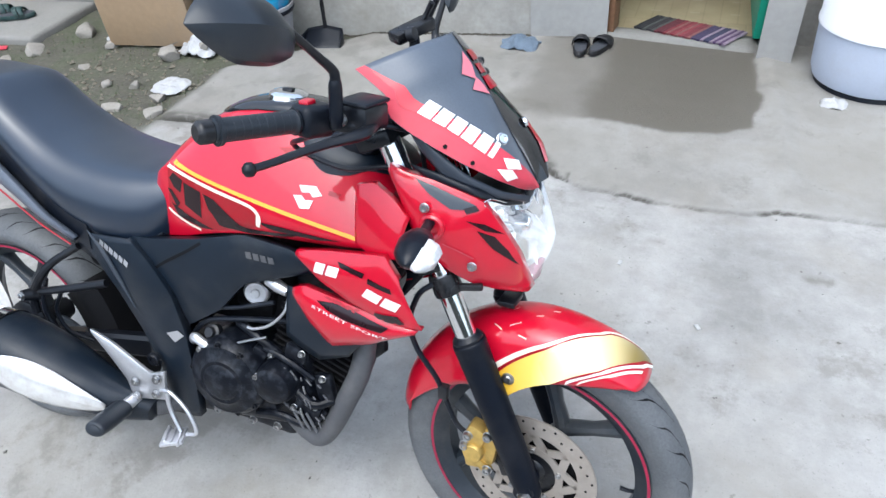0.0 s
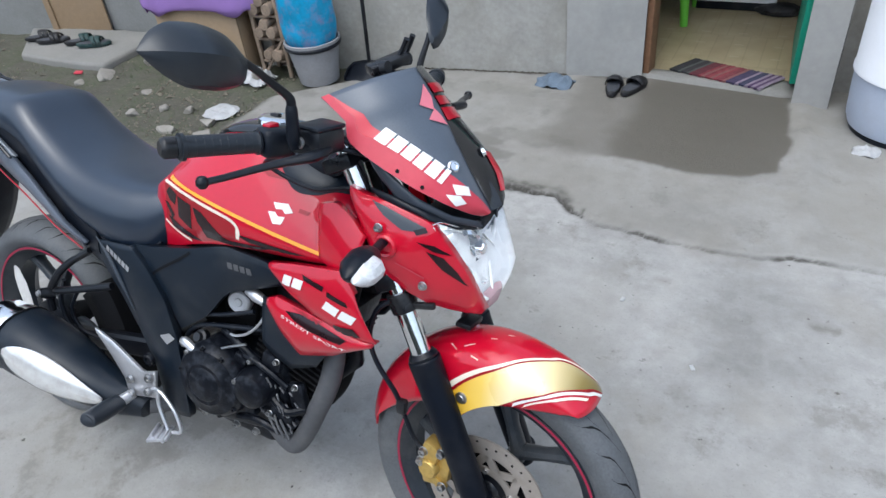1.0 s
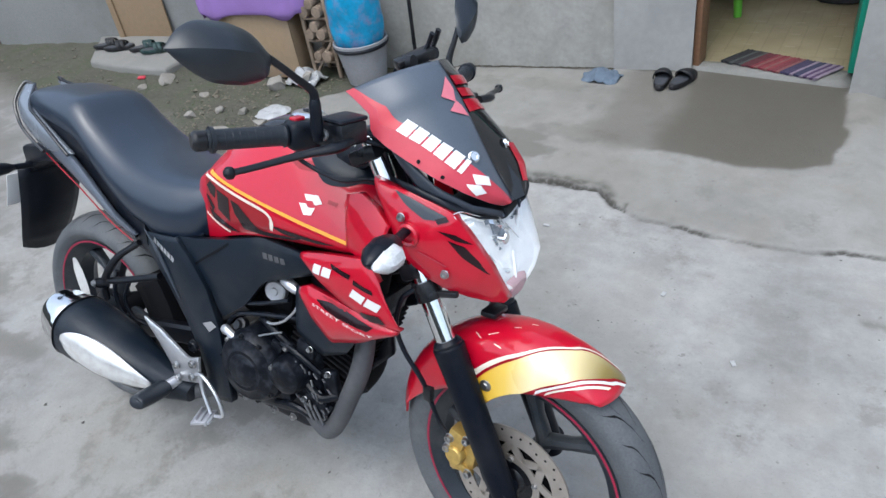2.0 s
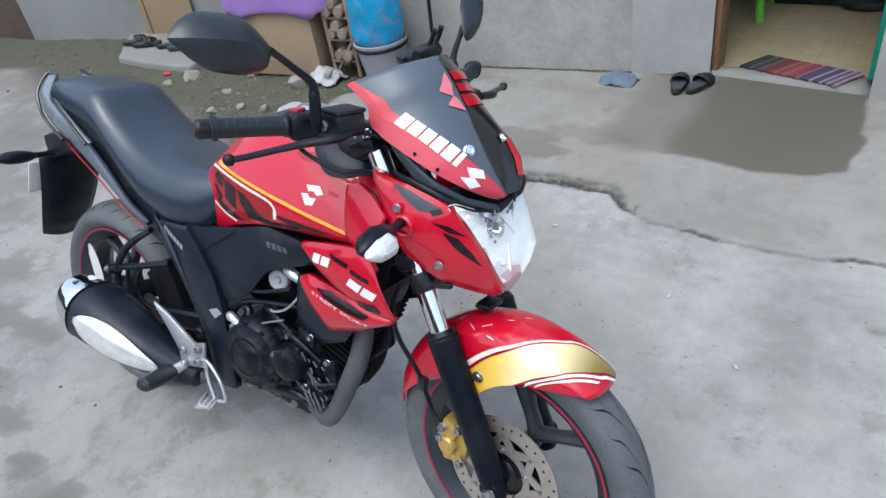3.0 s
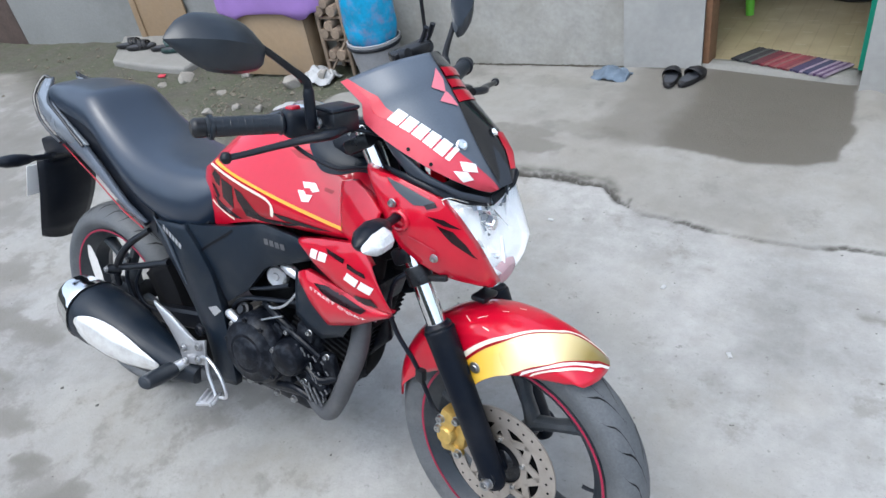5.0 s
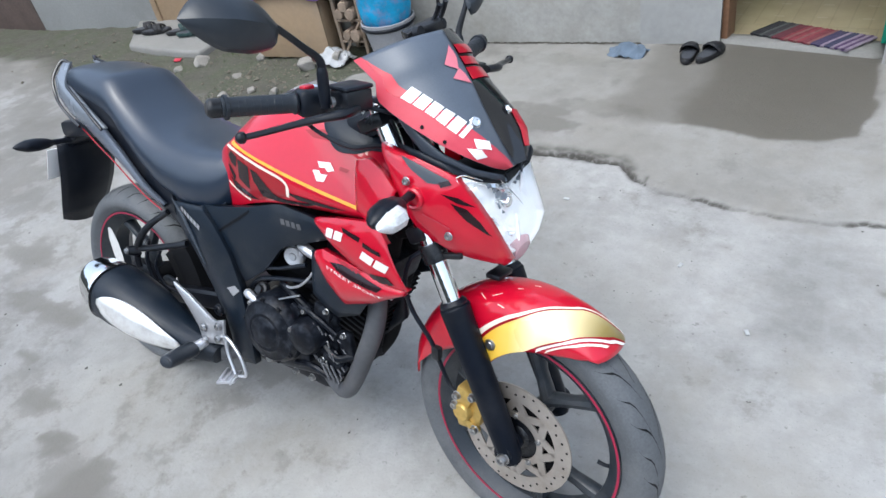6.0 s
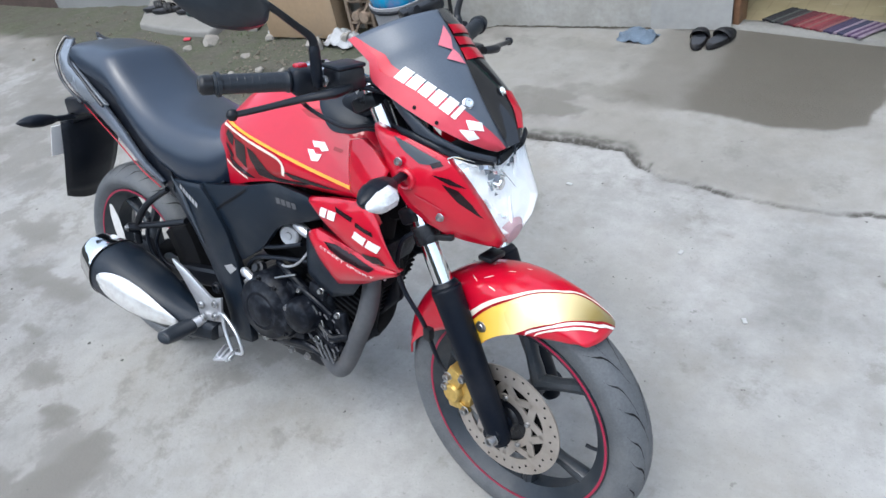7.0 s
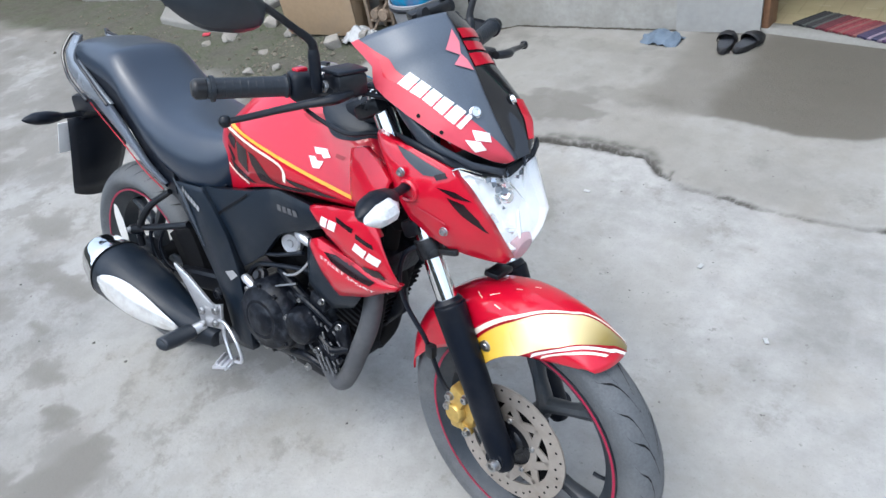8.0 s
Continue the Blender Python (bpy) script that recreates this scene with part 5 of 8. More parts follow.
swing = bmesh.new()
for s in (-1, 1):
    rings = []
    for k in range(8):
        t = k / 7
        c = Vector((0.50 - 0.52 * t, s * (0.075 + 0.025 * t), 0.375 - 0.07 * t))
        hh, ww = 0.030 - 0.008 * t, 0.016
        rings.append([c + Vector((0, a * ww, b * hh)) for a, b in ((-1, -0.7), (-0.6, -1), (0.6, -1), (1, -0.7), (1, 0.7), (0.6, 1), (-0.6, 1), (-1, 0.7))])
    loft(rings, bm=swing)
block((0.06, 0.19, 0.06), pose(0.46, 0, 0.372), 0.01, swing)
swingarm = part("swingarm", swing, BLACK_METAL, motorcycle, "black steel swingarm")
for s in (-1, 1):
    part("axle_nut", bolt((0.0, s * 0.118, 0.300), (0, s, 0), 0.018, 0.012), STEEL, swingarm)
    part("chain_adjuster", block((0.05, 0.012, 0.045), pose(-0.015, s * 0.112, 0.302), 0.004), STEEL, swingarm)
bm = lathe([(0.0, 0.062), (0.05, 0.062), (0.068, 0.055), (0.072, 0.035), (0.0, 0.03)], REAR_C, (0, -1, 0), 36)
drum = part("drum_brake", bm, BLACK_METAL, rear_wheel, "black drum brake hub")
part("brake_rod", tube([(0.07, -0.115, 0.245), (0.25, -0.125, 0.25), (0.45, -0.14, 0.27)], 0.004, 8, 4), STEEL, motorcycle)
# inner hugger and shock
bm = tube([(0.34, 0.0, 0.40), (0.37, 0.0, 0.60)], 0.022, 14, 2)
for k in range(9):
    lathe([(0.026, -0.005), (0.036, 0), (0.026, 0.005)], (0.343 + 0.0027 * k, 0, 0.43 + 0.018 * k), (0.15, 0, 1), 18, bm=bm)
part("rear_shock", bm, BLACK_METAL, motorcycle, "black coil-over rear shock")
rings = []
for k in range(17):
    a = radians(-38 + 76 * k / 16)
    c, d = math.cos(a), math.sin(a)
    rings.append([REAR_C + Vector((c * r, y, d * r)) for r, y in ((0.236, -0.078), (0.290, -0.080), (0.318, -0.062), (0.324, 0.0), (0.318, 0.062), (0.290, 0.080), (0.236, 0.078))])
part("rear_hugger", loft(rings, closed=False, caps=False), MESH_DARK, motorcycle, "black inner mudguard over the rear tyre", solid=0.003)
bm = tube([(0.33, -0.03, 0.64), (0.10, -0.055, 0.72), (-0.15, -0.05, 0.80)], 0.014, 10, 4)
tube([(0.33, 0.03, 0.64), (0.10, 0.055, 0.72), (-0.15, 0.05, 0.80)], 0.014, 10, 4, bm)
part("subframe", bm, BLACK_METAL, motorcycle)
bm = block((0.16, 0.16, 0.12), pose(0.36, 0, 0.60, 0, 0, 0), 0.02)
block((0.22, 0.20, 0.14), pose(0.55, 0, 0.60, 0, 0, 0), 0.02, bm)
block((0.20, 0.20, 0.14), pose(0.72, 0, 0.655, 0, 0, 0), 0.02, bm)
# filler block added to keep the shaded gap above the engine black
block((0.32, 0.13, 0.17), pose(0.735, 0.01, 0.555, 0, 0, 0), 0.02, bm)
part("airbox", bm, MESH_DARK, motorcycle, "black airbox and battery tray with an added filler for the shaded gap")

# passenger peg hanger
bm = tube([(0.325, -0.132, 0.622), (0.262, -0.150, 0.580), (0.225, -0.162, 0.540), (0.195, -0.166, 0.490), (0.190, -0.164, 0.445)], [0.008, 0.009, 0.010, 0.010, 0.009], 10, 6)
tube([(0.385, -0.132, 0.545), (0.29, -0.150, 0.520), (0.205, -0.164, 0.500)], 0.009, 10, 5, bm)
hanger = part("passenger_peg_hanger", bm, BLACK_METAL, motorcycle, "black tubular passenger footrest hanger")
part("passenger_peg", tube([(0.21, -0.160, 0.492), (0.20, -0.176, 0.498), (0.195, -0.192, 0.502)], [0.012, 0.015, 0.012], 12, 4), BLACK_METAL, hanger)
part("peg_bolt", bolt((0.196, -0.194, 0.503), (-0.1, -1, 0), 0.007, 0.005), STEEL, hanger)
bm = tube([(0.17, -0.11, 0.50), (0.155, -0.118, 0.44), (0.17, -0.118, 0.38), (0.22, -0.11, 0.345)], 0.006, 8, 6)
tube([(0.20, -0.10, 0.47), (0.185, -0.112, 0.42), (0.21, -0.112, 0.37), (0.27, -0.10, 0.35)], 0.005, 8, 6, bm)
part("brake_cable", bm, BLACK_MATT, motorcycle)

# rider peg bracket, peg, pedal
bm = sheet([(0.360, -0.176, 0.448), (0.42, -0.178, 0.428), (0.475, -0.180, 0.398), (0.515, -0.182, 0.378), (0.556, -0.182, 0.392)], [(0.364, -0.176, 0.434), (0.408, -0.178, 0.385), (0.445, -0.180, 0.338), (0.456, -0.182, 0.296), (0.548, -0.182, 0.318)], 18, 5, 0.004)
bracket = part("footrest_bracket", bm, ALLOY, motorcycle, "cast silver footrest bracket", solid=0.008, bevel=0.002)
for c in ((0.538, -0.188, 0.372), (0.530, -0.188, 0.332), (0.476, -0.188, 0.350), (0.474, -0.188, 0.312)):
    part("bracket_bolt", bolt(c, (0, -1, 0), 0.0095, 0.006), STEEL, bracket)
bm = tube([(0.466, -0.180, 0.302), (0.462, -0.20, 0.298), (0.460, -0.22, 0.297)], [0.013, 0.014, 0.014], 12, 4)
peg = part("footrest", bm, ALLOY, bracket, "silver footrest with black rubber")
part("peg_rubber", tube([(0.460, -0.212, 0.297), (0.460, -0.220, 0.297), (0.464, -0.27, 0.300), (0.467, -0.302, 0.303), (0.468, -0.308, 0.304)], [0.015, 0.025, 0.026, 0.023, 0.011], 14, 4, flat=0.75), GRIP, peg)
bm = tube([(0.470, -0.172, 0.300), (0.520, -0.180, 0.330), (0.565, -0.185, 0.345), (0.612, -0.190, 0.310), (0.628, -0.192, 0.262), (0.600, -0.192, 0.248)], [0.006, 0.005, 0.0045, 0.0042, 0.0042, 0.0042], 10, 6)
tube([(0.552, -0.180, 0.345), (0.560, -0.186, 0.300), (0.585, -0.192, 0.250)], [0.006, 0.0045, 0.004], 10, 5, bm)
pedal = part("brake_pedal", bm, ALLOY, motorcycle, "silver rear brake pedal")
bm = block((0.050, 0.050, 0.008), pose(0.575, -0.205, 0.242, 0, -8, 25), 0.002)
for k in range(3):
    block((0.006, 0.046, 0.012), pose(0.558 + 0.017 * k, -0.205, 0.246, 0, -8, 25), 0.001, bm)
part("pedal_pad", bm, ALLOY, pedal)

# --- exhaust ---
MUF = [  # along, centre, radius across, radius up
    (0.0, (0.030, -0.215, 0.402), 0.052, 0.058), (0.12, (0.071, -0.215, 0.387), 0.064, 0.070), (0.22, (0.108, -0.215, 0.375), 0.074, 0.080), (0.35, (0.164, -0.213, 0.364), 0.080, 0.081), (0.58, (0.269, -0.207, 0.337), 0.074, 0.072), (0.78, (0.355, -0.198, 0.309), 0.058, 0.056), (0.92, (0.432, -0.180, 0.279), 0.042, 0.042), (1.0, (0.490, -0.158, 0.260), 0.028, 0.028)]
MUF_TABLE = [(t, *c, a, b) for t, c, a, b in MUF]
MUF_DIR = (Vector(MUF[0][1]) - Vector(MUF[4][1])).normalized()
MUF_SIDE = MUF_DIR.cross(Vector((0, 0, 1))).normalized()
MUF_UP = MUF_SIDE.cross(MUF_DIR)
if MUF_SIDE.y > 0:
    MUF_SIDE = -MUF_SIDE


def muffler_point(t, ang, off=0.0):
    x, y, z, a, b = lerp_table(MUF_TABLE, t)
    c, s = math.cos(ang), math.sin(ang)
    sq = 0.85
    return Vector((x, y, z)) + MUF_SIDE * (a + off) * (abs(c) ** sq) * (1 if c > 0 else -1) + MUF_UP * (b + off) * (abs(s) ** sq) * (1 if s > 0 else -1)


ring = lambda t, off=0.0, n=32: [muffler_point(t, 2 * math.pi * k / n, off) for k in range(n)]
exhaust = part("exhaust_muffler", loft([ring(0.262 + 0.738 * k / 24) for k in range(25)]), FRAME_GREY, motorcycle, "stubby charcoal muffler with chrome end and heat shield", angle=60)
bm = loft([ring(0.275, -0.004), ring(0.24, 0.0), ring(0.18, 0.0), ring(0.14, 0.001), ring(0.09, 0.002), ring(0.06, 0.0), ring(0.06, -0.016), ring(0.10, -0.024)], caps=False)
end_cap = part("end_cap", bm, CHROME, exhaust, "chrome end cap", angle=60)
x0 = Vector(MUF[0][1]) - MUF_DIR * 0.022
part("outlet", tube([x0 + MUF_DIR * 0.012, x0 - MUF_DIR * 0.02, x0 - MUF_DIR * 0.05], 0.026, 20, 2), MESH_DARK, end_cap)
part("end_plate", lathe([(0.0, -0.012), (0.058, -0.012)], x0, tuple(MUF_DIR), 28), STEEL, end_cap)
rows_s = []
for k in range(21):
    t = 0.36 + 0.54 * k / 20
    e = math.sin(math.pi * (k + 0.4) / 20.8) ** 0.55
    mid, half = radians(12), radians(36) * e
    rows_s.append([muffler_point(t, mid + half * (2 * q / 10 - 1), 0.004 + 0.005 * min(1, q / 4)) for q in range(11)])
part("heat_shield", loft(rows_s, closed=False, caps=False), SHIELD, exhaust, "chrome heat shield", solid=0.004, angle=12)
part("body_seam", loft([ring(0.258, 0.001), ring(0.258, 0.003), ring(0.270, 0.003), ring(0.270, 0.001)], caps=False), MESH_DARK, exhaust)
pipe = part("exhaust_pipe", tube([(0.90, -0.030, 0.560), (0.955, -0.055, 0.555), (0.984, -0.080, 0.520), (0.975, -0.090, 0.450), (0.940, -0.092, 0.366), (0.906, -0.092, 0.295), (0.876, -0.090, 0.256), (0.835, -0.078, 0.252), (0.70, -0.02, 0.250), (0.56, -0.07, 0.25), (0.485, -0.155, 0.262)], [0.020, 0.022, 0.022, 0.0225, 0.0225, 0.0225, 0.0225, 0.022, 0.020, 0.020, 0.022], 16, 6), PIPE_GREY, motorcycle, "matt grey exhaust header pipe")

# --- engine ---
bm = block((0.34, 0.20, 0.20), pose(0.70, 0.0, 0.345, 0, -8, 0), 0.03, seg=3)
block((0.16, 0.16, 0.11), pose(0.815, 0.0, 0.335, 0, -10, 0), 0.025, bm)
block((0.28, 0.14, 0.10), pose(0.66, 0.0, 0.262, 0, 4, 0), 0.02, bm)
engine = part("engine", bm, ENGINE_BLACK, motorcycle, "dusty black air-cooled single-cylinder engine")
part("clutch_cover", lathe([(0.0, 0.040), (0.050, 0.040), (0.058, 0.034), (0.078, 0.030), (0.088, 0.018), (0.092, 0.0), (0.092, -0.05)], (0.690, -0.128, 0.392), (0.05, -1, 0.05), 40), ENGINE_BLACK, engine, "round black clutch cover")
part("clutch_cap", lathe([(0.0, 0.006), (0.036, 0.006), (0.042, 0.002), (0.044, -0.01)], (0.690, -0.166, 0.394), (0.05, -1, 0.05), 32), ENGINE_BLACK, engine)
part("oil_filter_cover", lathe([(0.0, 0.028), (0.030, 0.028), (0.040, 0.022), (0.046, 0.008), (0.048, -0.04)], (0.800, -0.128, 0.402), (0.05, -1, 0), 32), ENGINE_BLACK, engine)
part("oil_cap", lathe([(0.0, 0.014), (0.010, 0.014), (0.012, 0.006), (0.018, 0.004), (0.019, -0.01)], (0.645, -0.120, 0.478), (0, -0.9, 0.5), 18), BLACK_METAL, engine)
for k in range(9):
    a = radians(20 + 38 * k)
    part("case_bolt", bolt((0.690 + 0.083 * math.cos(a), -0.150, 0.392 + 0.083 * math.sin(a)), (0, -1, 0), 0.006, 0.006), STEEL if k % 3 == 0 else BLACK_METAL, engine)
for c in ((0.775, -0.105, 0.262), (0.70, -0.09, 0.245), (0.620, -0.105, 0.262), (0.86, -0.09, 0.285), (0.90, -0.085, 0.34), (0.60, -0.10, 0.30)):
    part("case_bolt", bolt(c, (0, -1, -0.2), 0.008, 0.008), STEEL, engine)
# cylinder with fins, leaning forwards
cyl_axis = Vector((0.36, 0, 0.93)).normalized()
base_c = Vector((0.835, 0, 0.40))
for k in range(11):
    c = base_c + cyl_axis * (0.02 + 0.0155 * k)
    sx, sy = (0.160, 0.180) if k < 7 else (0.165, 0.190)
    part("fin", block((sx, sy, 0.0055), Matrix.Translation(c) @ cyl_axis.to_track_quat("Z", "Y").to_matrix().to_4x4(), 0.002, seg=1), MESH_DARK, engine)
part("barrel", block((0.125, 0.17, 0.20), Matrix.Translation(base_c + cyl_axis * 0.10) @ cyl_axis.to_track_quat("Z", "Y").to_matrix().to_4x4(), 0.015), ENGINE_BLACK, engine)
part("cylinder_head", block((0.135, 0.19, 0.085), Matrix.Translation(base_c + cyl_axis * 0.225) @ cyl_axis.to_track_quat("Z", "Y").to_matrix().to_4x4(), 0.018), ENGINE_BLACK, engine)
# starter lever boss, cable stays and small bright fittings
part("clutch_arm", tube([(0.60, -0.128, 0.452), (0.615, -0.140, 0.470), (0.645, -0.145, 0.462), (0.668, -0.145, 0.452)], [0.009, 0.011, 0.009, 0.008], 10, 4), ALLOY, engine, "silver clutch release arm")
part("cable_stay", tube([(0.672, -0.14, 0.455), (0.72, -0.13, 0.478), (0.78, -0.12, 0.50)], 0.003, 8, 5), STEEL, engine)
for pts, r in (([(0.74, -0.12, 0.30), (0.80, -0.125, 0.315), (0.86, -0.115, 0.30), (0.90, -0.10, 0.34)], 0.009), ([(0.77, -0.115, 0.47), (0.83, -0.12, 0.455), (0.88, -0.112, 0.42)], 0.007), ([(0.84, -0.115, 0.38), (0.88, -0.118, 0.36), (0.92, -0.10, 0.37)], 0.010), ([(0.70, -0.10, 0.505), (0.76, -0.115, 0.49), (0.80, -0.11, 0.46)], 0.009)):
    part("engine_hose", tube(pts, r, 10, 5), ENGINE_BLACK, engine)
for c, sz, rot in (((0.86, -0.112, 0.335), (0.06, 0.02, 0.05), 20), ((0.90, -0.100, 0.40), (0.04, 0.02, 0.06), -10), ((0.765, -0.108, 0.335), (0.05, 0.03, 0.04), 0), ((0.76, -0.112, 0.455), (0.035, 0.03, 0.03), 30), ((0.845, -0.112, 0.475), (0.05, 0.018, 0.035), 15)):
    part("engine_cover", block(sz, Matrix.Translation(c) @ Matrix.Rotation(radians(rot), 4, "Y"), 0.006), ENGINE_BLACK, engine)
for c in ((0.885, -0.118, 0.355), (0.835, -0.125, 0.345), (0.90, -0.112, 0.425), (0.79, -0.122, 0.462), (0.862, -0.122, 0.482), (0.742, -0.128, 0.445)):
    part("case_bolt", bolt(c, (0.1, -1, 0.2), 0.006, 0.007), STEEL, engine)
random.seed(5)
# short pale bars stand for the streaky glints along the fin edges
for k in range(26):
    row, col = divmod(k, 13)
    c = (0.785 + 0.0105 * col + random.uniform(-0.004, 0.004), -0.128, (0.430 if row else 0.372) - 0.003 * col + random.uniform(-0.022, 0.022))
    part("fin_glint", block((0.0035, 0.004, random.uniform(0.008, 0.024)), Matrix.Translation(c) @ Matrix.Rotation(radians(-32 + random.uniform(-22, 22)), 4, "Y"), 0.001, seg=1), STEEL if k % 7 == 0 else PIPE_GREY, engine)
for k in range(3):
    part("bright_rib", block((0.006, 0.006, 0.05), Matrix.Translation((0.845 + 0.016 * k, -0.126, 0.318)) @ Matrix.Rotation(radians(-28), 4, "Y"), 0.002, seg=1), PIPE_GREY, engine)
part("horn", lathe([(0.0, 0.012), (0.008, 0.012), (0.010, 0.009), (0.022, 0.010), (0.026, 0.006), (0.027, -0.006), (0.02, -0.012)], (0.752, -0.098, 0.588), (0.25, -1, 0.1), 24), ALLOY, motorcycle, "small round silver cover")
part("bright_hose", tube([(0.835, -0.112, 0.600), (0.828, -0.120, 0.570), (0.795, -0.125, 0.535), (0.755, -0.122, 0.515), (0.735, -0.118, 0.512)], 0.0032, 8, 6), ALLOY, motorcycle, "pale breather hose")
part("hose_end", tube([(0.790, -0.108, 0.628), (0.815, -0.114, 0.622), (0.838, -0.116, 0.615)], [0.012, 0.013, 0.010], 12, 4), ALLOY, motorcycle)
bm = tube([(0.60, -0.115, 0.50), (0.66, -0.12, 0.54), (0.72, -0.118, 0.555), (0.80, -0.11, 0.58)], 0.005, 8, 6)
tube([(0.58, -0.11, 0.45), (0.63, -0.115, 0.50), (0.70, -0.112, 0.52), (0.84, -0.10, 0.54)], 0.006, 8, 6, bm)
part("wiring_loom", bm, BLACK_MATT, motorcycle)
part("carburettor", block((0.10, 0.10, 0.10), pose(0.72, -0.02, 0.56, 0, 10, 0), 0.02), MESH_DARK, engine)
# down tube and front engine guard
bm = tube([(1.03, -0.035, 0.78), (0.985, -0.030, 0.60), (0.940, -0.02, 0.46), (0.915, -0.02, 0.36)], 0.018, 12, 4)
tube([(1.03, 0.035, 0.78), (0.985, 0.040, 0.60), (0.940, 0.045, 0.46), (0.91, 0.045, 0.36), (0.87, 0.04, 0.30)], 0.022, 12, 4, bm)
block((0.04, 0.08, 0.14), pose(0.968, -0.01, 0.565, 0, -8, 0), 0.012, bm)
block((0.09, 0.13, 0.16), pose(1.03, 0, 0.76, 0, -25, 0), 0.02, bm)
part("down_tube", bm, MESH_DARK, motorcycle, "black frame down tube")
bm = sheet([(0.92, 0.03, 0.51), (0.975, 0.03, 0.50), (0.980, 0.03, 0.43)], [(0.872, 0.03, 0.305), (0.892, 0.03, 0.325), (0.918, 0.03, 0.372)], 8, 6, 0.01)
part("front_guard_plate", bm, BLACK_MATT, motorcycle, "black engine front guard", solid=0.02)
part("guard_reflector", block((0.012, 0.006, 0.045), pose(1.020, -0.075, 0.560, 0, 10, 0), 0.002), ALLOY, motorcycle)

# --- side shrouds below the tank ---
for s in (-1, 1):
    up = sheet([(0.885, -0.148, 0.728), (0.95, -0.160, 0.744), (1.02, -0.172, 0.757), (1.075, -0.178, 0.765), (1.100, -0.176, 0.725)], [(0.888, -0.150, 0.715), (0.935, -0.160, 0.683), (1.00, -0.170, 0.658), (1.075, -0.174, 0.636), (1.138, -0.166, 0.630)], 22, 8, 0.012, lip=0.012)
    lo = sheet([(0.868, -0.142, 0.645), (0.900, -0.152, 0.660), (0.96, -0.160, 0.654), (1.04, -0.164, 0.640), (1.130, -0.160, 0.626)], [(0.872, -0.142, 0.622), (0.905, -0.146, 0.575), (0.945, -0.146, 0.538), (1.03, -0.152, 0.566), (1.122, -0.156, 0.612)], 22, 8, 0.016, lip=0.012)
    if s < 0:
        keep("shroud_up", up), keep("shroud_low", lo)
    else:
        flip_y(up), flip_y(lo)
    shroud = part("side_shroud", up, RED, motorcycle, "red side shroud with black and white graphics", solid=0.003)
    part("lower_shroud", lo, RED, shroud, solid=0.003)
    if s < 0:
        SHROUD = shroud
    bm = sheet([(0.850, -0.134, 0.640), (0.90, -0.140, 0.640), (0.96, -0.140, 0.600), (1.02, -0.140, 0.570)], [(0.836, -0.130, 0.525), (0.870, -0.132, 0.504), (0.909, -0.132, 0.487), (0.975, -0.132, 0.512)], 14, 6, 0.006)
    part("inner_shroud", flip_y(bm) if s > 0 else bm, FRAME_GREY, shroud, "grey inner shroud panel", solid=0.004)
SH = ["shroud_up", "shroud_low"]
for poly, mt, nm in (
        ([(0.938, 0.724), (0.960, 0.725), (0.953, 0.704), (0.931, 0.703)], WHITE, "white_mark"),
        ([(0.965, 0.725), (0.990, 0.726), (0.983, 0.706), (0.958, 0.705)], WHITE, "white_mark"),
        ([(1.046, 0.703), (1.075, 0.693), (1.063, 0.675), (1.034, 0.685)], WHITE, "white_mark"),
        ([(1.080, 0.692), (1.107, 0.682), (1.096, 0.665), (1.068, 0.674)], WHITE, "white_mark"),
        ([(0.985, 0.737), (1.040, 0.729), (1.036, 0.719), (0.990, 0.728)], DECAL_BLACK, "shroud_decal"),
        ([(1.047, 0.722), (1.088, 0.710), (1.091, 0.700), (1.046, 0.712)], DECAL_BLACK, "shroud_decal"),
        ([(1.056, 0.655), (1.098, 0.656), (1.110, 0.640), (1.085, 0.632), (1.048, 0.638)], DECAL_BLACK, "shroud_decal"),
        ([(0.932, 0.643), (0.965, 0.646), (1.010, 0.640), (1.078, 0.623), (1.064, 0.611), (0.990, 0.620), (0.955, 0.630)], DECAL_BLACK, "shroud_decal"),
        ([(0.945, 0.652), (0.96, 0.656), (1.02, 0.643), (1.01, 0.637)], RED_DARK, "shroud_decal")):
    part(nm, drape(poly, SH, 0.002), mt, SHROUD)
def lettering(text, start, end, height, keys, mat, parent, label=""):
    """Words laid along a line of (x, z) on a skin."""
    cu = bpy.data.curves.new("lettering", "FONT")
    cu.body, cu.size, cu.resolution_u = text, 1.0, 2
    ob = bpy.data.objects.new("lettering", cu)
    scene.collection.objects.link(ob)
    bpy.context.view_layer.update()
    me = bpy.data.meshes.new_from_object(ob.evaluated_get(bpy.context.evaluated_depsgraph_get()))
    bpy.data.objects.remove(ob)
    bm = bmesh.new()
    bm.from_mesh(me)
    bpy.data.meshes.remove(me)
    wide = max(v.co.x for v in bm.verts)
    a, b = Vector((start[0], 0, start[1])), Vector((end[0], 0, end[1]))
    d = (b - a).normalized()
    up = Vector((-d.z, 0, d.x))
    for v in bm.verts:
        p = a.lerp(b, v.co.x / wide) + up * (v.co.y - 0.35) * height / 0.7
        best = None
        for k in keys:
            h = targets[k].ray_cast(Vector((p.x, -1.0, p.z)), Vector((0, 1, 0)))
            if h[0] is not None and (best is None or h[0].y < best.y):
                best = h[0]
        v.co = Vector((p.x, (best.y if best is not None else -0.16) - 0.0028, p.z))
    return part("lettering", bm, mat, parent, label)


lettering("STREET SPORT", (0.921, 0.631), (1.074, 0.599), 0.0062, SH, WHITE, SHROUD, "small white words STREET SPORT")

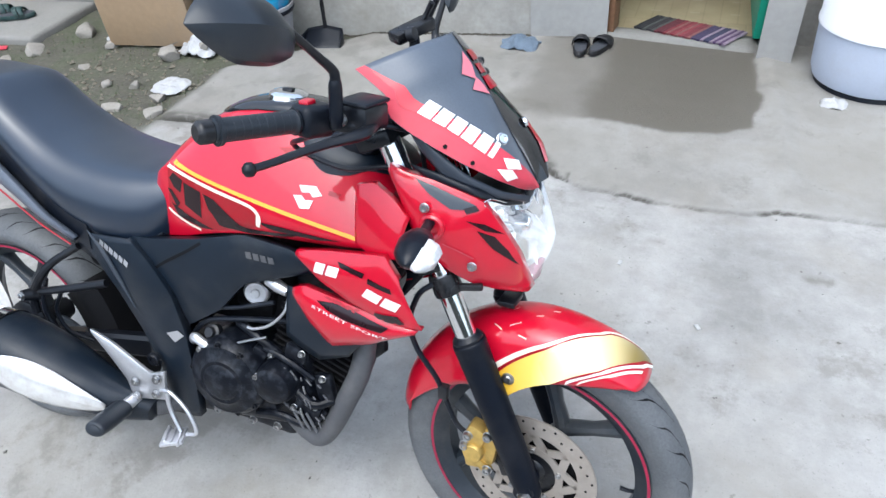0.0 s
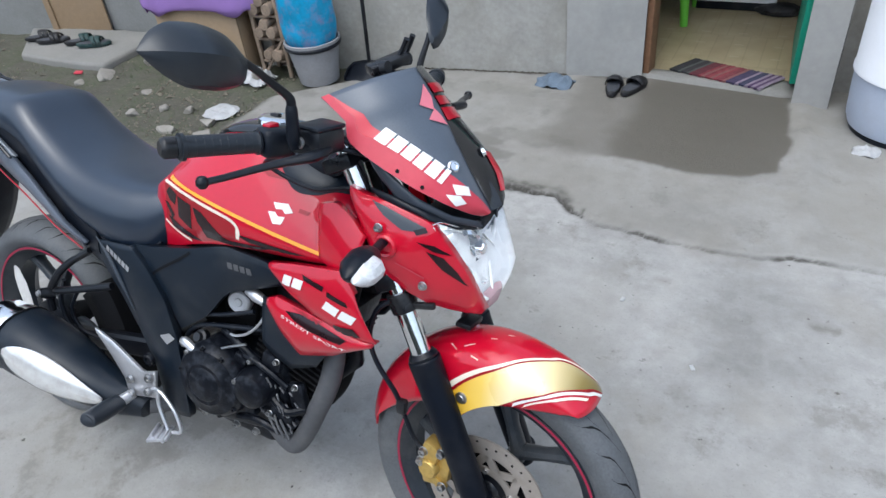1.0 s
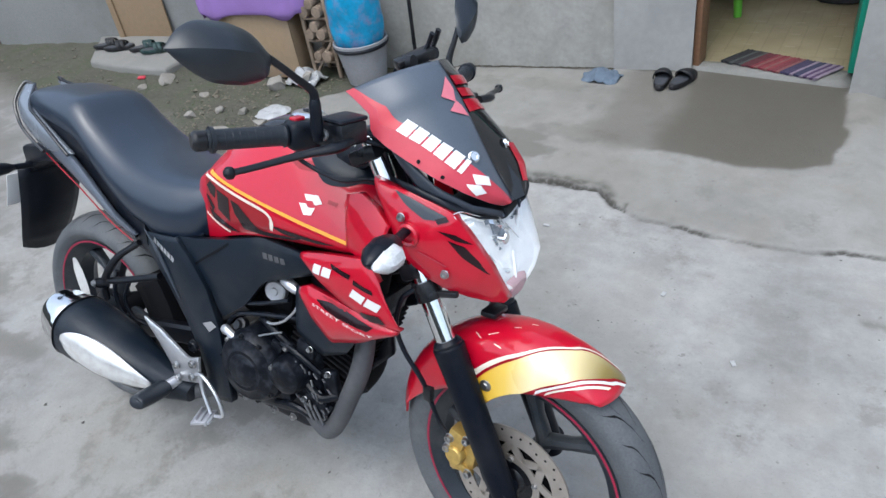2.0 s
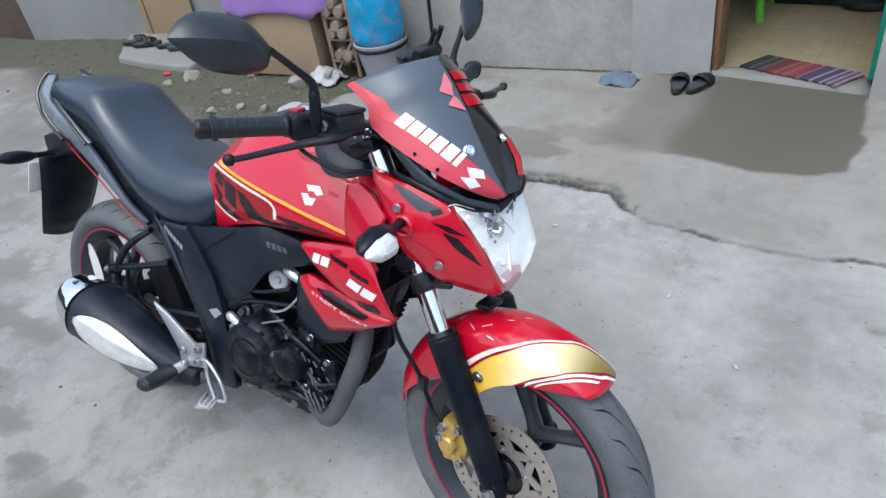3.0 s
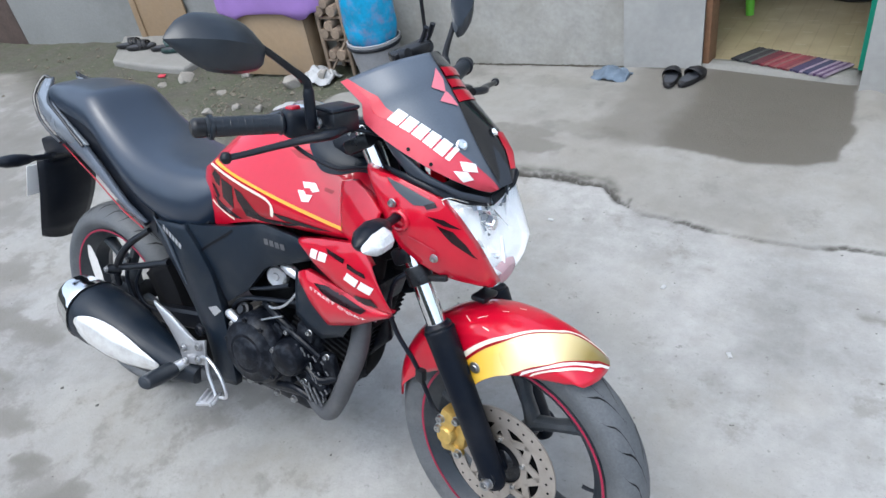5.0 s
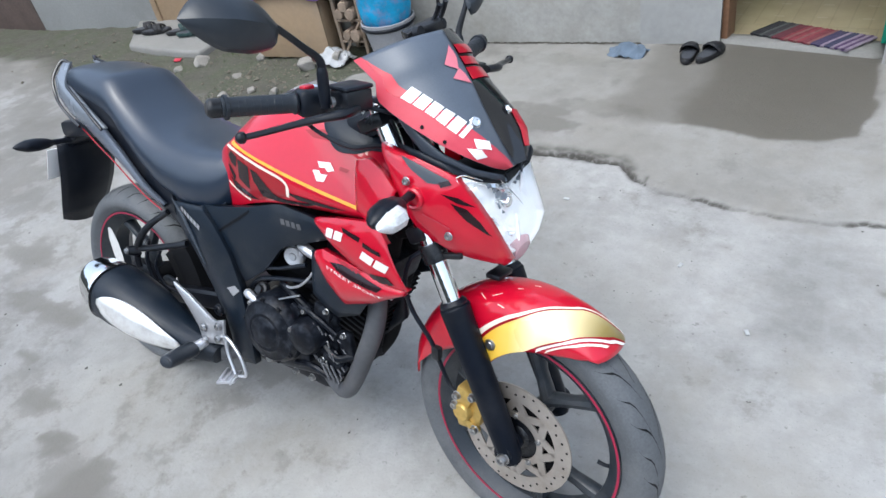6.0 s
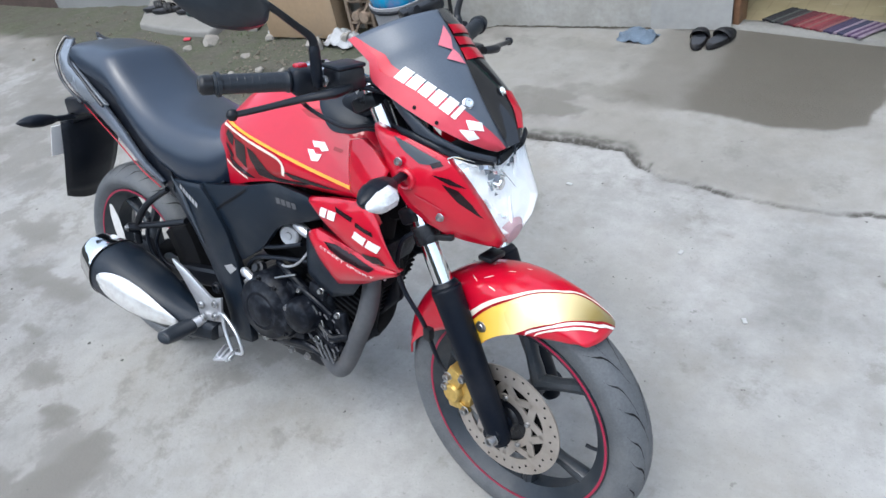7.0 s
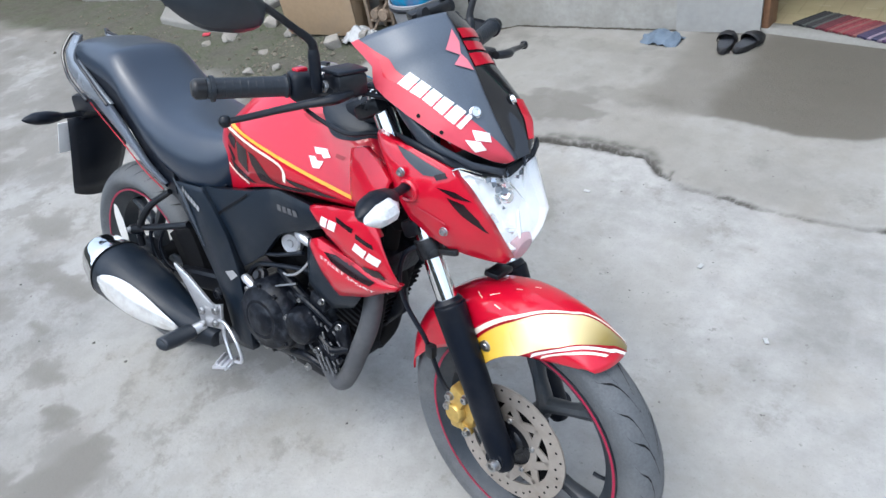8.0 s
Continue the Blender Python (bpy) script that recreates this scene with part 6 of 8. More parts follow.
# --- headlamp, cowl and screen: they turn with the bars ---
def broad(bm):
    """Opens the left half of the lamp's face outwards."""
    for v in bm.verts:
        v.co.x += 0.22 * abs(v.co.y)
        v.co.y *= 1.25
    return bm


for s in (-1, 1):
    bm = sheet([(1.075, -0.128, 0.915), (1.100, -0.126, 0.905), (1.150, -0.122, 0.898), (1.195, -0.116, 0.885), (1.232, -0.110, 0.872), (1.262, -0.094, 0.825), (1.288, -0.074, 0.772), (1.296, -0.050, 0.725), (1.300, -0.028, 0.690)],
               [(1.085, -0.130, 0.880), (1.105, -0.134, 0.835), (1.130, -0.136, 0.795), (1.150, -0.134, 0.768), (1.185, -0.118, 0.735), (1.215, -0.098, 0.712), (1.245, -0.074, 0.697), (1.275, -0.050, 0.686), (1.292, -0.030, 0.680)], 26, 9, 0.014, lip=0.014)
    if s < 0:
        keep("cowl", bm)
    else:
        flip_y(bm)
        bmesh.ops.translate(bm, vec=(-0.045, 0.0, 0.0), verts=bm.verts)
    cowl = part("headlamp_cowl", bm, RED, motorcycle, "red headlamp side cowl with black flashes", turn=TURN, solid=0.003)
    if s < 0:
        COWL = cowl
    # dark inner panel under the screen
    bm = sheet([(1.100, -0.122, 0.985), (1.150, -0.118, 0.950), (1.200, -0.108, 0.912), (1.250, -0.075, 0.880), (1.285, -0.030, 0.862)], [(1.128, -0.114, 0.936), (1.168, -0.113, 0.898), (1.205, -0.106, 0.889), (1.245, -0.075, 0.866), (1.285, -0.030, 0.850)], 18, 5, 0.004)
    part("screen_base", flip_y(bm) if s > 0 else bm, BASE_GREY, motorcycle, "grey screen mounting panel", turn=TURN, solid=0.004)
    bm = sheet([(1.105, -0.118, 0.918), (1.16, -0.118, 0.910), (1.215, -0.108, 0.893), (1.250, -0.066, 0.866), (1.266, -0.002, 0.852)], [(1.140, -0.120, 0.897), (1.18, -0.118, 0.890), (1.228, -0.108, 0.876), (1.254, -0.066, 0.852), (1.270, -0.002, 0.834)], 18, 4, 0.004)
    if s > 0:
        bm = flip_y(sheet([(1.236, -0.085, 0.880), (1.250, -0.066, 0.866), (1.266, -0.002, 0.852)], [(1.242, -0.085, 0.864), (1.254, -0.066, 0.852), (1.270, -0.002, 0.834)], 14, 4, 0.004))
    part("lamp_brow", broad(bm) if s > 0 else bm, BLACK_MATT, motorcycle, "black brow over the headlamp", turn=TURN, solid=0.004)
part("cowl_panel", drape([(1.122, 0.899), (1.150, 0.892), (1.182, 0.881), (1.224, 0.866), (1.206, 0.858), (1.186, 0.858), (1.150, 0.878)], ["cowl"], 0.002, 0.006), SPAR_GREY, COWL, "charcoal cowl flash", turn=TURN)
for poly in ([(1.206, 0.860), (1.224, 0.866), (1.230, 0.858), (1.212, 0.852)], [(1.212, 0.841), (1.240, 0.834), (1.266, 0.815), (1.240, 0.823)], [(1.228, 0.824), (1.254, 0.812), (1.274, 0.783), (1.288, 0.754), (1.277, 0.766), (1.252, 0.790)]):
    part("cowl_decal", drape(poly, ["cowl"], 0.0022, 0.006), DECAL_BLACK, COWL, turn=TURN)
part("pink_line", ribbon([(1.176, 0.797), (1.200, 0.786), (1.224, 0.772)], 0.003, ["cowl"]), RED_TINT, COWL, turn=TURN)
part("pink_line", ribbon([(1.150, 0.895), (1.182, 0.884), (1.214, 0.873)], 0.003, ["cowl"], 0.003), RED_TINT, COWL, turn=TURN)
for c in ((1.147, -0.147, 0.858), (1.222, -0.122, 0.757)):
    part("cowl_screw", bolt(c, (0.1, -1, 0), 0.0070, 0.005), STEEL, COWL, turn=TURN)
part("signal_grommet", lathe([(0.014, 0.004), (0.018, 0.006), (0.022, 0.003), (0.023, -0.004)], (1.158, -0.142, 0.825), (0.1, -1, 0), 24), RED, COWL, turn=TURN)
part("wing_edge", ribbon([(1.060, 0.874), (1.082, 0.855), (1.100, 0.834)], 0.0035, ["wing"]), RED_TINT, tank)


def lamp_ring(t):
    """Outline of the headlamp from its right corner round the top and down; t in 0..1 is the depth towards the nose."""
    rim = [(1.232, -0.106, 0.868), (1.252, -0.092, 0.832), (1.268, -0.076, 0.790), (1.280, -0.058, 0.748), (1.284, -0.036, 0.710), (1.286, -0.014, 0.690), (1.286, 0.0, 0.688)]
    brow = [(1.238, -0.094, 0.870), (1.248, -0.070, 0.858), (1.256, -0.044, 0.845), (1.262, -0.018, 0.834), (1.263, 0.0, 0.830)]
    half = [Vector(p) for p in rim[::-1]] + [Vector(p) for p in brow[:-1]]
    full = half + [Vector(brow[-1])] + [Vector((p.x - 0.22 * p.y, -1.25 * p.y + lerp_table([(0.68, 0.044), (0.75, 0.030), (0.79, 0.000), (0.83, -0.024), (0.87, -0.036)], p.z)[0], p.z)) for p in half[:0:-1]]
    nose = Vector((1.292, 0.016, 0.772))
    out = []
    for p in full:
        q = p.lerp(nose, t)
        q.x += 0.030 * math.sin(math.pi * min(1, t) * 0.5) * (1 - 0.35 * t)
        out.append(q)
    return out


headlamp = part("headlamp", loft([lamp_ring(t) for t in (0, 0.08, 0.18, 0.32, 0.5, 0.7, 0.9)]), GLASS, motorcycle, "clear multi-reflector headlamp", turn=TURN, angle=60)
headlamp.visible_shadow = False
rings = [[p + Vector((-0.006, 0, 0)) for p in lamp_ring(0.0)]]
for t, d in ((0.12, 0.004), (0.28, -0.012), (0.45, -0.030), (0.62, -0.046), (0.80, -0.058), (0.93, -0.062)):
    rings.append([p.lerp(Vector((1.290, 0.012, 0.772)), t) + Vector((d, 0, 0)) for p in lamp_ring(0.0)])
part("reflector", loft(rings, caps=True), REFLECTOR, headlamp, "faceted chrome reflector", turn=TURN, angle=20)
part("bulb_shield", lathe([(0.0, 0.016), (0.008, 0.014), (0.012, 0.008), (0.013, -0.03)], (1.258, 0.0, 0.795), (1, 0, -0.1), 20), CHROME, headlamp, turn=TURN)
# mosaic of small mirror facets round the bulb, half painted grey as dark reflections, and large folded planes below it
rng_l = random.Random(8)
bm, dark = bmesh.new(), bmesh.new()
for r in range(6):
    for q in range(9):
        yy, zz = -0.048 + 0.0135 * q + rng_l.uniform(-0.002, 0.002), 0.782 + 0.0115 * r + rng_l.uniform(-0.002, 0.002)
        if abs(yy - 0.006) > 0.020 + 0.007 * r:
            continue
        m = Matrix.Translation((1.262 - 0.05 * abs(yy) + rng_l.uniform(-0.003, 0.003), yy, zz)) @ Euler((rng_l.uniform(-0.6, 0.6), rng_l.uniform(-0.9, 0.5), rng_l.uniform(-0.7, 0.7))).to_matrix().to_4x4()
        block((0.003, rng_l.uniform(0.008, 0.014), rng_l.uniform(0.007, 0.013)), m, 0.0, dark if (r + q) % 2 else bm)
part("facet_mosaic", bm, CHROME, headlamp, "small chrome facets round the bulb", turn=TURN, angle=10)
part("facet_mosaic", dark, PANEL_GREY, headlamp, "small mirror facets round the bulb with dark reflections painted grey", turn=TURN, angle=10)
for c, sz, rot in (((1.262, -0.040, 0.745), (0.004, 0.050, 0.034), (20, -14, -22)), ((1.266, 0.004, 0.752), (0.004, 0.040, 0.030), (-15, -26, 8)), ((1.268, -0.014, 0.716), (0.004, 0.050, 0.030), (8, -34, -12)), ((1.270, 0.036, 0.734), (0.004, 0.045, 0.050), (-18, -10, 26)), ((1.258, 0.062, 0.800), (0.004, 0.040, 0.090), (6, 4, 34)), ((1.246, -0.076, 0.828), (0.004, 0.030, 0.026), (30, 6, -30))):
    part("reflector_plane", block(sz, Matrix.Translation(c) @ Euler([radians(q) for q in rot]).to_matrix().to_4x4(), 0.001, seg=1), REFLECTOR, headlamp, turn=TURN)
# fan of crumpled mirror facets in the lower half of the bowl
rng_f = random.Random(21)
fan = bmesh.new()
fan_rows = []
for r in range(6):
    z = 0.700 + 0.0155 * r
    lo, hi = -0.018 - 0.0085 * r, 0.062 + 0.002 * r
    fan_rows.append([fan.verts.new((1.277 - 0.0035 * r + rng_f.uniform(-0.008, 0.008), lo + (hi - lo) * (q + (0.5 if r % 2 else 0.0)) / 5.5 + rng_f.uniform(-0.004, 0.004), z + rng_f.uniform(-0.004, 0.004))) for q in range(6)])
for a, b in zip(fan_rows, fan_rows[1:]):
    for q in range(5):
        fan.faces.new((a[q], a[q + 1], b[q]))
        fan.faces.new((a[q + 1], b[q + 1], b[q]))
part("facet_fan", fan, FACETS, headlamp, "crumpled mirror facets", turn=TURN, angle=4)
part("lamp_chin", lathe([(0.0, 0.018), (0.024, 0.011), (0.033, -0.01)], (1.280, 0.026, 0.692), (0.9, 0, -0.35), 20), CHIN, headlamp, turn=TURN)
part("lamp_trim", tube([(1.233, -0.109, 0.870), (1.241, -0.096, 0.872), (1.250, -0.070, 0.860), (1.258, -0.044, 0.847), (1.264, -0.018, 0.836)], 0.0014, 8, 5), CHROME, headlamp, "bright lamp trim", turn=TURN)
part("lamp_trim", tube([(1.234, -0.108, 0.866), (1.254, -0.094, 0.832), (1.270, -0.078, 0.790), (1.282, -0.060, 0.748), (1.287, -0.037, 0.708)], 0.0016, 8, 5), CHROME, headlamp, "bright lamp trim", turn=TURN)
part("lamp_shell", block((0.10, 0.17, 0.13), pose(1.19, 0, 0.80, 0, 20, 0), 0.03), BLACK_MATT, motorcycle, "black lamp housing", turn=TURN)

EDGE = [(1.016, -0.126, 1.060), (1.046, -0.127, 1.042), (1.070, -0.128, 1.026), (1.078, -0.136, 0.996), (1.110, -0.134, 0.976), (1.150, -0.129, 0.956), (1.204, -0.118, 0.930), (1.250, -0.092, 0.904), (1.274, -0.052, 0.880), (1.280, -0.022, 0.868)]
RIDGE = [(1.120, 0.0, 1.104), (1.145, 0.0, 1.078), (1.175, 0.0, 1.044), (1.205, 0.0, 1.004), (1.232, 0.0, 0.966), (1.255, 0.0, 0.930), (1.274, 0.0, 0.896), (1.286, 0.0, 0.872)]
ED, RD = resample(EDGE, 31), resample(RIDGE, 31)


def screen_point(i, v, off=0.0):
    """Row i from the top, v from -1 (right edge) over 0 (ridge) to 1."""
    a, r = ED[i], RD[i]
    t = abs(v)
    bow = math.sin(math.pi * t) * (0.016 + 0.006 * (1 - i / 30))
    p = r.lerp(a, t) + Vector((0.80, 0, 0.45)) * bow + Vector((0, -0.014 * math.sin(math.pi * t), 0))
    p += Vector((0.75, -0.35, 0.45)) * off
    return p if v <= 0 else Vector((p.x, -p.y, p.z))


svs = [-1 + 2 * k / 24 for k in range(25)]
screen = part("windscreen", loft([[screen_point(i, v) for v in svs] for i in range(31)], closed=False, caps=False), SMOKE, motorcycle, "smoked grey windscreen with red edges", turn=TURN, solid=0.003, angle=60)


def screen_patch(i0, i1, lo, hi, off, m=4, flip=1):
    rows = []
    for i in range(i0, i1 + 1):
        a, b = lo(i), hi(i)
        rows.append([screen_point(i, flip * (a + (b - a) * k / m), off) if flip > 0 else screen_point(i, -(a + (b - a) * k / m), off) for k in range(m + 1)])
    return loft(rows, closed=False, caps=False)


red_in = lambda i: -1.0 + lerp_table([(0, 0.08), (3, 0.13), (6, 0.22), (9, 0.31), (12, 0.38), (15, 0.44), (20, 0.53), (25, 0.62), (30, 0.80)], i)[0]
part("red_edge", screen_patch(0, 30, lambda i: -1.0, red_in, 0.0012, 5), RED_TINT, screen, "red edge band", turn=TURN)
part("dark_red_flash", screen_patch(1, 11, lambda i: red_in(i) - lerp_table([(1, 0.02), (4, 0.07), (7, 0.14), (9, 0.12), (11, 0.02)], i)[0], lambda i: red_in(i) - 0.002, 0.0022, 4), RED, screen, "deep red upper wedge of the edge band", turn=TURN)
ridge_v = lambda i: lerp_table([(0, 0.05), (6, 0.0), (12, -0.03), (18, -0.08), (24, -0.12), (27, -0.09), (30, 0.03)], i)[0]
bm = loft([[screen_point(i, ridge_v(i) + (1 - ridge_v(i)) * k / 8, 0.0) + Vector((0.0015, 0.0012, 0.001)) for k in range(9)] for i in range(31)], closed=False, caps=False)
part("black_half", bm, BLACK_GLOSS, screen, "gloss black screen panel", turn=TURN)


def screen_at(i, v, off):
    """A place on the screen for fractional rows."""
    a = min(29, max(0, int(i)))
    return screen_point(a, v, off).lerp(screen_point(a + 1, v, off), i - a)


def screen_shape(corners, off=0.0028, m=4):
    """A four-cornered decal on the screen: (row, v) from its top left, clockwise."""
    (ia, va), (ib, vb), (ic, vc), (id_, vd) = corners
    rows = []
    for p in range(m + 1):
        t = p / m
        row = []
        for q in range(m + 1):
            u = q / m
            i = (ia + (ib - ia) * u) * (1 - t) + (id_ + (ic - id_) * u) * t
            v = (va + (vb - va) * u) * (1 - t) + (vd + (vc - vd) * u) * t
            row.append(screen_at(i, v, off))
        rows.append(row)
    return loft(rows, closed=False, caps=False)


# pink shards left of the ridge, deeper red slashes across the black side
for tri in (((3.6, -0.03), (6.4, -0.03), (8.8, -0.09), (7.0, -0.21)), ((8.6, -0.08), (10.0, -0.05), (12.2, -0.04), (10.0, -0.21))):
    part("pink_shard", screen_shape(tri, 0.003), PINK_PALE, screen, "pink-red shard decal", turn=TURN)
for i0, i1, drop in ((3.8, 5.9, 0.6), (6.5, 8.4, 0.7), (9.0, 11.6, 0.2)):
    rows = []
    for k in range(7):
        t = k / 6
        v = ridge_v(i0) - 0.01 + 0.86 * t
        rows.append([screen_at(i0 + drop * t + (i1 - i0) * (1 - 0.35 * t) * q / 3, v, 0.0) + Vector((0.0032, 0.0026, 0.0022)) for q in range(4)])
    part("red_slash", loft(rows, closed=False, caps=False), RED, screen, turn=TURN)
bm = loft([[screen_point(i, v, 0.0) + Vector((0.003, 0.0024, 0.002)) for v in (0.34, 0.48, 0.62)] for i in range(19, 28)], closed=False, caps=False)
part("red_shard", bm, RED, screen, turn=TURN)
# maker's word and badge as plain white shapes along the red band
BLOCK_TOP = lambda i: lerp_table([(8, -0.645), (10, -0.605), (12, -0.57), (15, -0.52), (17, -0.475), (20, -0.425)], i)[0]
BLOCK_LOW = lambda i: lerp_table([(8, -0.815), (11, -0.765), (13, -0.74), (16, -0.73), (20, -0.715)], i)[0]
for i0, wide in ((8.15, 1.75), (10.15, 1.75), (12.20, 1.75), (14.25, 1.75), (16.35, 1.85), (18.60, 0.85)):
    i1 = i0 + wide
    lean = 0.75
    bm = screen_shape(((i0, BLOCK_TOP(i0)), (i1, BLOCK_TOP(i1)), (i1 + lean, BLOCK_LOW(i1)), (i0 + lean, BLOCK_LOW(i0))), 0.0030)
    part("white_letter_block", bm, WHITE, screen, "white block mark", turn=TURN)
for corners in (((21.2, -0.60), (23.2, -0.40), (24.7, -0.52), (22.9, -0.72)), ((21.9, -0.83), (23.5, -0.68), (25.3, -0.76), (24.5, -0.96))):
    part("white_badge", screen_shape(corners, 0.0030), WHITE, screen, "white badge shape", turn=TURN)
for v in (-0.35, 0.30):
    part("screen_bolt", bolt(screen_point(19, v, 0.003), (0.75, 0.45 if v > 0 else -0.45, 0.45), 0.0085, 0.005), CHROME, screen, "chrome screen bolt", turn=TURN)
for i, v in ((15, -0.93), (19, -0.93)):
    part("screen_hole", lathe([(0.0, 0.001), (0.0035, 0.001), (0.0035, -0.001)], screen_point(i, v, 0.003), (0.6, -0.7, 0.4), 10), MESH_DARK, screen, turn=TURN)

# --- bars and controls ---
def bar_side(s):
    y = lambda v: s * v
    g = lambda a: (a[0], s * a[1], a[2])
    grip_in, grip_out = Vector(g((0.985, 0.245, 1.003))), Vector(g((0.930, 0.392, 1.018)))
    d = (grip_out - grip_in).normalized()
    grip = part("grip", tube([grip_in, grip_in + d * 0.004, grip_in + d * 0.01, grip_in + d * 0.07, grip_in + d * 0.128, grip_in + d * 0.132], [0.019, 0.0205, 0.0172, 0.0170, 0.0172, 0.014], 20, 4), GRIP, motorcycle, "black ribbed rubber handlebar grip", turn=TURN)
    for k in range(9):
        c = grip_in + d * (0.018 + 0.0125 * k)
        part("grip_rib", lathe([(0.0165, -0.002), (0.0175, 0.0), (0.0165, 0.002)], c, tuple(d), 18), GRIP, grip, turn=TURN)
    part("grip_flange", lathe([(0.0165, -0.004), (0.0215, -0.003), (0.0215, 0.003), (0.0165, 0.004)], grip_in + d * 0.124, tuple(d), 20), GRIP, grip, turn=TURN)
    part("bar_end", tube([grip_in + d * 0.131, grip_in + d * 0.134, grip_in + d * 0.150, grip_in + d * 0.156], [0.010, 0.0168, 0.0168, 0.011], 18, 4), BLACK_METAL, grip, "black bar-end weight", turn=TURN)
    bm = block((0.048, 0.058, 0.050), Matrix.Translation(grip_in - d * 0.030) @ d.to_track_quat("Y", "Z").to_matrix().to_4x4(), 0.012, seg=3)
    sw = part("switch_box", bm, BLACK_MATT, motorcycle, "black switch housing", turn=TURN)
    part("switch_button", block((0.018, 0.022, 0.010), Matrix.Translation(grip_in - d * 0.026 + Vector((-0.004, 0, 0.026))), 0.003), RED if s < 0 else BLACK_GLOSS, sw, "red engine-stop switch" if s < 0 else "", turn=TURN)
    # lever and its perch
    perch = part("lever_perch", block((0.060, 0.040, 0.024), Matrix.Translation(g((1.045, 0.195, 0.996))), 0.008), BLACK_METAL, motorcycle, "black lever perch", turn=TURN)
    part("lever", tube([g((1.085, 0.195, 0.996)), g((1.088, 0.230, 0.994)), g((1.064, 0.270, 0.990)), g((1.045, 0.310, 0.986)), g((1.028, 0.355, 0.982)), g((1.016, 0.383, 0.980))], [0.011, 0.012, 0.009, 0.0075, 0.0068, 0.0068], 12, 5, flat=0.75), BLACK_METAL, perch, "black lever", turn=TURN)
    part("lever_ball", lathe([(0.0, 0.0105), (0.006, 0.0085), (0.0098, 0.003), (0.0098, -0.003), (0.006, -0.0085), (0.0, -0.0105)], g((1.014, 0.388, 0.980)), (0, 0, 1), 14), BLACK_METAL, perch, turn=TURN)
    # mirror; the left one stands turned further back
    if s < 0:
        path = [(1.048, -0.232, 1.000), (1.050, -0.234, 1.04), (1.052, -0.235, 1.074), (1.050, -0.241, 1.087), (1.046, -0.262, 1.105), (1.042, -0.292, 1.130), (1.038, -0.315, 1.148)]
        a, b = Vector((1.036, -0.308, 1.143)), Vector((1.010, -0.458, 1.172))
    else:
        path = [(0.990, 0.232, 1.000), (0.980, 0.240, 1.03), (0.972, 0.246, 1.055), (0.974, 0.250, 1.075), (0.980, 0.256, 1.10), (0.984, 0.260, 1.118), (0.985, 0.262, 1.128)]
        a, b = Vector((0.990, 0.255, 1.118)), Vector((0.925, 0.385, 1.196))
    stem = part("mirror_stem", tube(path, [0.0085, 0.0080, 0.0078, 0.0070, 0.0062, 0.0058, 0.0058], 12, 5), BLACK_METAL, motorcycle, "black mirror stem", turn=TURN)
    part("stem_boot", tube([Vector(path[0]).lerp(Vector(path[2]), q) for q in (0.1, 0.25, 0.8, 0.95)], [0.0095, 0.0105, 0.0100, 0.008], 14, 4), BLACK_MATT, stem, turn=TURN)
    along = (b - a)
    across = Vector((-0.30, 0, 0.95)).normalized()
    deep = along.normalized().cross(across).normalized()
    if deep.x < 0:
        deep = -deep
    rings = []
    for k in range(19):
        t = k / 18
        c = a + along * t
        upr = lerp_table([(0, 0.012), (0.05, 0.026), (0.15, 0.039), (0.40, 0.047), (0.60, 0.045), (0.80, 0.032), (0.93, 0.014), (1.0, 0.001)], t)[0]
        dnr = lerp_table([(0, 0.012), (0.05, 0.027), (0.15, 0.037), (0.40, 0.045), (0.62, 0.044), (0.80, 0.032), (0.93, 0.014), (1.0, 0.001)], t)[0]
        dep = lerp_table([(0, 0.010), (0.2, 0.026), (0.5, 0.036), (0.8, 0.024), (1.0, 0.001)], t)[0]
        prof = [(-1.0, 0.0), (-0.95, 0.40), (-0.75, 0.68), (-0.42, 0.88), (-0.06, 1.0), (0.30, 0.78), (0.64, 0.52), (0.90, 0.22), (1.0, 0.0), (0.6, -0.10), (0.0, -0.13), (-0.6, -0.10)]
        rings.append([c + across * (u * (upr if u > 0 else dnr)) + deep * (w * dep) for u, w in prof])
    shell = part("mirror_shell", loft(rings), MIRROR_BLACK, stem, "black mirror housing", turn=TURN, angle=28)
    return sw


bar_side(-1)
bar_side(1)
bm = tube([(0.985, -0.245, 1.003), (1.005, -0.19, 0.995), (1.020, -0.12, 0.975), (1.015, -0.06, 0.972), (1.015, 0.06, 0.972), (1.020, 0.12, 0.975), (1.005, 0.19, 0.995), (0.985, 0.245, 1.003)], 0.011, 14, 5)
part("handlebar", bm, BLACK_METAL, motorcycle, "black steel handlebar", turn=TURN)
res = part("brake_reservoir", block((0.054, 0.056, 0.040), Matrix.Translation((1.066, -0.186, 1.008)) @ Matrix.Rotation(radians(-8), 4, "Z"), 0.006), BLACK_METAL, motorcycle, "square black brake fluid reservoir", turn=TURN)
part("reservoir_lid", block((0.058, 0.060, 0.008), Matrix.Translation((1.066, -0.186, 1.031)) @ Matrix.Rotation(radians(-8), 4, "Z"), 0.004), BLACK_MATT, res, turn=TURN)
part("stem_nut", bolt((1.046, -0.205, 1.004), (-0.2, -1, 0.1), 0.010, 0.012), STEEL, res, turn=TURN)
# instruments
bm = block((0.07, 0.15, 0.085), Matrix.Translation((1.085, 0.0, 1.005)) @ Matrix.Rotation(radians(-35), 4, "Y"), 0.018, seg=3)
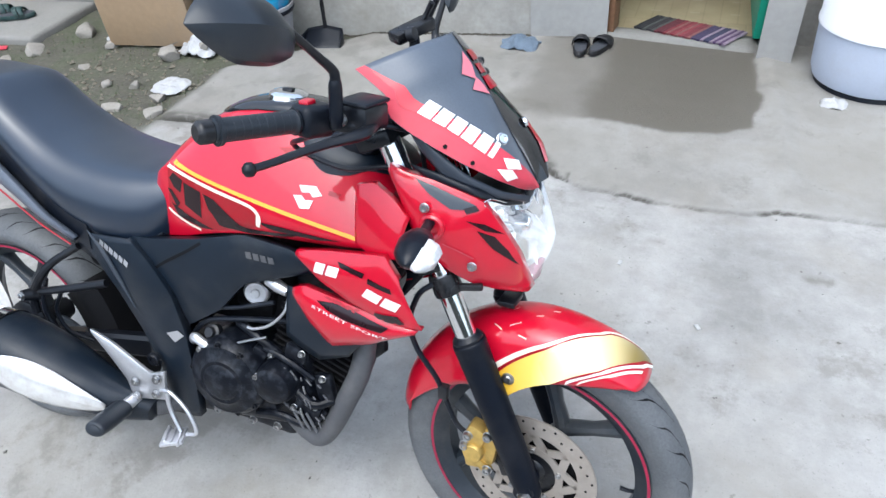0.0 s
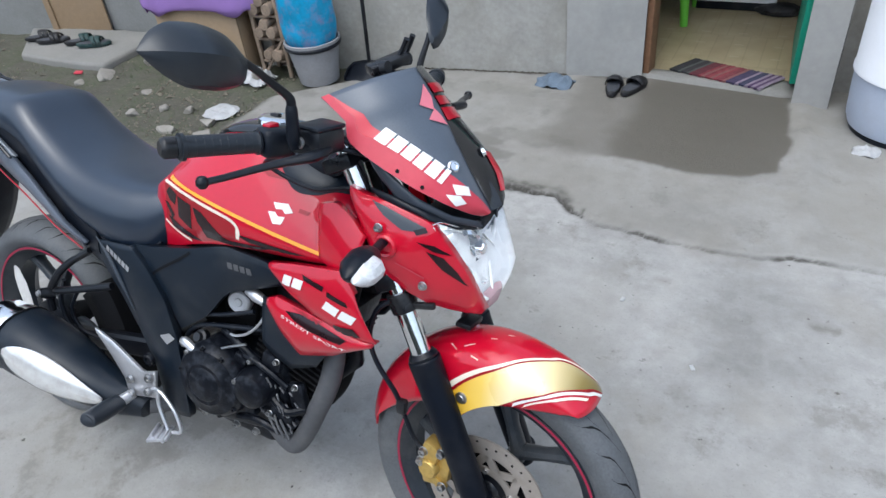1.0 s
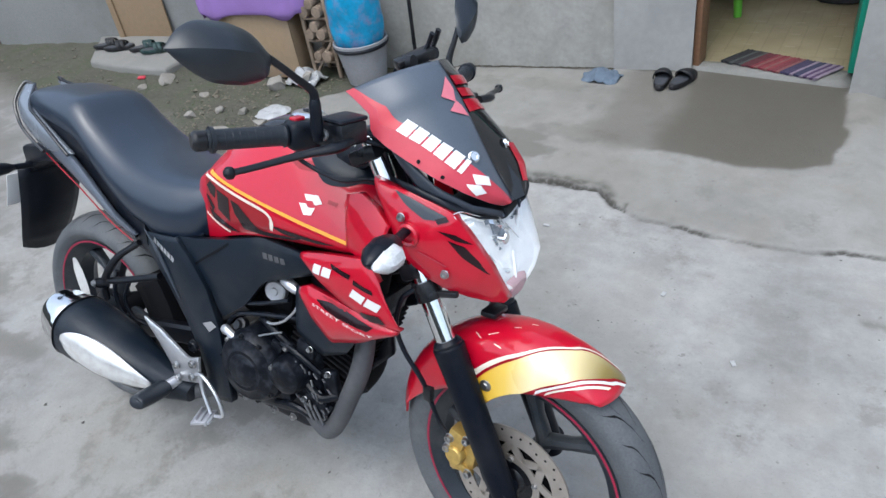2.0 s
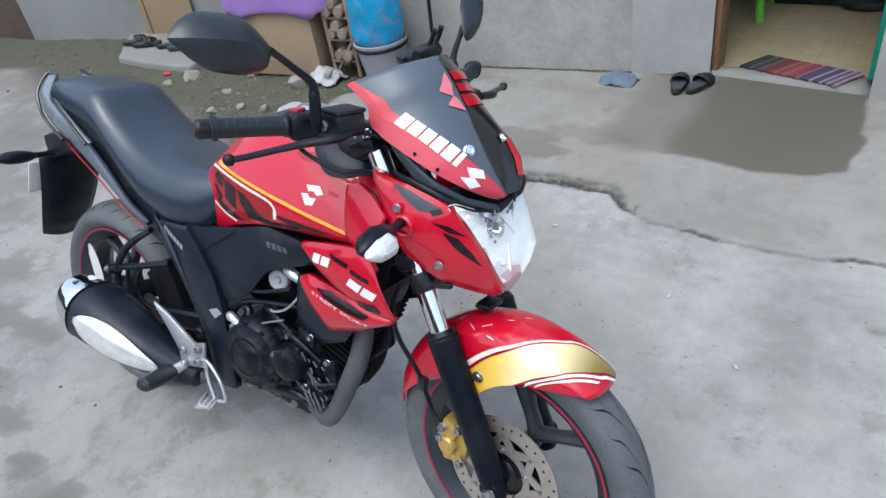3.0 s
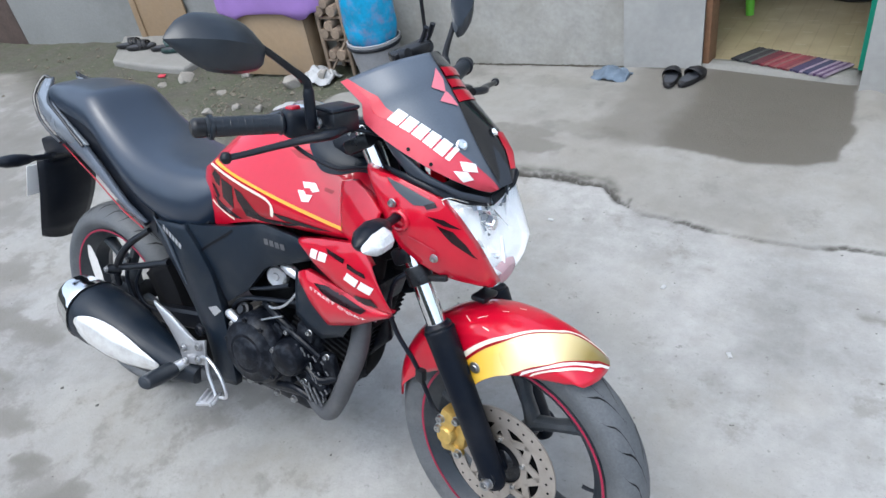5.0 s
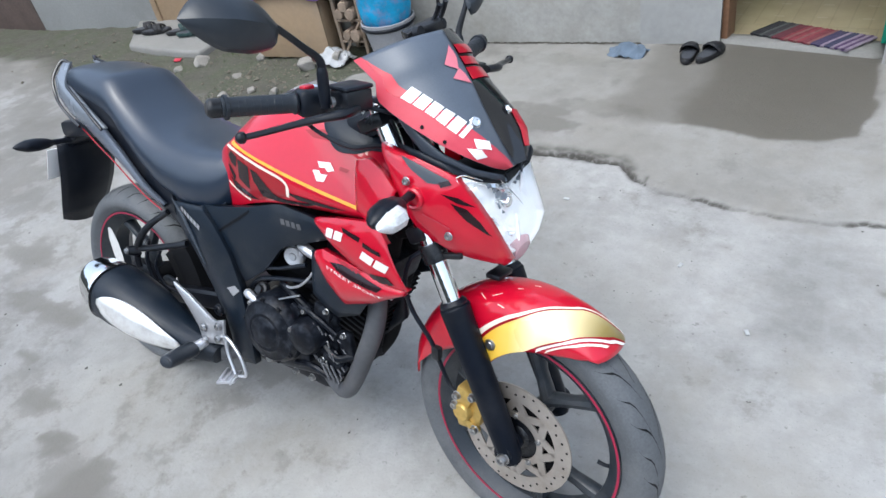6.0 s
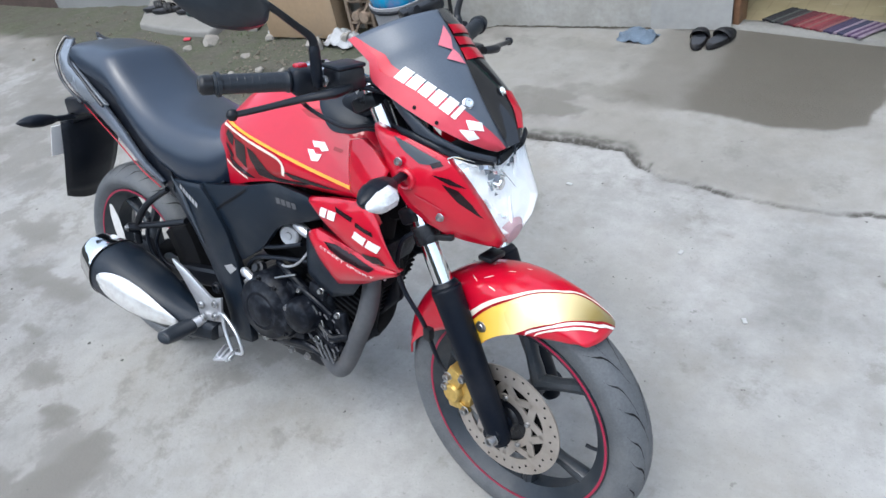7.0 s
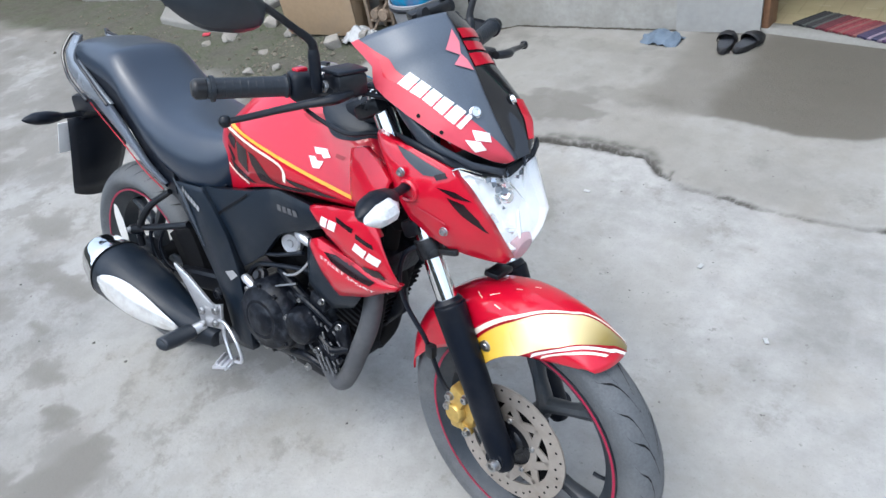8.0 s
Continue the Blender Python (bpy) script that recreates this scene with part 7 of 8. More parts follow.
dash = part("instrument_panel", bm, BLACK_MATT, motorcycle, "black digital instrument panel", turn=TURN)
part("dash_glass", block((0.004, 0.11, 0.055), Matrix.Translation((1.050, 0.0, 1.020)) @ Matrix.Rotation(radians(-35), 4, "Y"), 0.001), BLACK_GLOSS, dash, turn=TURN)
# ignition shroud and cables
part("steering_cover", block((0.12, 0.10, 0.05), Matrix.Translation((0.985, 0, 0.945)) @ Matrix.Rotation(radians(-12), 4, "Y"), 0.015), BLACK_MATT, motorcycle, turn=TURN)
CABLES = [
    [(1.03, -0.19, 0.99), (1.07, -0.15, 0.985), (1.12, -0.08, 0.95), (1.12, -0.02, 0.88), (1.07, 0.0, 0.78)],
    [(1.02, -0.20, 0.985), (0.95, -0.19, 0.955), (0.905, -0.155, 0.930), (0.93, -0.135, 0.905), (1.00, -0.135, 0.895), (1.06, -0.11, 0.90), (1.09, -0.06, 0.86)],
    [(1.06, -0.15, 1.00), (1.10, -0.11, 0.98), (1.115, -0.09, 0.93), (1.10, -0.05, 0.86)],
    [(1.03, 0.19, 0.99), (1.09, 0.12, 0.99), (1.13, 0.03, 0.95), (1.11, -0.03, 0.87)]]
for c in CABLES:
    part("control_cable", tube(c, 0.0045, 8, 6), BLACK_MATT, motorcycle, "black control cable", turn=TURN)
hose = part("brake_hose", tube([(1.150, -0.118, 0.705), (1.125, -0.128, 0.680), (1.108, -0.128, 0.620), (1.118, -0.120, 0.560), (1.155, -0.110, 0.495), (1.175, -0.105, 0.440), (1.195, -0.102, 0.395), (1.225, -0.100, 0.375)], 0.0052, 10, 6), BLACK_MATT, motorcycle, "black front brake hose", turn=TURN)
part("hose_clip", block((0.02, 0.018, 0.03), Matrix.Translation((1.168, -0.108, 0.47)), 0.004), BLACK_METAL, hose, turn=TURN)
# pale trim shard on the steering cover
bm = bmesh.new()
bm.faces.new([bm.verts.new(p) for p in ((1.005, -0.115, 0.968), (1.030, -0.128, 0.962), (1.030, -0.112, 0.980))])
part("pale_tag", bm, WHITE, motorcycle, "small white tag", turn=TURN, solid=0.001)
part("ignition_shroud", block((0.10, 0.16, 0.06), Matrix.Translation((0.965, 0, 0.915)) @ Matrix.Rotation(radians(-22), 4, "Y"), 0.02), BLACK_MATT, motorcycle)

# bar-mounted holder whose arms stand above the screen
holder = part("phone_holder", tube([(1.015, 0.085, 0.972), (1.010, 0.090, 1.02), (1.004, 0.095, 1.075)], [0.012, 0.010, 0.010], 12, 4), BLACK_MATT, motorcycle, "black bar-mounted phone holder", turn=TURN)
part("holder_plate", block((0.035, 0.085, 0.022), Matrix.Translation((1.002, 0.088, 1.088)) @ Matrix.Rotation(radians(18), 4, "X") @ Matrix.Rotation(radians(-25), 4, "Z"), 0.006), BLACK_METAL, holder, turn=TURN)
for dy, h in ((0.105, 1.135), (0.125, 1.140)):
    part("holder_arm", tube([(1.010, dy, 1.090), (1.022, dy + 0.004, 1.115), (1.034, dy + 0.002, h)], [0.0055, 0.005, 0.006], 8, 4), BLACK_METAL, holder, turn=TURN)
for dy in (0.055, 0.125):
    part("holder_knob", lathe([(0.0, 0.010), (0.012, 0.009), (0.013, -0.004), (0.0, -0.006)], (1.018, dy, 1.086 + 0.1 * (dy - 0.05)), (1, 0, 0.2), 16), BLACK_MATT, holder, turn=TURN)


# ---- things in the yard ----
def lumpy(centre, size, seed, mat_bm=None, sub=2, rough=0.25, flatten=0.0):
    """An irregular stone or heap."""
    bm = bmesh.new()
    bmesh.ops.create_icosphere(bm, subdivisions=sub, radius=1.0)
    for v in bm.verts:
        n = v.co.normalized()
        k = 1 + rough * noise.noise(n * 1.6 + Vector((seed * 3.1, seed * 1.7, 0))) + 0.4 * rough * noise.noise(n * 4.1 + Vector((seed, 0, seed)))
        v.co = Vector((n.x * size[0] * k, n.y * size[1] * k, max(n.z, -0.55) * size[2] * k))
    low = min(v.co.z for v in bm.verts)
    for v in bm.verts:
        v.co += Vector((centre[0], centre[1], centre[2] - low))
    return bm


# stones of the rubble strip
STONES = [(-1.57, 2.20, 0.10, 0.075, 0.05), (-1.28, 2.06, 0.085, 0.07, 0.045), (-1.40, 1.70, 0.04, 0.035, 0.02), (-1.25, 1.73, 0.04, 0.035, 0.022), (-1.19, 1.50, 0.08, 0.04, 0.02), (-0.93, 1.50, 0.07, 0.045, 0.025), (-2.05, 2.25, 0.10, 0.07, 0.045), (-1.75, 2.13, 0.06, 0.05, 0.03), (-1.00, 1.62, 0.06, 0.05, 0.022), (-1.55, 1.60, 0.05, 0.04, 0.022), (-1.7, 1.85, 0.045, 0.04, 0.02), (-2.3, 1.85, 0.05, 0.04, 0.02), (-1.08, 2.14, 0.05, 0.045, 0.03), (-2.18, 1.97, 0.09, 0.07, 0.035)]
def rubble(centre, size, seed):
    """An angular broken block: the hull of scattered points, its edges knocked off."""
    rng = random.Random(seed)
    bm = bmesh.new()
    for q in range(22):
        n = Vector((rng.uniform(-1, 1), rng.uniform(-1, 1), rng.uniform(-1, 1)))
        n /= max(abs(n.x), abs(n.y), abs(n.z)) ** 0.75 * n.length ** 0.25
        bm.verts.new((n.x * size[0], n.y * size[1], n.z * size[2]))
    hull = bmesh.ops.convex_hull(bm, input=bm.verts)
    bmesh.ops.delete(bm, geom=[g for g in hull["geom_interior"] if isinstance(g, bmesh.types.BMVert)], context="VERTS")
    bmesh.ops.dissolve_limit(bm, angle_limit=radians(14), verts=bm.verts, edges=bm.edges)
    bmesh.ops.bevel(bm, geom=list(bm.edges), offset=min(size) * 0.12, segments=1, affect="EDGES")
    bm.transform(Matrix.Rotation(rng.uniform(0, 6.28), 4, "Z"))
    low = min(v.co.z for v in bm.verts)
    bm.transform(Matrix.Translation((centre[0], centre[1], centre[2] - low)))
    return bm


for k, (x, y, a, b, c) in enumerate(STONES):
    ob = part("stone", rubble((x, y, ground_height(x, y) - 0.012), (a * 0.72, b * 0.76, c * 0.95), k + 1), STONE, angle=25)
    tagged(ob, "pale broken stone lying on the bare soil", "stone", "stones along the wall")
# small gravel as one body
random.seed(11)
gv, gf = [], []
for k in range(900):
    x = random.uniform(-4.2, -0.85) if k < 420 else random.uniform(-1.75, -0.88)
    y = random.uniform(1.35, 2.3)
    if soil_at(x, y) < 0.5 and random.random() > 0.12:
        continue
    r = random.uniform(0.003, 0.011) * (1.0 if random.random() < 0.80 else 2.0)
    z = ground_height(x, y)
    o = len(gv)
    for dx, dy, dz in ((1, 0, 0.2), (0, 1, 0.25), (-1, 0, 0.15), (0, -1, 0.3), (0.1, 0.1, 0.85), (0, 0, -0.4)):
        gv.append((x + dx * r * random.uniform(0.6, 1.3), y + dy * r * random.uniform(0.6, 1.3), z + dz * r))
    gf += [(o, o + 1, o + 4), (o + 1, o + 2, o + 4), (o + 2, o + 3, o + 4), (o + 3, o, o + 4), (o + 1, o, o + 5), (o + 2, o + 1, o + 5), (o + 3, o + 2, o + 5), (o, o + 3, o + 5)]
me = bpy.data.meshes.new("gravel")
me.from_pydata(gv, [], gf)
me.materials.append(GRAVEL)
tagged(new("gravel", me), "scattered pale gravel on bare soil", "gravel", kind="stuff")
# crumbs and dirt packed into the joint along the wall foot
WALL_DIRT = material("dark_packed_dirt", (0.055, 0.048, 0.036), 0.95, vary=0.5, scale=30, fine=120, bump=0.8)
random.seed(23)
gv, gf = [], []
for k in range(520):
    x = random.uniform(-0.55, 0.62)
    dense = fbm(x, 0.0, 7.0, 4, 33.0)
    if dense < -0.12 and random.random() < 0.85:
        continue
    y = 2.305 + (x + 1.95) * 0.1414 - abs(random.gauss(0, 0.006)) - 0.004 - 0.010 * max(0.0, dense)
    r = random.uniform(0.003, 0.009)
    z, o = ground_height(x, y), len(gv)
    for dx, dy, dz in ((1, 0, 0.2), (0, 1, 0.25), (-1, 0, 0.15), (0, -1, 0.3), (0.1, 0.1, 0.85), (0, 0, -0.4)):
        gv.append((x + dx * r * random.uniform(0.8, 2.2), y + dy * r * random.uniform(0.6, 1.1), z + dz * r))
    gf += [(o, o + 1, o + 4), (o + 1, o + 2, o + 4), (o + 2, o + 3, o + 4), (o + 3, o, o + 4), (o + 1, o, o + 5), (o + 2, o + 1, o + 5), (o + 3, o + 2, o + 5), (o, o + 3, o + 5)]
me = bpy.data.meshes.new("wall_dirt")
me.from_pydata(gv, [], gf)
me.materials.append(WALL_DIRT)
tagged(new("wall_dirt", me), "dark dirt packed into the joint along the wall foot", "dirt", kind="stuff")
# fine grit on the concrete
GRIT = material("dark_grit", (0.10, 0.095, 0.085), 0.9, vary=0.5, scale=40, bump=0.0)
gv, gf = [], []
for k in range(420):
    x, y = random.uniform(-1.6, 2.6), random.uniform(-0.9, 2.2)
    if soil_at(x, y) > 0.3 or fbm(x, y, 1.3, 3, 71.0) < -0.05:
        continue
    r = random.uniform(0.0012, 0.0045) * (1.0 if random.random() < 0.9 else 1.8)
    z, o = ground_height(x, y), len(gv)
    for dx, dy, dz in ((1, 0, 0.2), (0, 1, 0.25), (-1, 0, 0.15), (0, -1, 0.3), (0.1, 0.1, 0.8), (0, 0, -0.4)):
        gv.append((x + dx * r * random.uniform(0.6, 1.6), y + dy * r * random.uniform(0.6, 1.3), z + dz * r))
    gf += [(o, o + 1, o + 4), (o + 1, o + 2, o + 4), (o + 2, o + 3, o + 4), (o + 3, o, o + 4), (o + 1, o, o + 5), (o + 2, o + 1, o + 5), (o + 3, o + 2, o + 5), (o, o + 3, o + 5)]
me = bpy.data.meshes.new("grit")
me.from_pydata(gv, [], gf)
me.materials.append(GRIT)
tagged(new("grit", me), "fine dark grit scattered on the concrete", "grit", kind="stuff")
# thin grass
gv, gf = [], []
for k in range(2600):
    x, y = random.uniform(-3.0, -0.9), random.uniform(1.45, 2.2)
    if soil_at(x, y) < 0.6 or fbm(x, y, 3.0, 3, 21.0) < 0.02:
        continue
    z = ground_height(x, y)
    h, a = random.uniform(0.008, 0.028), random.uniform(0, 6.28)
    w = 0.0016
    dx, dy = math.cos(a), math.sin(a)
    o = len(gv)
    gv += [(x - dy * w, y + dx * w, z), (x + dy * w, y - dx * w, z), (x + dx * h * 0.5, y + dy * h * 0.5, z + h)]
    gf.append((o, o + 1, o + 2))
me = bpy.data.meshes.new("grass")
me.from_pydata(gv, [], gf)
me.materials.append(GRASS)
tagged(new("grass", me), "thin dull green grass on the soil", "grass", kind="stuff")

# low cement ledge with sandals
bm = sheet([(-3.55, 2.46, 0.040), (-3.2, 2.52, 0.042), (-2.75, 2.58, 0.042), (-2.3, 2.62, 0.040)], [(-3.12, 2.04, 0.034), (-2.9, 2.02, 0.038), (-2.6, 2.01, 0.038), (-2.28, 2.04, 0.032)], 26, 10)
for v in bm.verts:
    v.co.z += 0.012 * fbm(v.co.x, v.co.y, 6.0, 3)
ledge = part("ledge", bm, CEMENT, None, solid=0.12, bevel=0.02)
tagged(ledge, "low rough cement ledge along the wall", "ledge", kind="structure")


def sandal(at, yaw, length, label, group, sole_mat, strap_mat, slim=1.0, broad=False):
    s = thing("sandal", label, "sandal", group, at, (0, 0, yaw))
    out = []
    for k in range(28):
        a = 2 * math.pi * k / 28
        x = math.copysign(abs(math.cos(a)) ** 0.8, math.cos(a)) * length / 2
        w = 0.40 * length * slim * (0.45 + 0.07 * math.cos(a) + 0.03 * math.cos(2 * a))
        out.append((x, math.sin(a) * w))
    rings = [[Vector((x * q, y * q, z + 0.006 * max(0, -x / length))) for x, y in out] for q, z in ((0.94, 0.0), (1.0, 0.006), (1.0, 0.020), (0.96, 0.025))]
    part("sole", loft(rings), sole_mat, s)
    part("insole", loft([[Vector((x * 0.88, y * 0.86, 0.0255)) for x, y in out], [Vector((x * 0.86, y * 0.84, 0.0275)) for x, y in out]]), INSOLE, s, "worn grey insole")
    for x0, reach in ((0.24, 0.21),) if broad else ((0.10, 0.05), (0.24, 0.05)):
        w = 0.185 * length * slim
        rows = []
        for k in range(11):
            a = math.pi * k / 10
            rows.append([Vector((length * (x0 + dx) - (0.02 if dx < 0 else 0.012) * math.sin(a), math.cos(a) * (w + 0.006) * (1 - 2.2 * max(0.0, x0 + dx - 0.22)), 0.016 + (0.05 - 0.11 * max(0.0, x0 + dx - 0.22)) * math.sin(a) ** 0.8)) for dx in (-reach, -reach / 3, reach / 3, reach)])
        part("strap", loft(rows, closed=False, caps=False), strap_mat, s, solid=0.004)
    return s


sandal((0.905, 2.540, 0.016), 98, 0.215, "worn black rubber slipper beside the doorway", "slippers at the door", SLIPPER_BLACK, SLIPPER_BLACK, broad=True)
sandal((1.000, 2.560, 0.016), 74, 0.215, "worn black rubber slipper beside the doorway", "slippers at the door", SLIPPER_BLACK, SLIPPER_BLACK, broad=True)
sandal((-3.17, 2.27, 0.046), 35, 0.24, "dark sandal on the cement ledge", "sandals on the ledge", SLIPPER_BLACK, SLIPPER_BLACK)
sandal((-3.02, 2.25, 0.046), 30, 0.24, "dark sandal on the cement ledge", "sandals on the ledge", SLIPPER_BLACK, SLIPPER_BLACK)
sandal((-2.76, 2.29, 0.046), 40, 0.24, "dark teal sandal on the cement ledge", "sandals on the ledge", SLIPPER_BLACK, SLIPPER_TEAL)
sandal((-2.62, 2.27, 0.046), 30, 0.24, "dark teal sandal on the cement ledge", "sandals on the ledge", SLIPPER_TEAL, SLIPPER_TEAL)


def rag(name, at, size, seed, mat, label, category, height=0.05, n=26):
    """A crumpled cloth or bag."""
    rows = []
    for j in range(n + 1):
        row = []
        for i in range(n + 1):
            u, v = 2 * i / n - 1, 2 * j / n - 1
            r = math.hypot(u, v)
            edge = 1 + 0.18 * noise.noise((u * 1.4 + seed, v * 1.4, seed))
            x, y = u * size[0] * edge * (1 - 0.18 * v * v), v * size[1] * edge * (1 - 0.18 * u * u)
            z = height * max(0, 1 - (r * 0.85) ** 2) * (0.75 + 0.8 * noise.noise((u * 2.4, v * 2.4, seed * 2))) + 0.35 * height * abs(noise.noise((u * 5, v * 5, seed)))
            row.append(Vector((at[0] + x, at[1] + y, at[2] + max(0.003, z))))
        rows.append(row)
    ob = part(name, loft(rows, closed=False, caps=False), mat, None, solid=0.003, angle=80)
    return tagged(ob, label, category)


rag("rag", (0.60, 2.535, 0.012), (0.105, 0.070), 4.1, RAG, "crumpled faded blue-grey rag on the concrete", "rag", 0.055)
rag("plastic_bag", (-1.13, 2.17, 0.0), (0.13, 0.09), 4.1, PAPER, "crumpled white plastic bag beside the stones", "plastic bag", 0.08)
rag("plastic_sheet", (-1.03, 1.76, 0.0), (0.10, 0.09), 6.7, PAPER, "flat grey plastic scrap on the soil", "plastic scrap", 0.02)
rag("cloth_bundle", (-1.72, 2.24, 0.0), (0.12, 0.08), 8.2, PAPER, "pale cloth bundle by the wooden box", "cloth", 0.10)
ob = part("red_wrapper", block((0.05, 0.035, 0.008), pose(-2.43, 1.955, ground_height(-2.43, 1.955) + 0.008, 8, 5, 30), 0.002), RED_TINT)
tagged(ob, "small red wrapper on the soil", "wrapper")
for k, (x, y) in enumerate(((0.852, 1.25), (0.62, 1.20), (1.36, 1.02), (1.62, 0.80))):
    ob = part("paper_scrap", block((0.022, 0.012, 0.003), pose(x, y, ground_height(x, y) + 0.004, 4, 3, 40 * k), 0.001), PAPER)
    tagged(ob, "tiny white scrap on the concrete", "litter", "scraps on the concrete")

# doormat of coloured strips
mat_th = thing("doormat", "woven rag doormat striped black, red, blue and purple", "doormat", at=(1.395, 2.803, 0.036), rot=(0, 0, -17))
MAT_COLOURS = [(0.02, 0.02, 0.022), (0.03, 0.028, 0.03), (0.10, 0.022, 0.03), (0.17, 0.03, 0.04), (0.21, 0.04, 0.05), (0.16, 0.035, 0.045), (0.05, 0.04, 0.085), (0.04, 0.04, 0.08), (0.075, 0.04, 0.10), (0.085, 0.05, 0.105), (0.24, 0.19, 0.24), (0.20, 0.085, 0.075), (0.065, 0.07, 0.065)]
MAT_MATS = [material("woven_strip_%d" % k, c, 0.95, vary=0.35, scale=60, fine=400, bump=0.8) for k, c in enumerate(MAT_COLOURS)]
for k in range(30):
    t = k / 30
    x = -0.235 + 0.47 * (k + 0.5) / 30
    ci = min(9, int(t * 10))
    bm = tube([(x + 0.022, 0.094 + 0.003 * math.sin(k * 2.1), 0.006), (x + 0.01, 0.035, 0.0075), (x - 0.01, -0.035, 0.0065), (x - 0.022, -0.090 + 0.004 * math.sin(k * 1.7), 0.006)], 0.0092, 8, 4, flat=0.6)
    part("mat_strip", bm, MAT_MATS[10 if k in (22, 25, 27, 29) else 11 if k in (11, 14, 18) else 12 if k in (3, 6) else ci if k % 3 else max(0, ci - 1)], mat_th)

# round plastic tank beside the pillar
tank_th = thing("plastic_tank", "round white plastic tank with pale blue lower half", "plastic tank", at=(2.175, 2.47, 0.0))
part("lower_body", lathe([(0.0, 0.028), (0.205, 0.028), (0.232, 0.042), (0.244, 0.075), (0.250, 0.17), (0.254, 0.268)], (0, 0, 0), (0, 0, 1), 56), BLUE_WHITE, tank_th, "pale blue lower body")
part("upper_body", lathe([(0.2545, 0.268), (0.262, 0.272), (0.262, 0.285), (0.258, 0.292), (0.258, 0.66), (0.245, 0.69), (0.0, 0.70)], (0, 0, 0), (0, 0, 1), 56), WHITE_PLASTIC, tank_th, "white upper body")
part("base_ring", lathe([(0.0, 0.0), (0.215, 0.0), (0.222, 0.012), (0.215, 0.032), (0.0, 0.032)], (0, 0, 0), (0, 0, 1), 48), BLACK_MATT, tank_th, "dark base ring")
rag("white_rag", (2.03, 2.215, 0.012), (0.055, 0.045), 3.4, PAPER, "white rag under the edge of the plastic tank", "rag", 0.03, 16)

# bucket with blue bag
bucket = thing("bucket", "grey plastic bucket against the house wall", "bucket", at=(-0.725, 2.270, 0.004))
part("pail", lathe([(0.0, 0.004), (0.10, 0.0), (0.112, 0.004), (0.148, 0.225), (0.156, 0.228), (0.158, 0.245), (0.150, 0.248), (0.142, 0.235), (0.106, 0.012), (0.0, 0.012)], (0, 0, 0), (0, 0, 1), 44), GREY_PLASTIC, bucket)
part("rim_band", lathe([(0.150, 0.205), (0.158, 0.21), (0.161, 0.222), (0.156, 0.23)], (0, 0, 0), (0, 0, 1), 44), BLACK_MATT, bucket, "dark rim band")
rings = []
for k in range(19):
    t = k / 18
    z = 0.235 + 0.40 * t
    r = lerp_table([(0, 0.138), (0.15, 0.150), (0.5, 0.155), (0.8, 0.135), (0.93, 0.09), (1.0, 0.04)], t)[0]
    rings.append([Vector((-0.725 + math.cos(a) * r * (1 + 0.10 * noise.noise((math.cos(a) * 2, math.sin(a) * 2, z * 7))), 2.270 + math.sin(a) * r * 0.9 * (1 + 0.10 * noise.noise((math.cos(a) * 3, math.sin(a) * 2, z * 9))), z)) for a in (2 * math.pi * q / 40 for q in range(40))])
tagged(part("blue_bag", loft(rings), BLUE_PLASTIC, None, angle=70), "bright blue printed plastic sack standing in the bucket", "sack")

# plywood box with lilac cloth
YAW = 8.0
box = thing("wooden_box", "tan plywood box against the house wall", "box", at=(-1.47, 2.262, 0.0), rot=(0, 0, YAW))
part("front_panel", block((0.56, 0.016, 0.40), pose(0, -0.10, 0.205), 0.003), WOOD_TAN, box)
part("back_panel", block((0.56, 0.016, 0.40), pose(0, 0.06, 0.205), 0.003), WOOD_TAN, box)
for s in (-1, 1):
    part("side_panel", block((0.018, 0.142, 0.40), pose(s * 0.270, -0.02, 0.205), 0.003), WOOD_TAN, box)
part("top_panel", block((0.58, 0.19, 0.016), pose(0, -0.02, 0.414), 0.003), WOOD_TAN, box)
rings = []
for k in range(15):
    t = k / 14
    z = 0.385 + 0.27 * t
    wx = lerp_table([(0, 0.385), (0.12, 0.40), (0.5, 0.395), (0.85, 0.36), (1.0, 0.30)], t)[0]
    wy = lerp_table([(0, 0.118), (0.12, 0.126), (0.6, 0.122), (1.0, 0.07)], t)[0]
    rings.append([Vector((0.03 + wx * math.copysign(abs(math.cos(a)) ** 0.45, math.cos(a)), -0.022 + wy * math.copysign(abs(math.sin(a)) ** 0.45, math.sin(a)) * (1 + 0.06 * math.sin(a * 11 + z * 9)), z + (0.020 * math.sin(a * 7) if k == 0 else 0.012 * noise.noise((a, z * 8, 2))))) for a in (2 * math.pi * q / 64 for q in range(64))])
bm = loft(rings, caps=False)
bmesh.ops.contextual_create(bm, geom=[e for e in bm.edges if e.is_boundary and e.verts[0].co.z > 0.6])
bm.transform(pose(-1.47, 2.262, 0.0, 0, 0, YAW))
tagged(part("lilac_cloth", bm, PURPLE, None, solid=0.003, angle=80), "lilac cloth draped over the plywood box", "cloth")

# open rack with firewood
rack = thing("firewood_rack", "small grey wooden rack beside the box", "rack", at=(-1.02, 2.33, 0.0), rot=(0, 0, YAW))
for x, y in ((-0.085, -0.08), (0.085, -0.08), (-0.085, 0.07), (0.085, 0.07)):
    part("post", block((0.022, 0.022, 0.52), pose(x, y, 0.26), 0.003), WOOD_GREY, rack)
for z in (0.10, 0.23, 0.36, 0.50):
    part("shelf", block((0.19, 0.17, 0.014), pose(0, -0.005, z), 0.002), WOOD_GREY, rack)
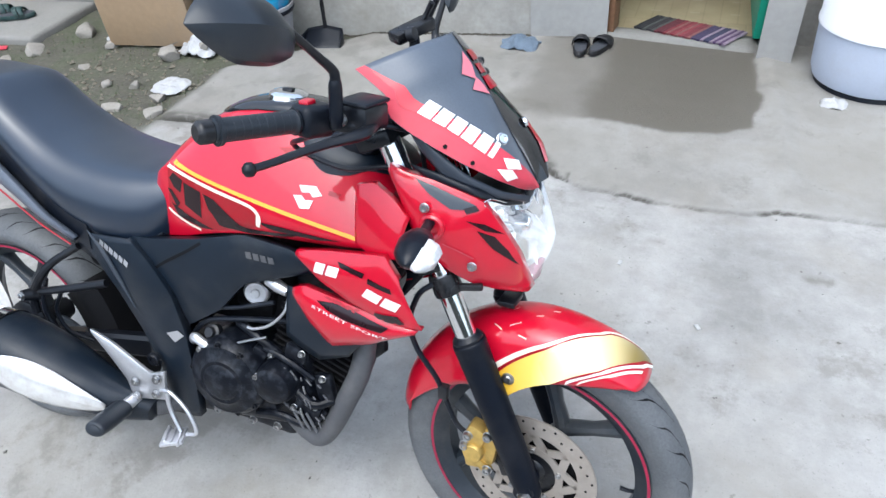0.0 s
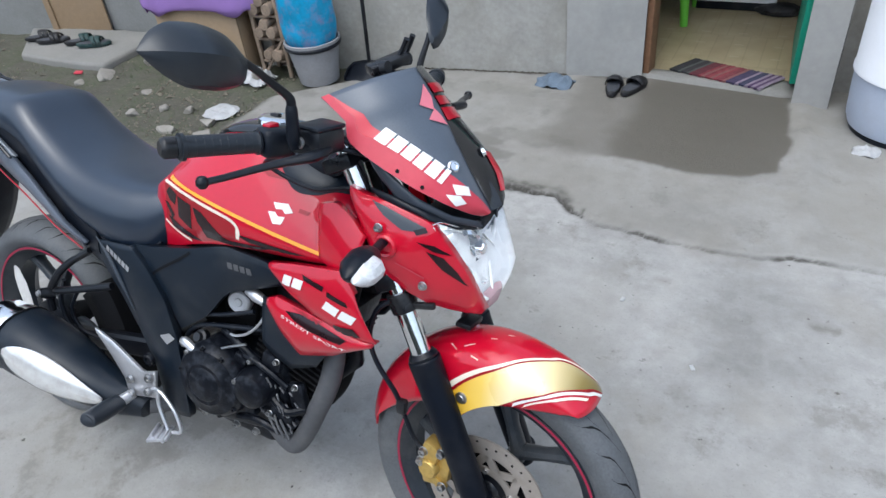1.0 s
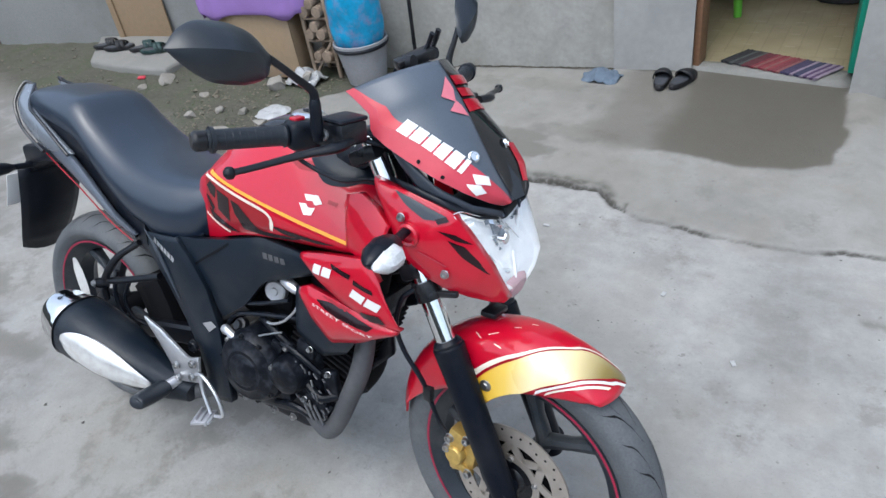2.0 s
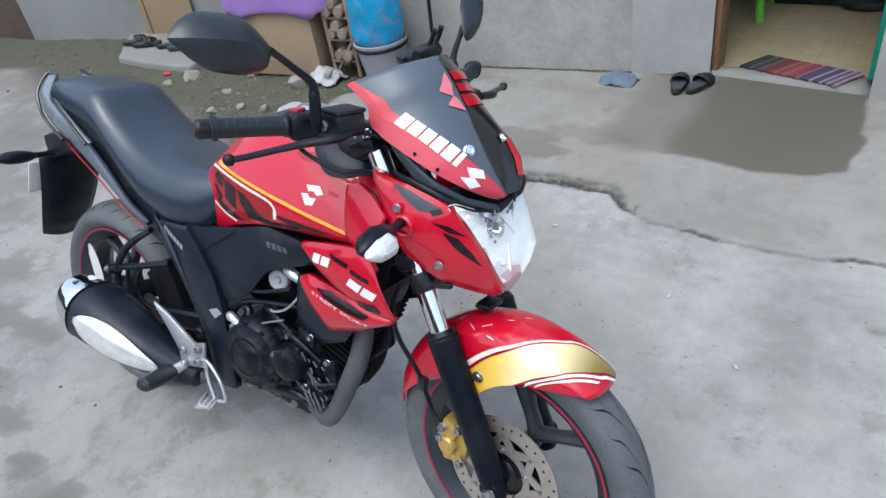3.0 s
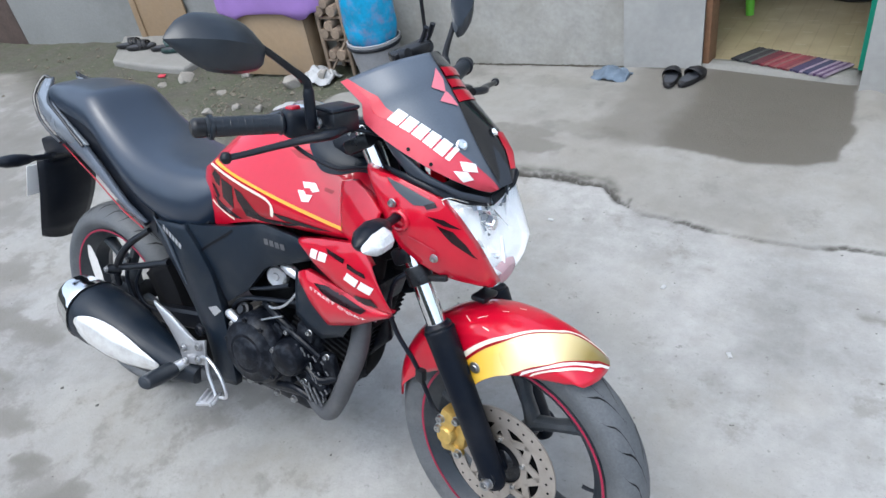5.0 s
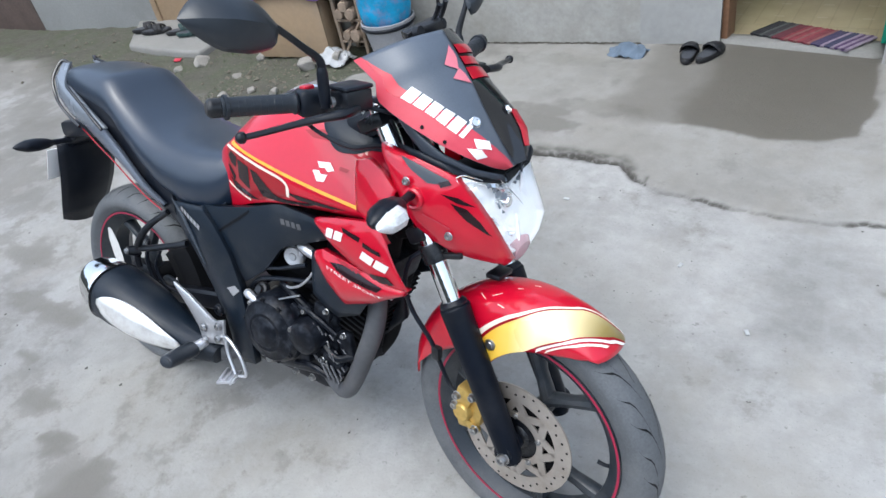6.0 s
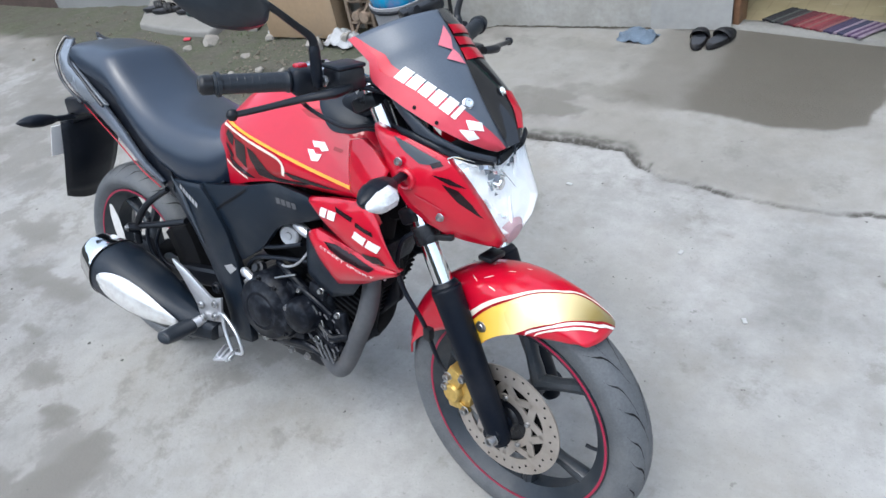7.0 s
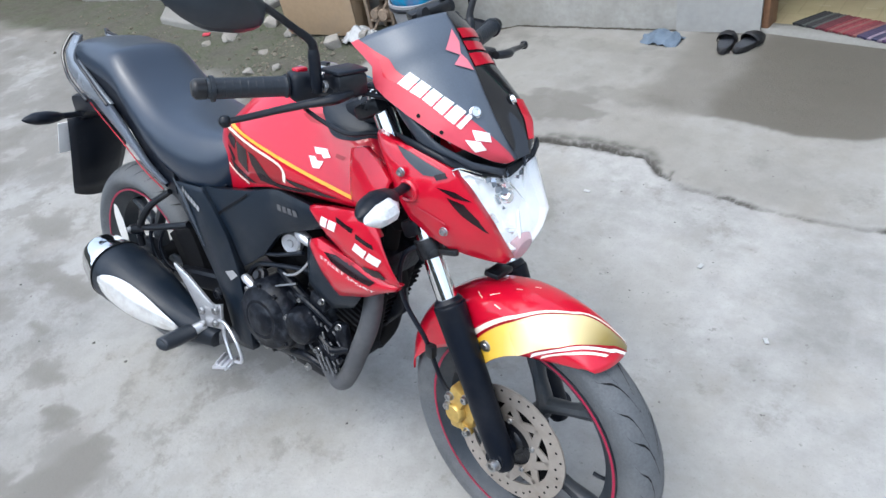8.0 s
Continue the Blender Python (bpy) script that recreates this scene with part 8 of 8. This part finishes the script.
part("brace", block((0.014, 0.014, 0.26), pose(0.0, -0.092, 0.12, 0, 38, 0), 0.002), WOOD_GREY, rack)
part("backing", block((0.20, 0.012, 0.50), pose(0, 0.09, 0.25), 0.002), WOOD_DARK, rack)
random.seed(3)
for k, (x, z) in enumerate(((-0.04, 0.275), (0.035, 0.272), (0.0, 0.318), (-0.045, 0.405), (0.04, 0.402), (0.0, 0.45), (-0.02, 0.145), (0.04, 0.142))):
    r = random.uniform(0.028, 0.036)
    bm = lathe([(0.0, 0.10), (r * 0.9, 0.10), (r, 0.094), (r * 1.02, 0.0), (r, -0.094), (r * 0.9, -0.10), (0.0, -0.10)], (0, 0, 0), (0, 1, 0), 14)
    for v in bm.verts:
        v.co.x *= 1 + 0.16 * noise.noise((v.co.x * 30, k, 0))
        v.co.z *= 1 + 0.16 * noise.noise((v.co.z * 30, k, 5))
    bm.transform(pose(-1.02, 2.315, 0, 0, 0, YAW) @ pose(x, 0, z))
    tagged(part("firewood_log", bm, WOOD_GREY), "split firewood log lying in the rack", "log", "firewood in the rack")

# plywood door leaf on the left wall
panel = thing("plywood_panel", "tan plywood sheet leaning on the grey wall", "panel", at=(-3.06, 2.53, 0.0), rot=(-2, 0, 12))
part("sheet", block((0.52, 0.014, 1.15), pose(0, 0, 0.575), 0.002), WOOD_TAN, panel)
part("batten", block((0.05, 0.012, 1.15), pose(-0.22, -0.013, 0.575), 0.002), WOOD_TAN, panel)

# dustpan with long handle
pan = thing("dustpan", "dark long-handled dustpan leaning on the wall", "dustpan", at=(-0.46, 2.36, 0.006), rot=(0, 0, 8))
part("tray", sheet([(-0.10, 0.055, 0.07), (0, 0.065, 0.085), (0.10, 0.055, 0.07)], [(-0.115, -0.06, 0.004), (0, -0.075, 0.002), (0.115, -0.06, 0.004)], 12, 6, 0.0, lip=0.0), BLACK_MATT, pan, solid=0.006)
for s in (-1, 1):
    part("tray_side", sheet([(s * 0.10, 0.055, 0.07), (s * 0.118, 0.0, 0.055), (s * 0.116, -0.06, 0.03)], [(s * 0.10, 0.055, 0.02), (s * 0.118, 0.0, 0.01), (s * 0.116, -0.06, 0.003)], 8, 3), BLACK_MATT, pan, solid=0.004)
part("handle", tube([(0.0, 0.055, 0.06), (0.012, 0.062, 0.40), (0.026, 0.072, 0.80)], 0.011, 12, 4), BLACK_METAL, pan)

# things in the room
chair = thing("plastic_chair", "lime green plastic chair inside the room", "chair", at=(0.876, 3.63, 0.03))
for x, y in ((-0.17, -0.16), (0.17, -0.16), (-0.17, 0.17), (0.17, 0.17)):
    part("leg", tube([(x * 1.1, y * 1.1, 0.0), (x, y, 0.22), (x * 0.92, y * 0.92, 0.41)], [0.022, 0.029, 0.040], 12, 4), GREEN_CHAIR, chair)
part("chair_seat", block((0.40, 0.40, 0.03), pose(0, 0, 0.425), 0.012), GREEN_CHAIR, chair)
for sy in (-1, 1):
    part("apron", block((0.34, 0.014, 0.07), pose(0, sy * 0.165, 0.385), 0.005), GREEN_CHAIR, chair)
part("chair_back", sheet([(-0.19, 0.22, 0.80), (0, 0.25, 0.83), (0.19, 0.22, 0.80)], [(-0.18, 0.18, 0.44), (0, 0.20, 0.44), (0.18, 0.18, 0.44)], 12, 6), GREEN_CHAIR, chair, solid=0.012)
cab = thing("white_cabinet", "low white cabinet with dark foot inside the room", "cabinet", at=(1.29, 3.97, 0.03))
part("body", block((0.46, 0.40, 0.62), pose(0, 0, 0.36), 0.006), WHITE_PLASTIC, cab)
part("plinth", block((0.44, 0.38, 0.05), pose(0, 0, 0.025), 0.003), BLACK_MATT, cab)
part("cabinet_door", block((0.22, 0.012, 0.54), pose(-0.11, -0.206, 0.36), 0.003), WHITE_PLASTIC, cab)
part("cabinet_door", block((0.22, 0.012, 0.54), pose(0.115, -0.206, 0.36), 0.003), WHITE_PLASTIC, cab)
bag = part("black_bag", lumpy((1.55, 3.76, 0.03), (0.13, 0.07, 0.035), 9, sub=3), SLIPPER_BLACK)
tagged(bag, "dark bag lying on the linoleum floor", "bag")
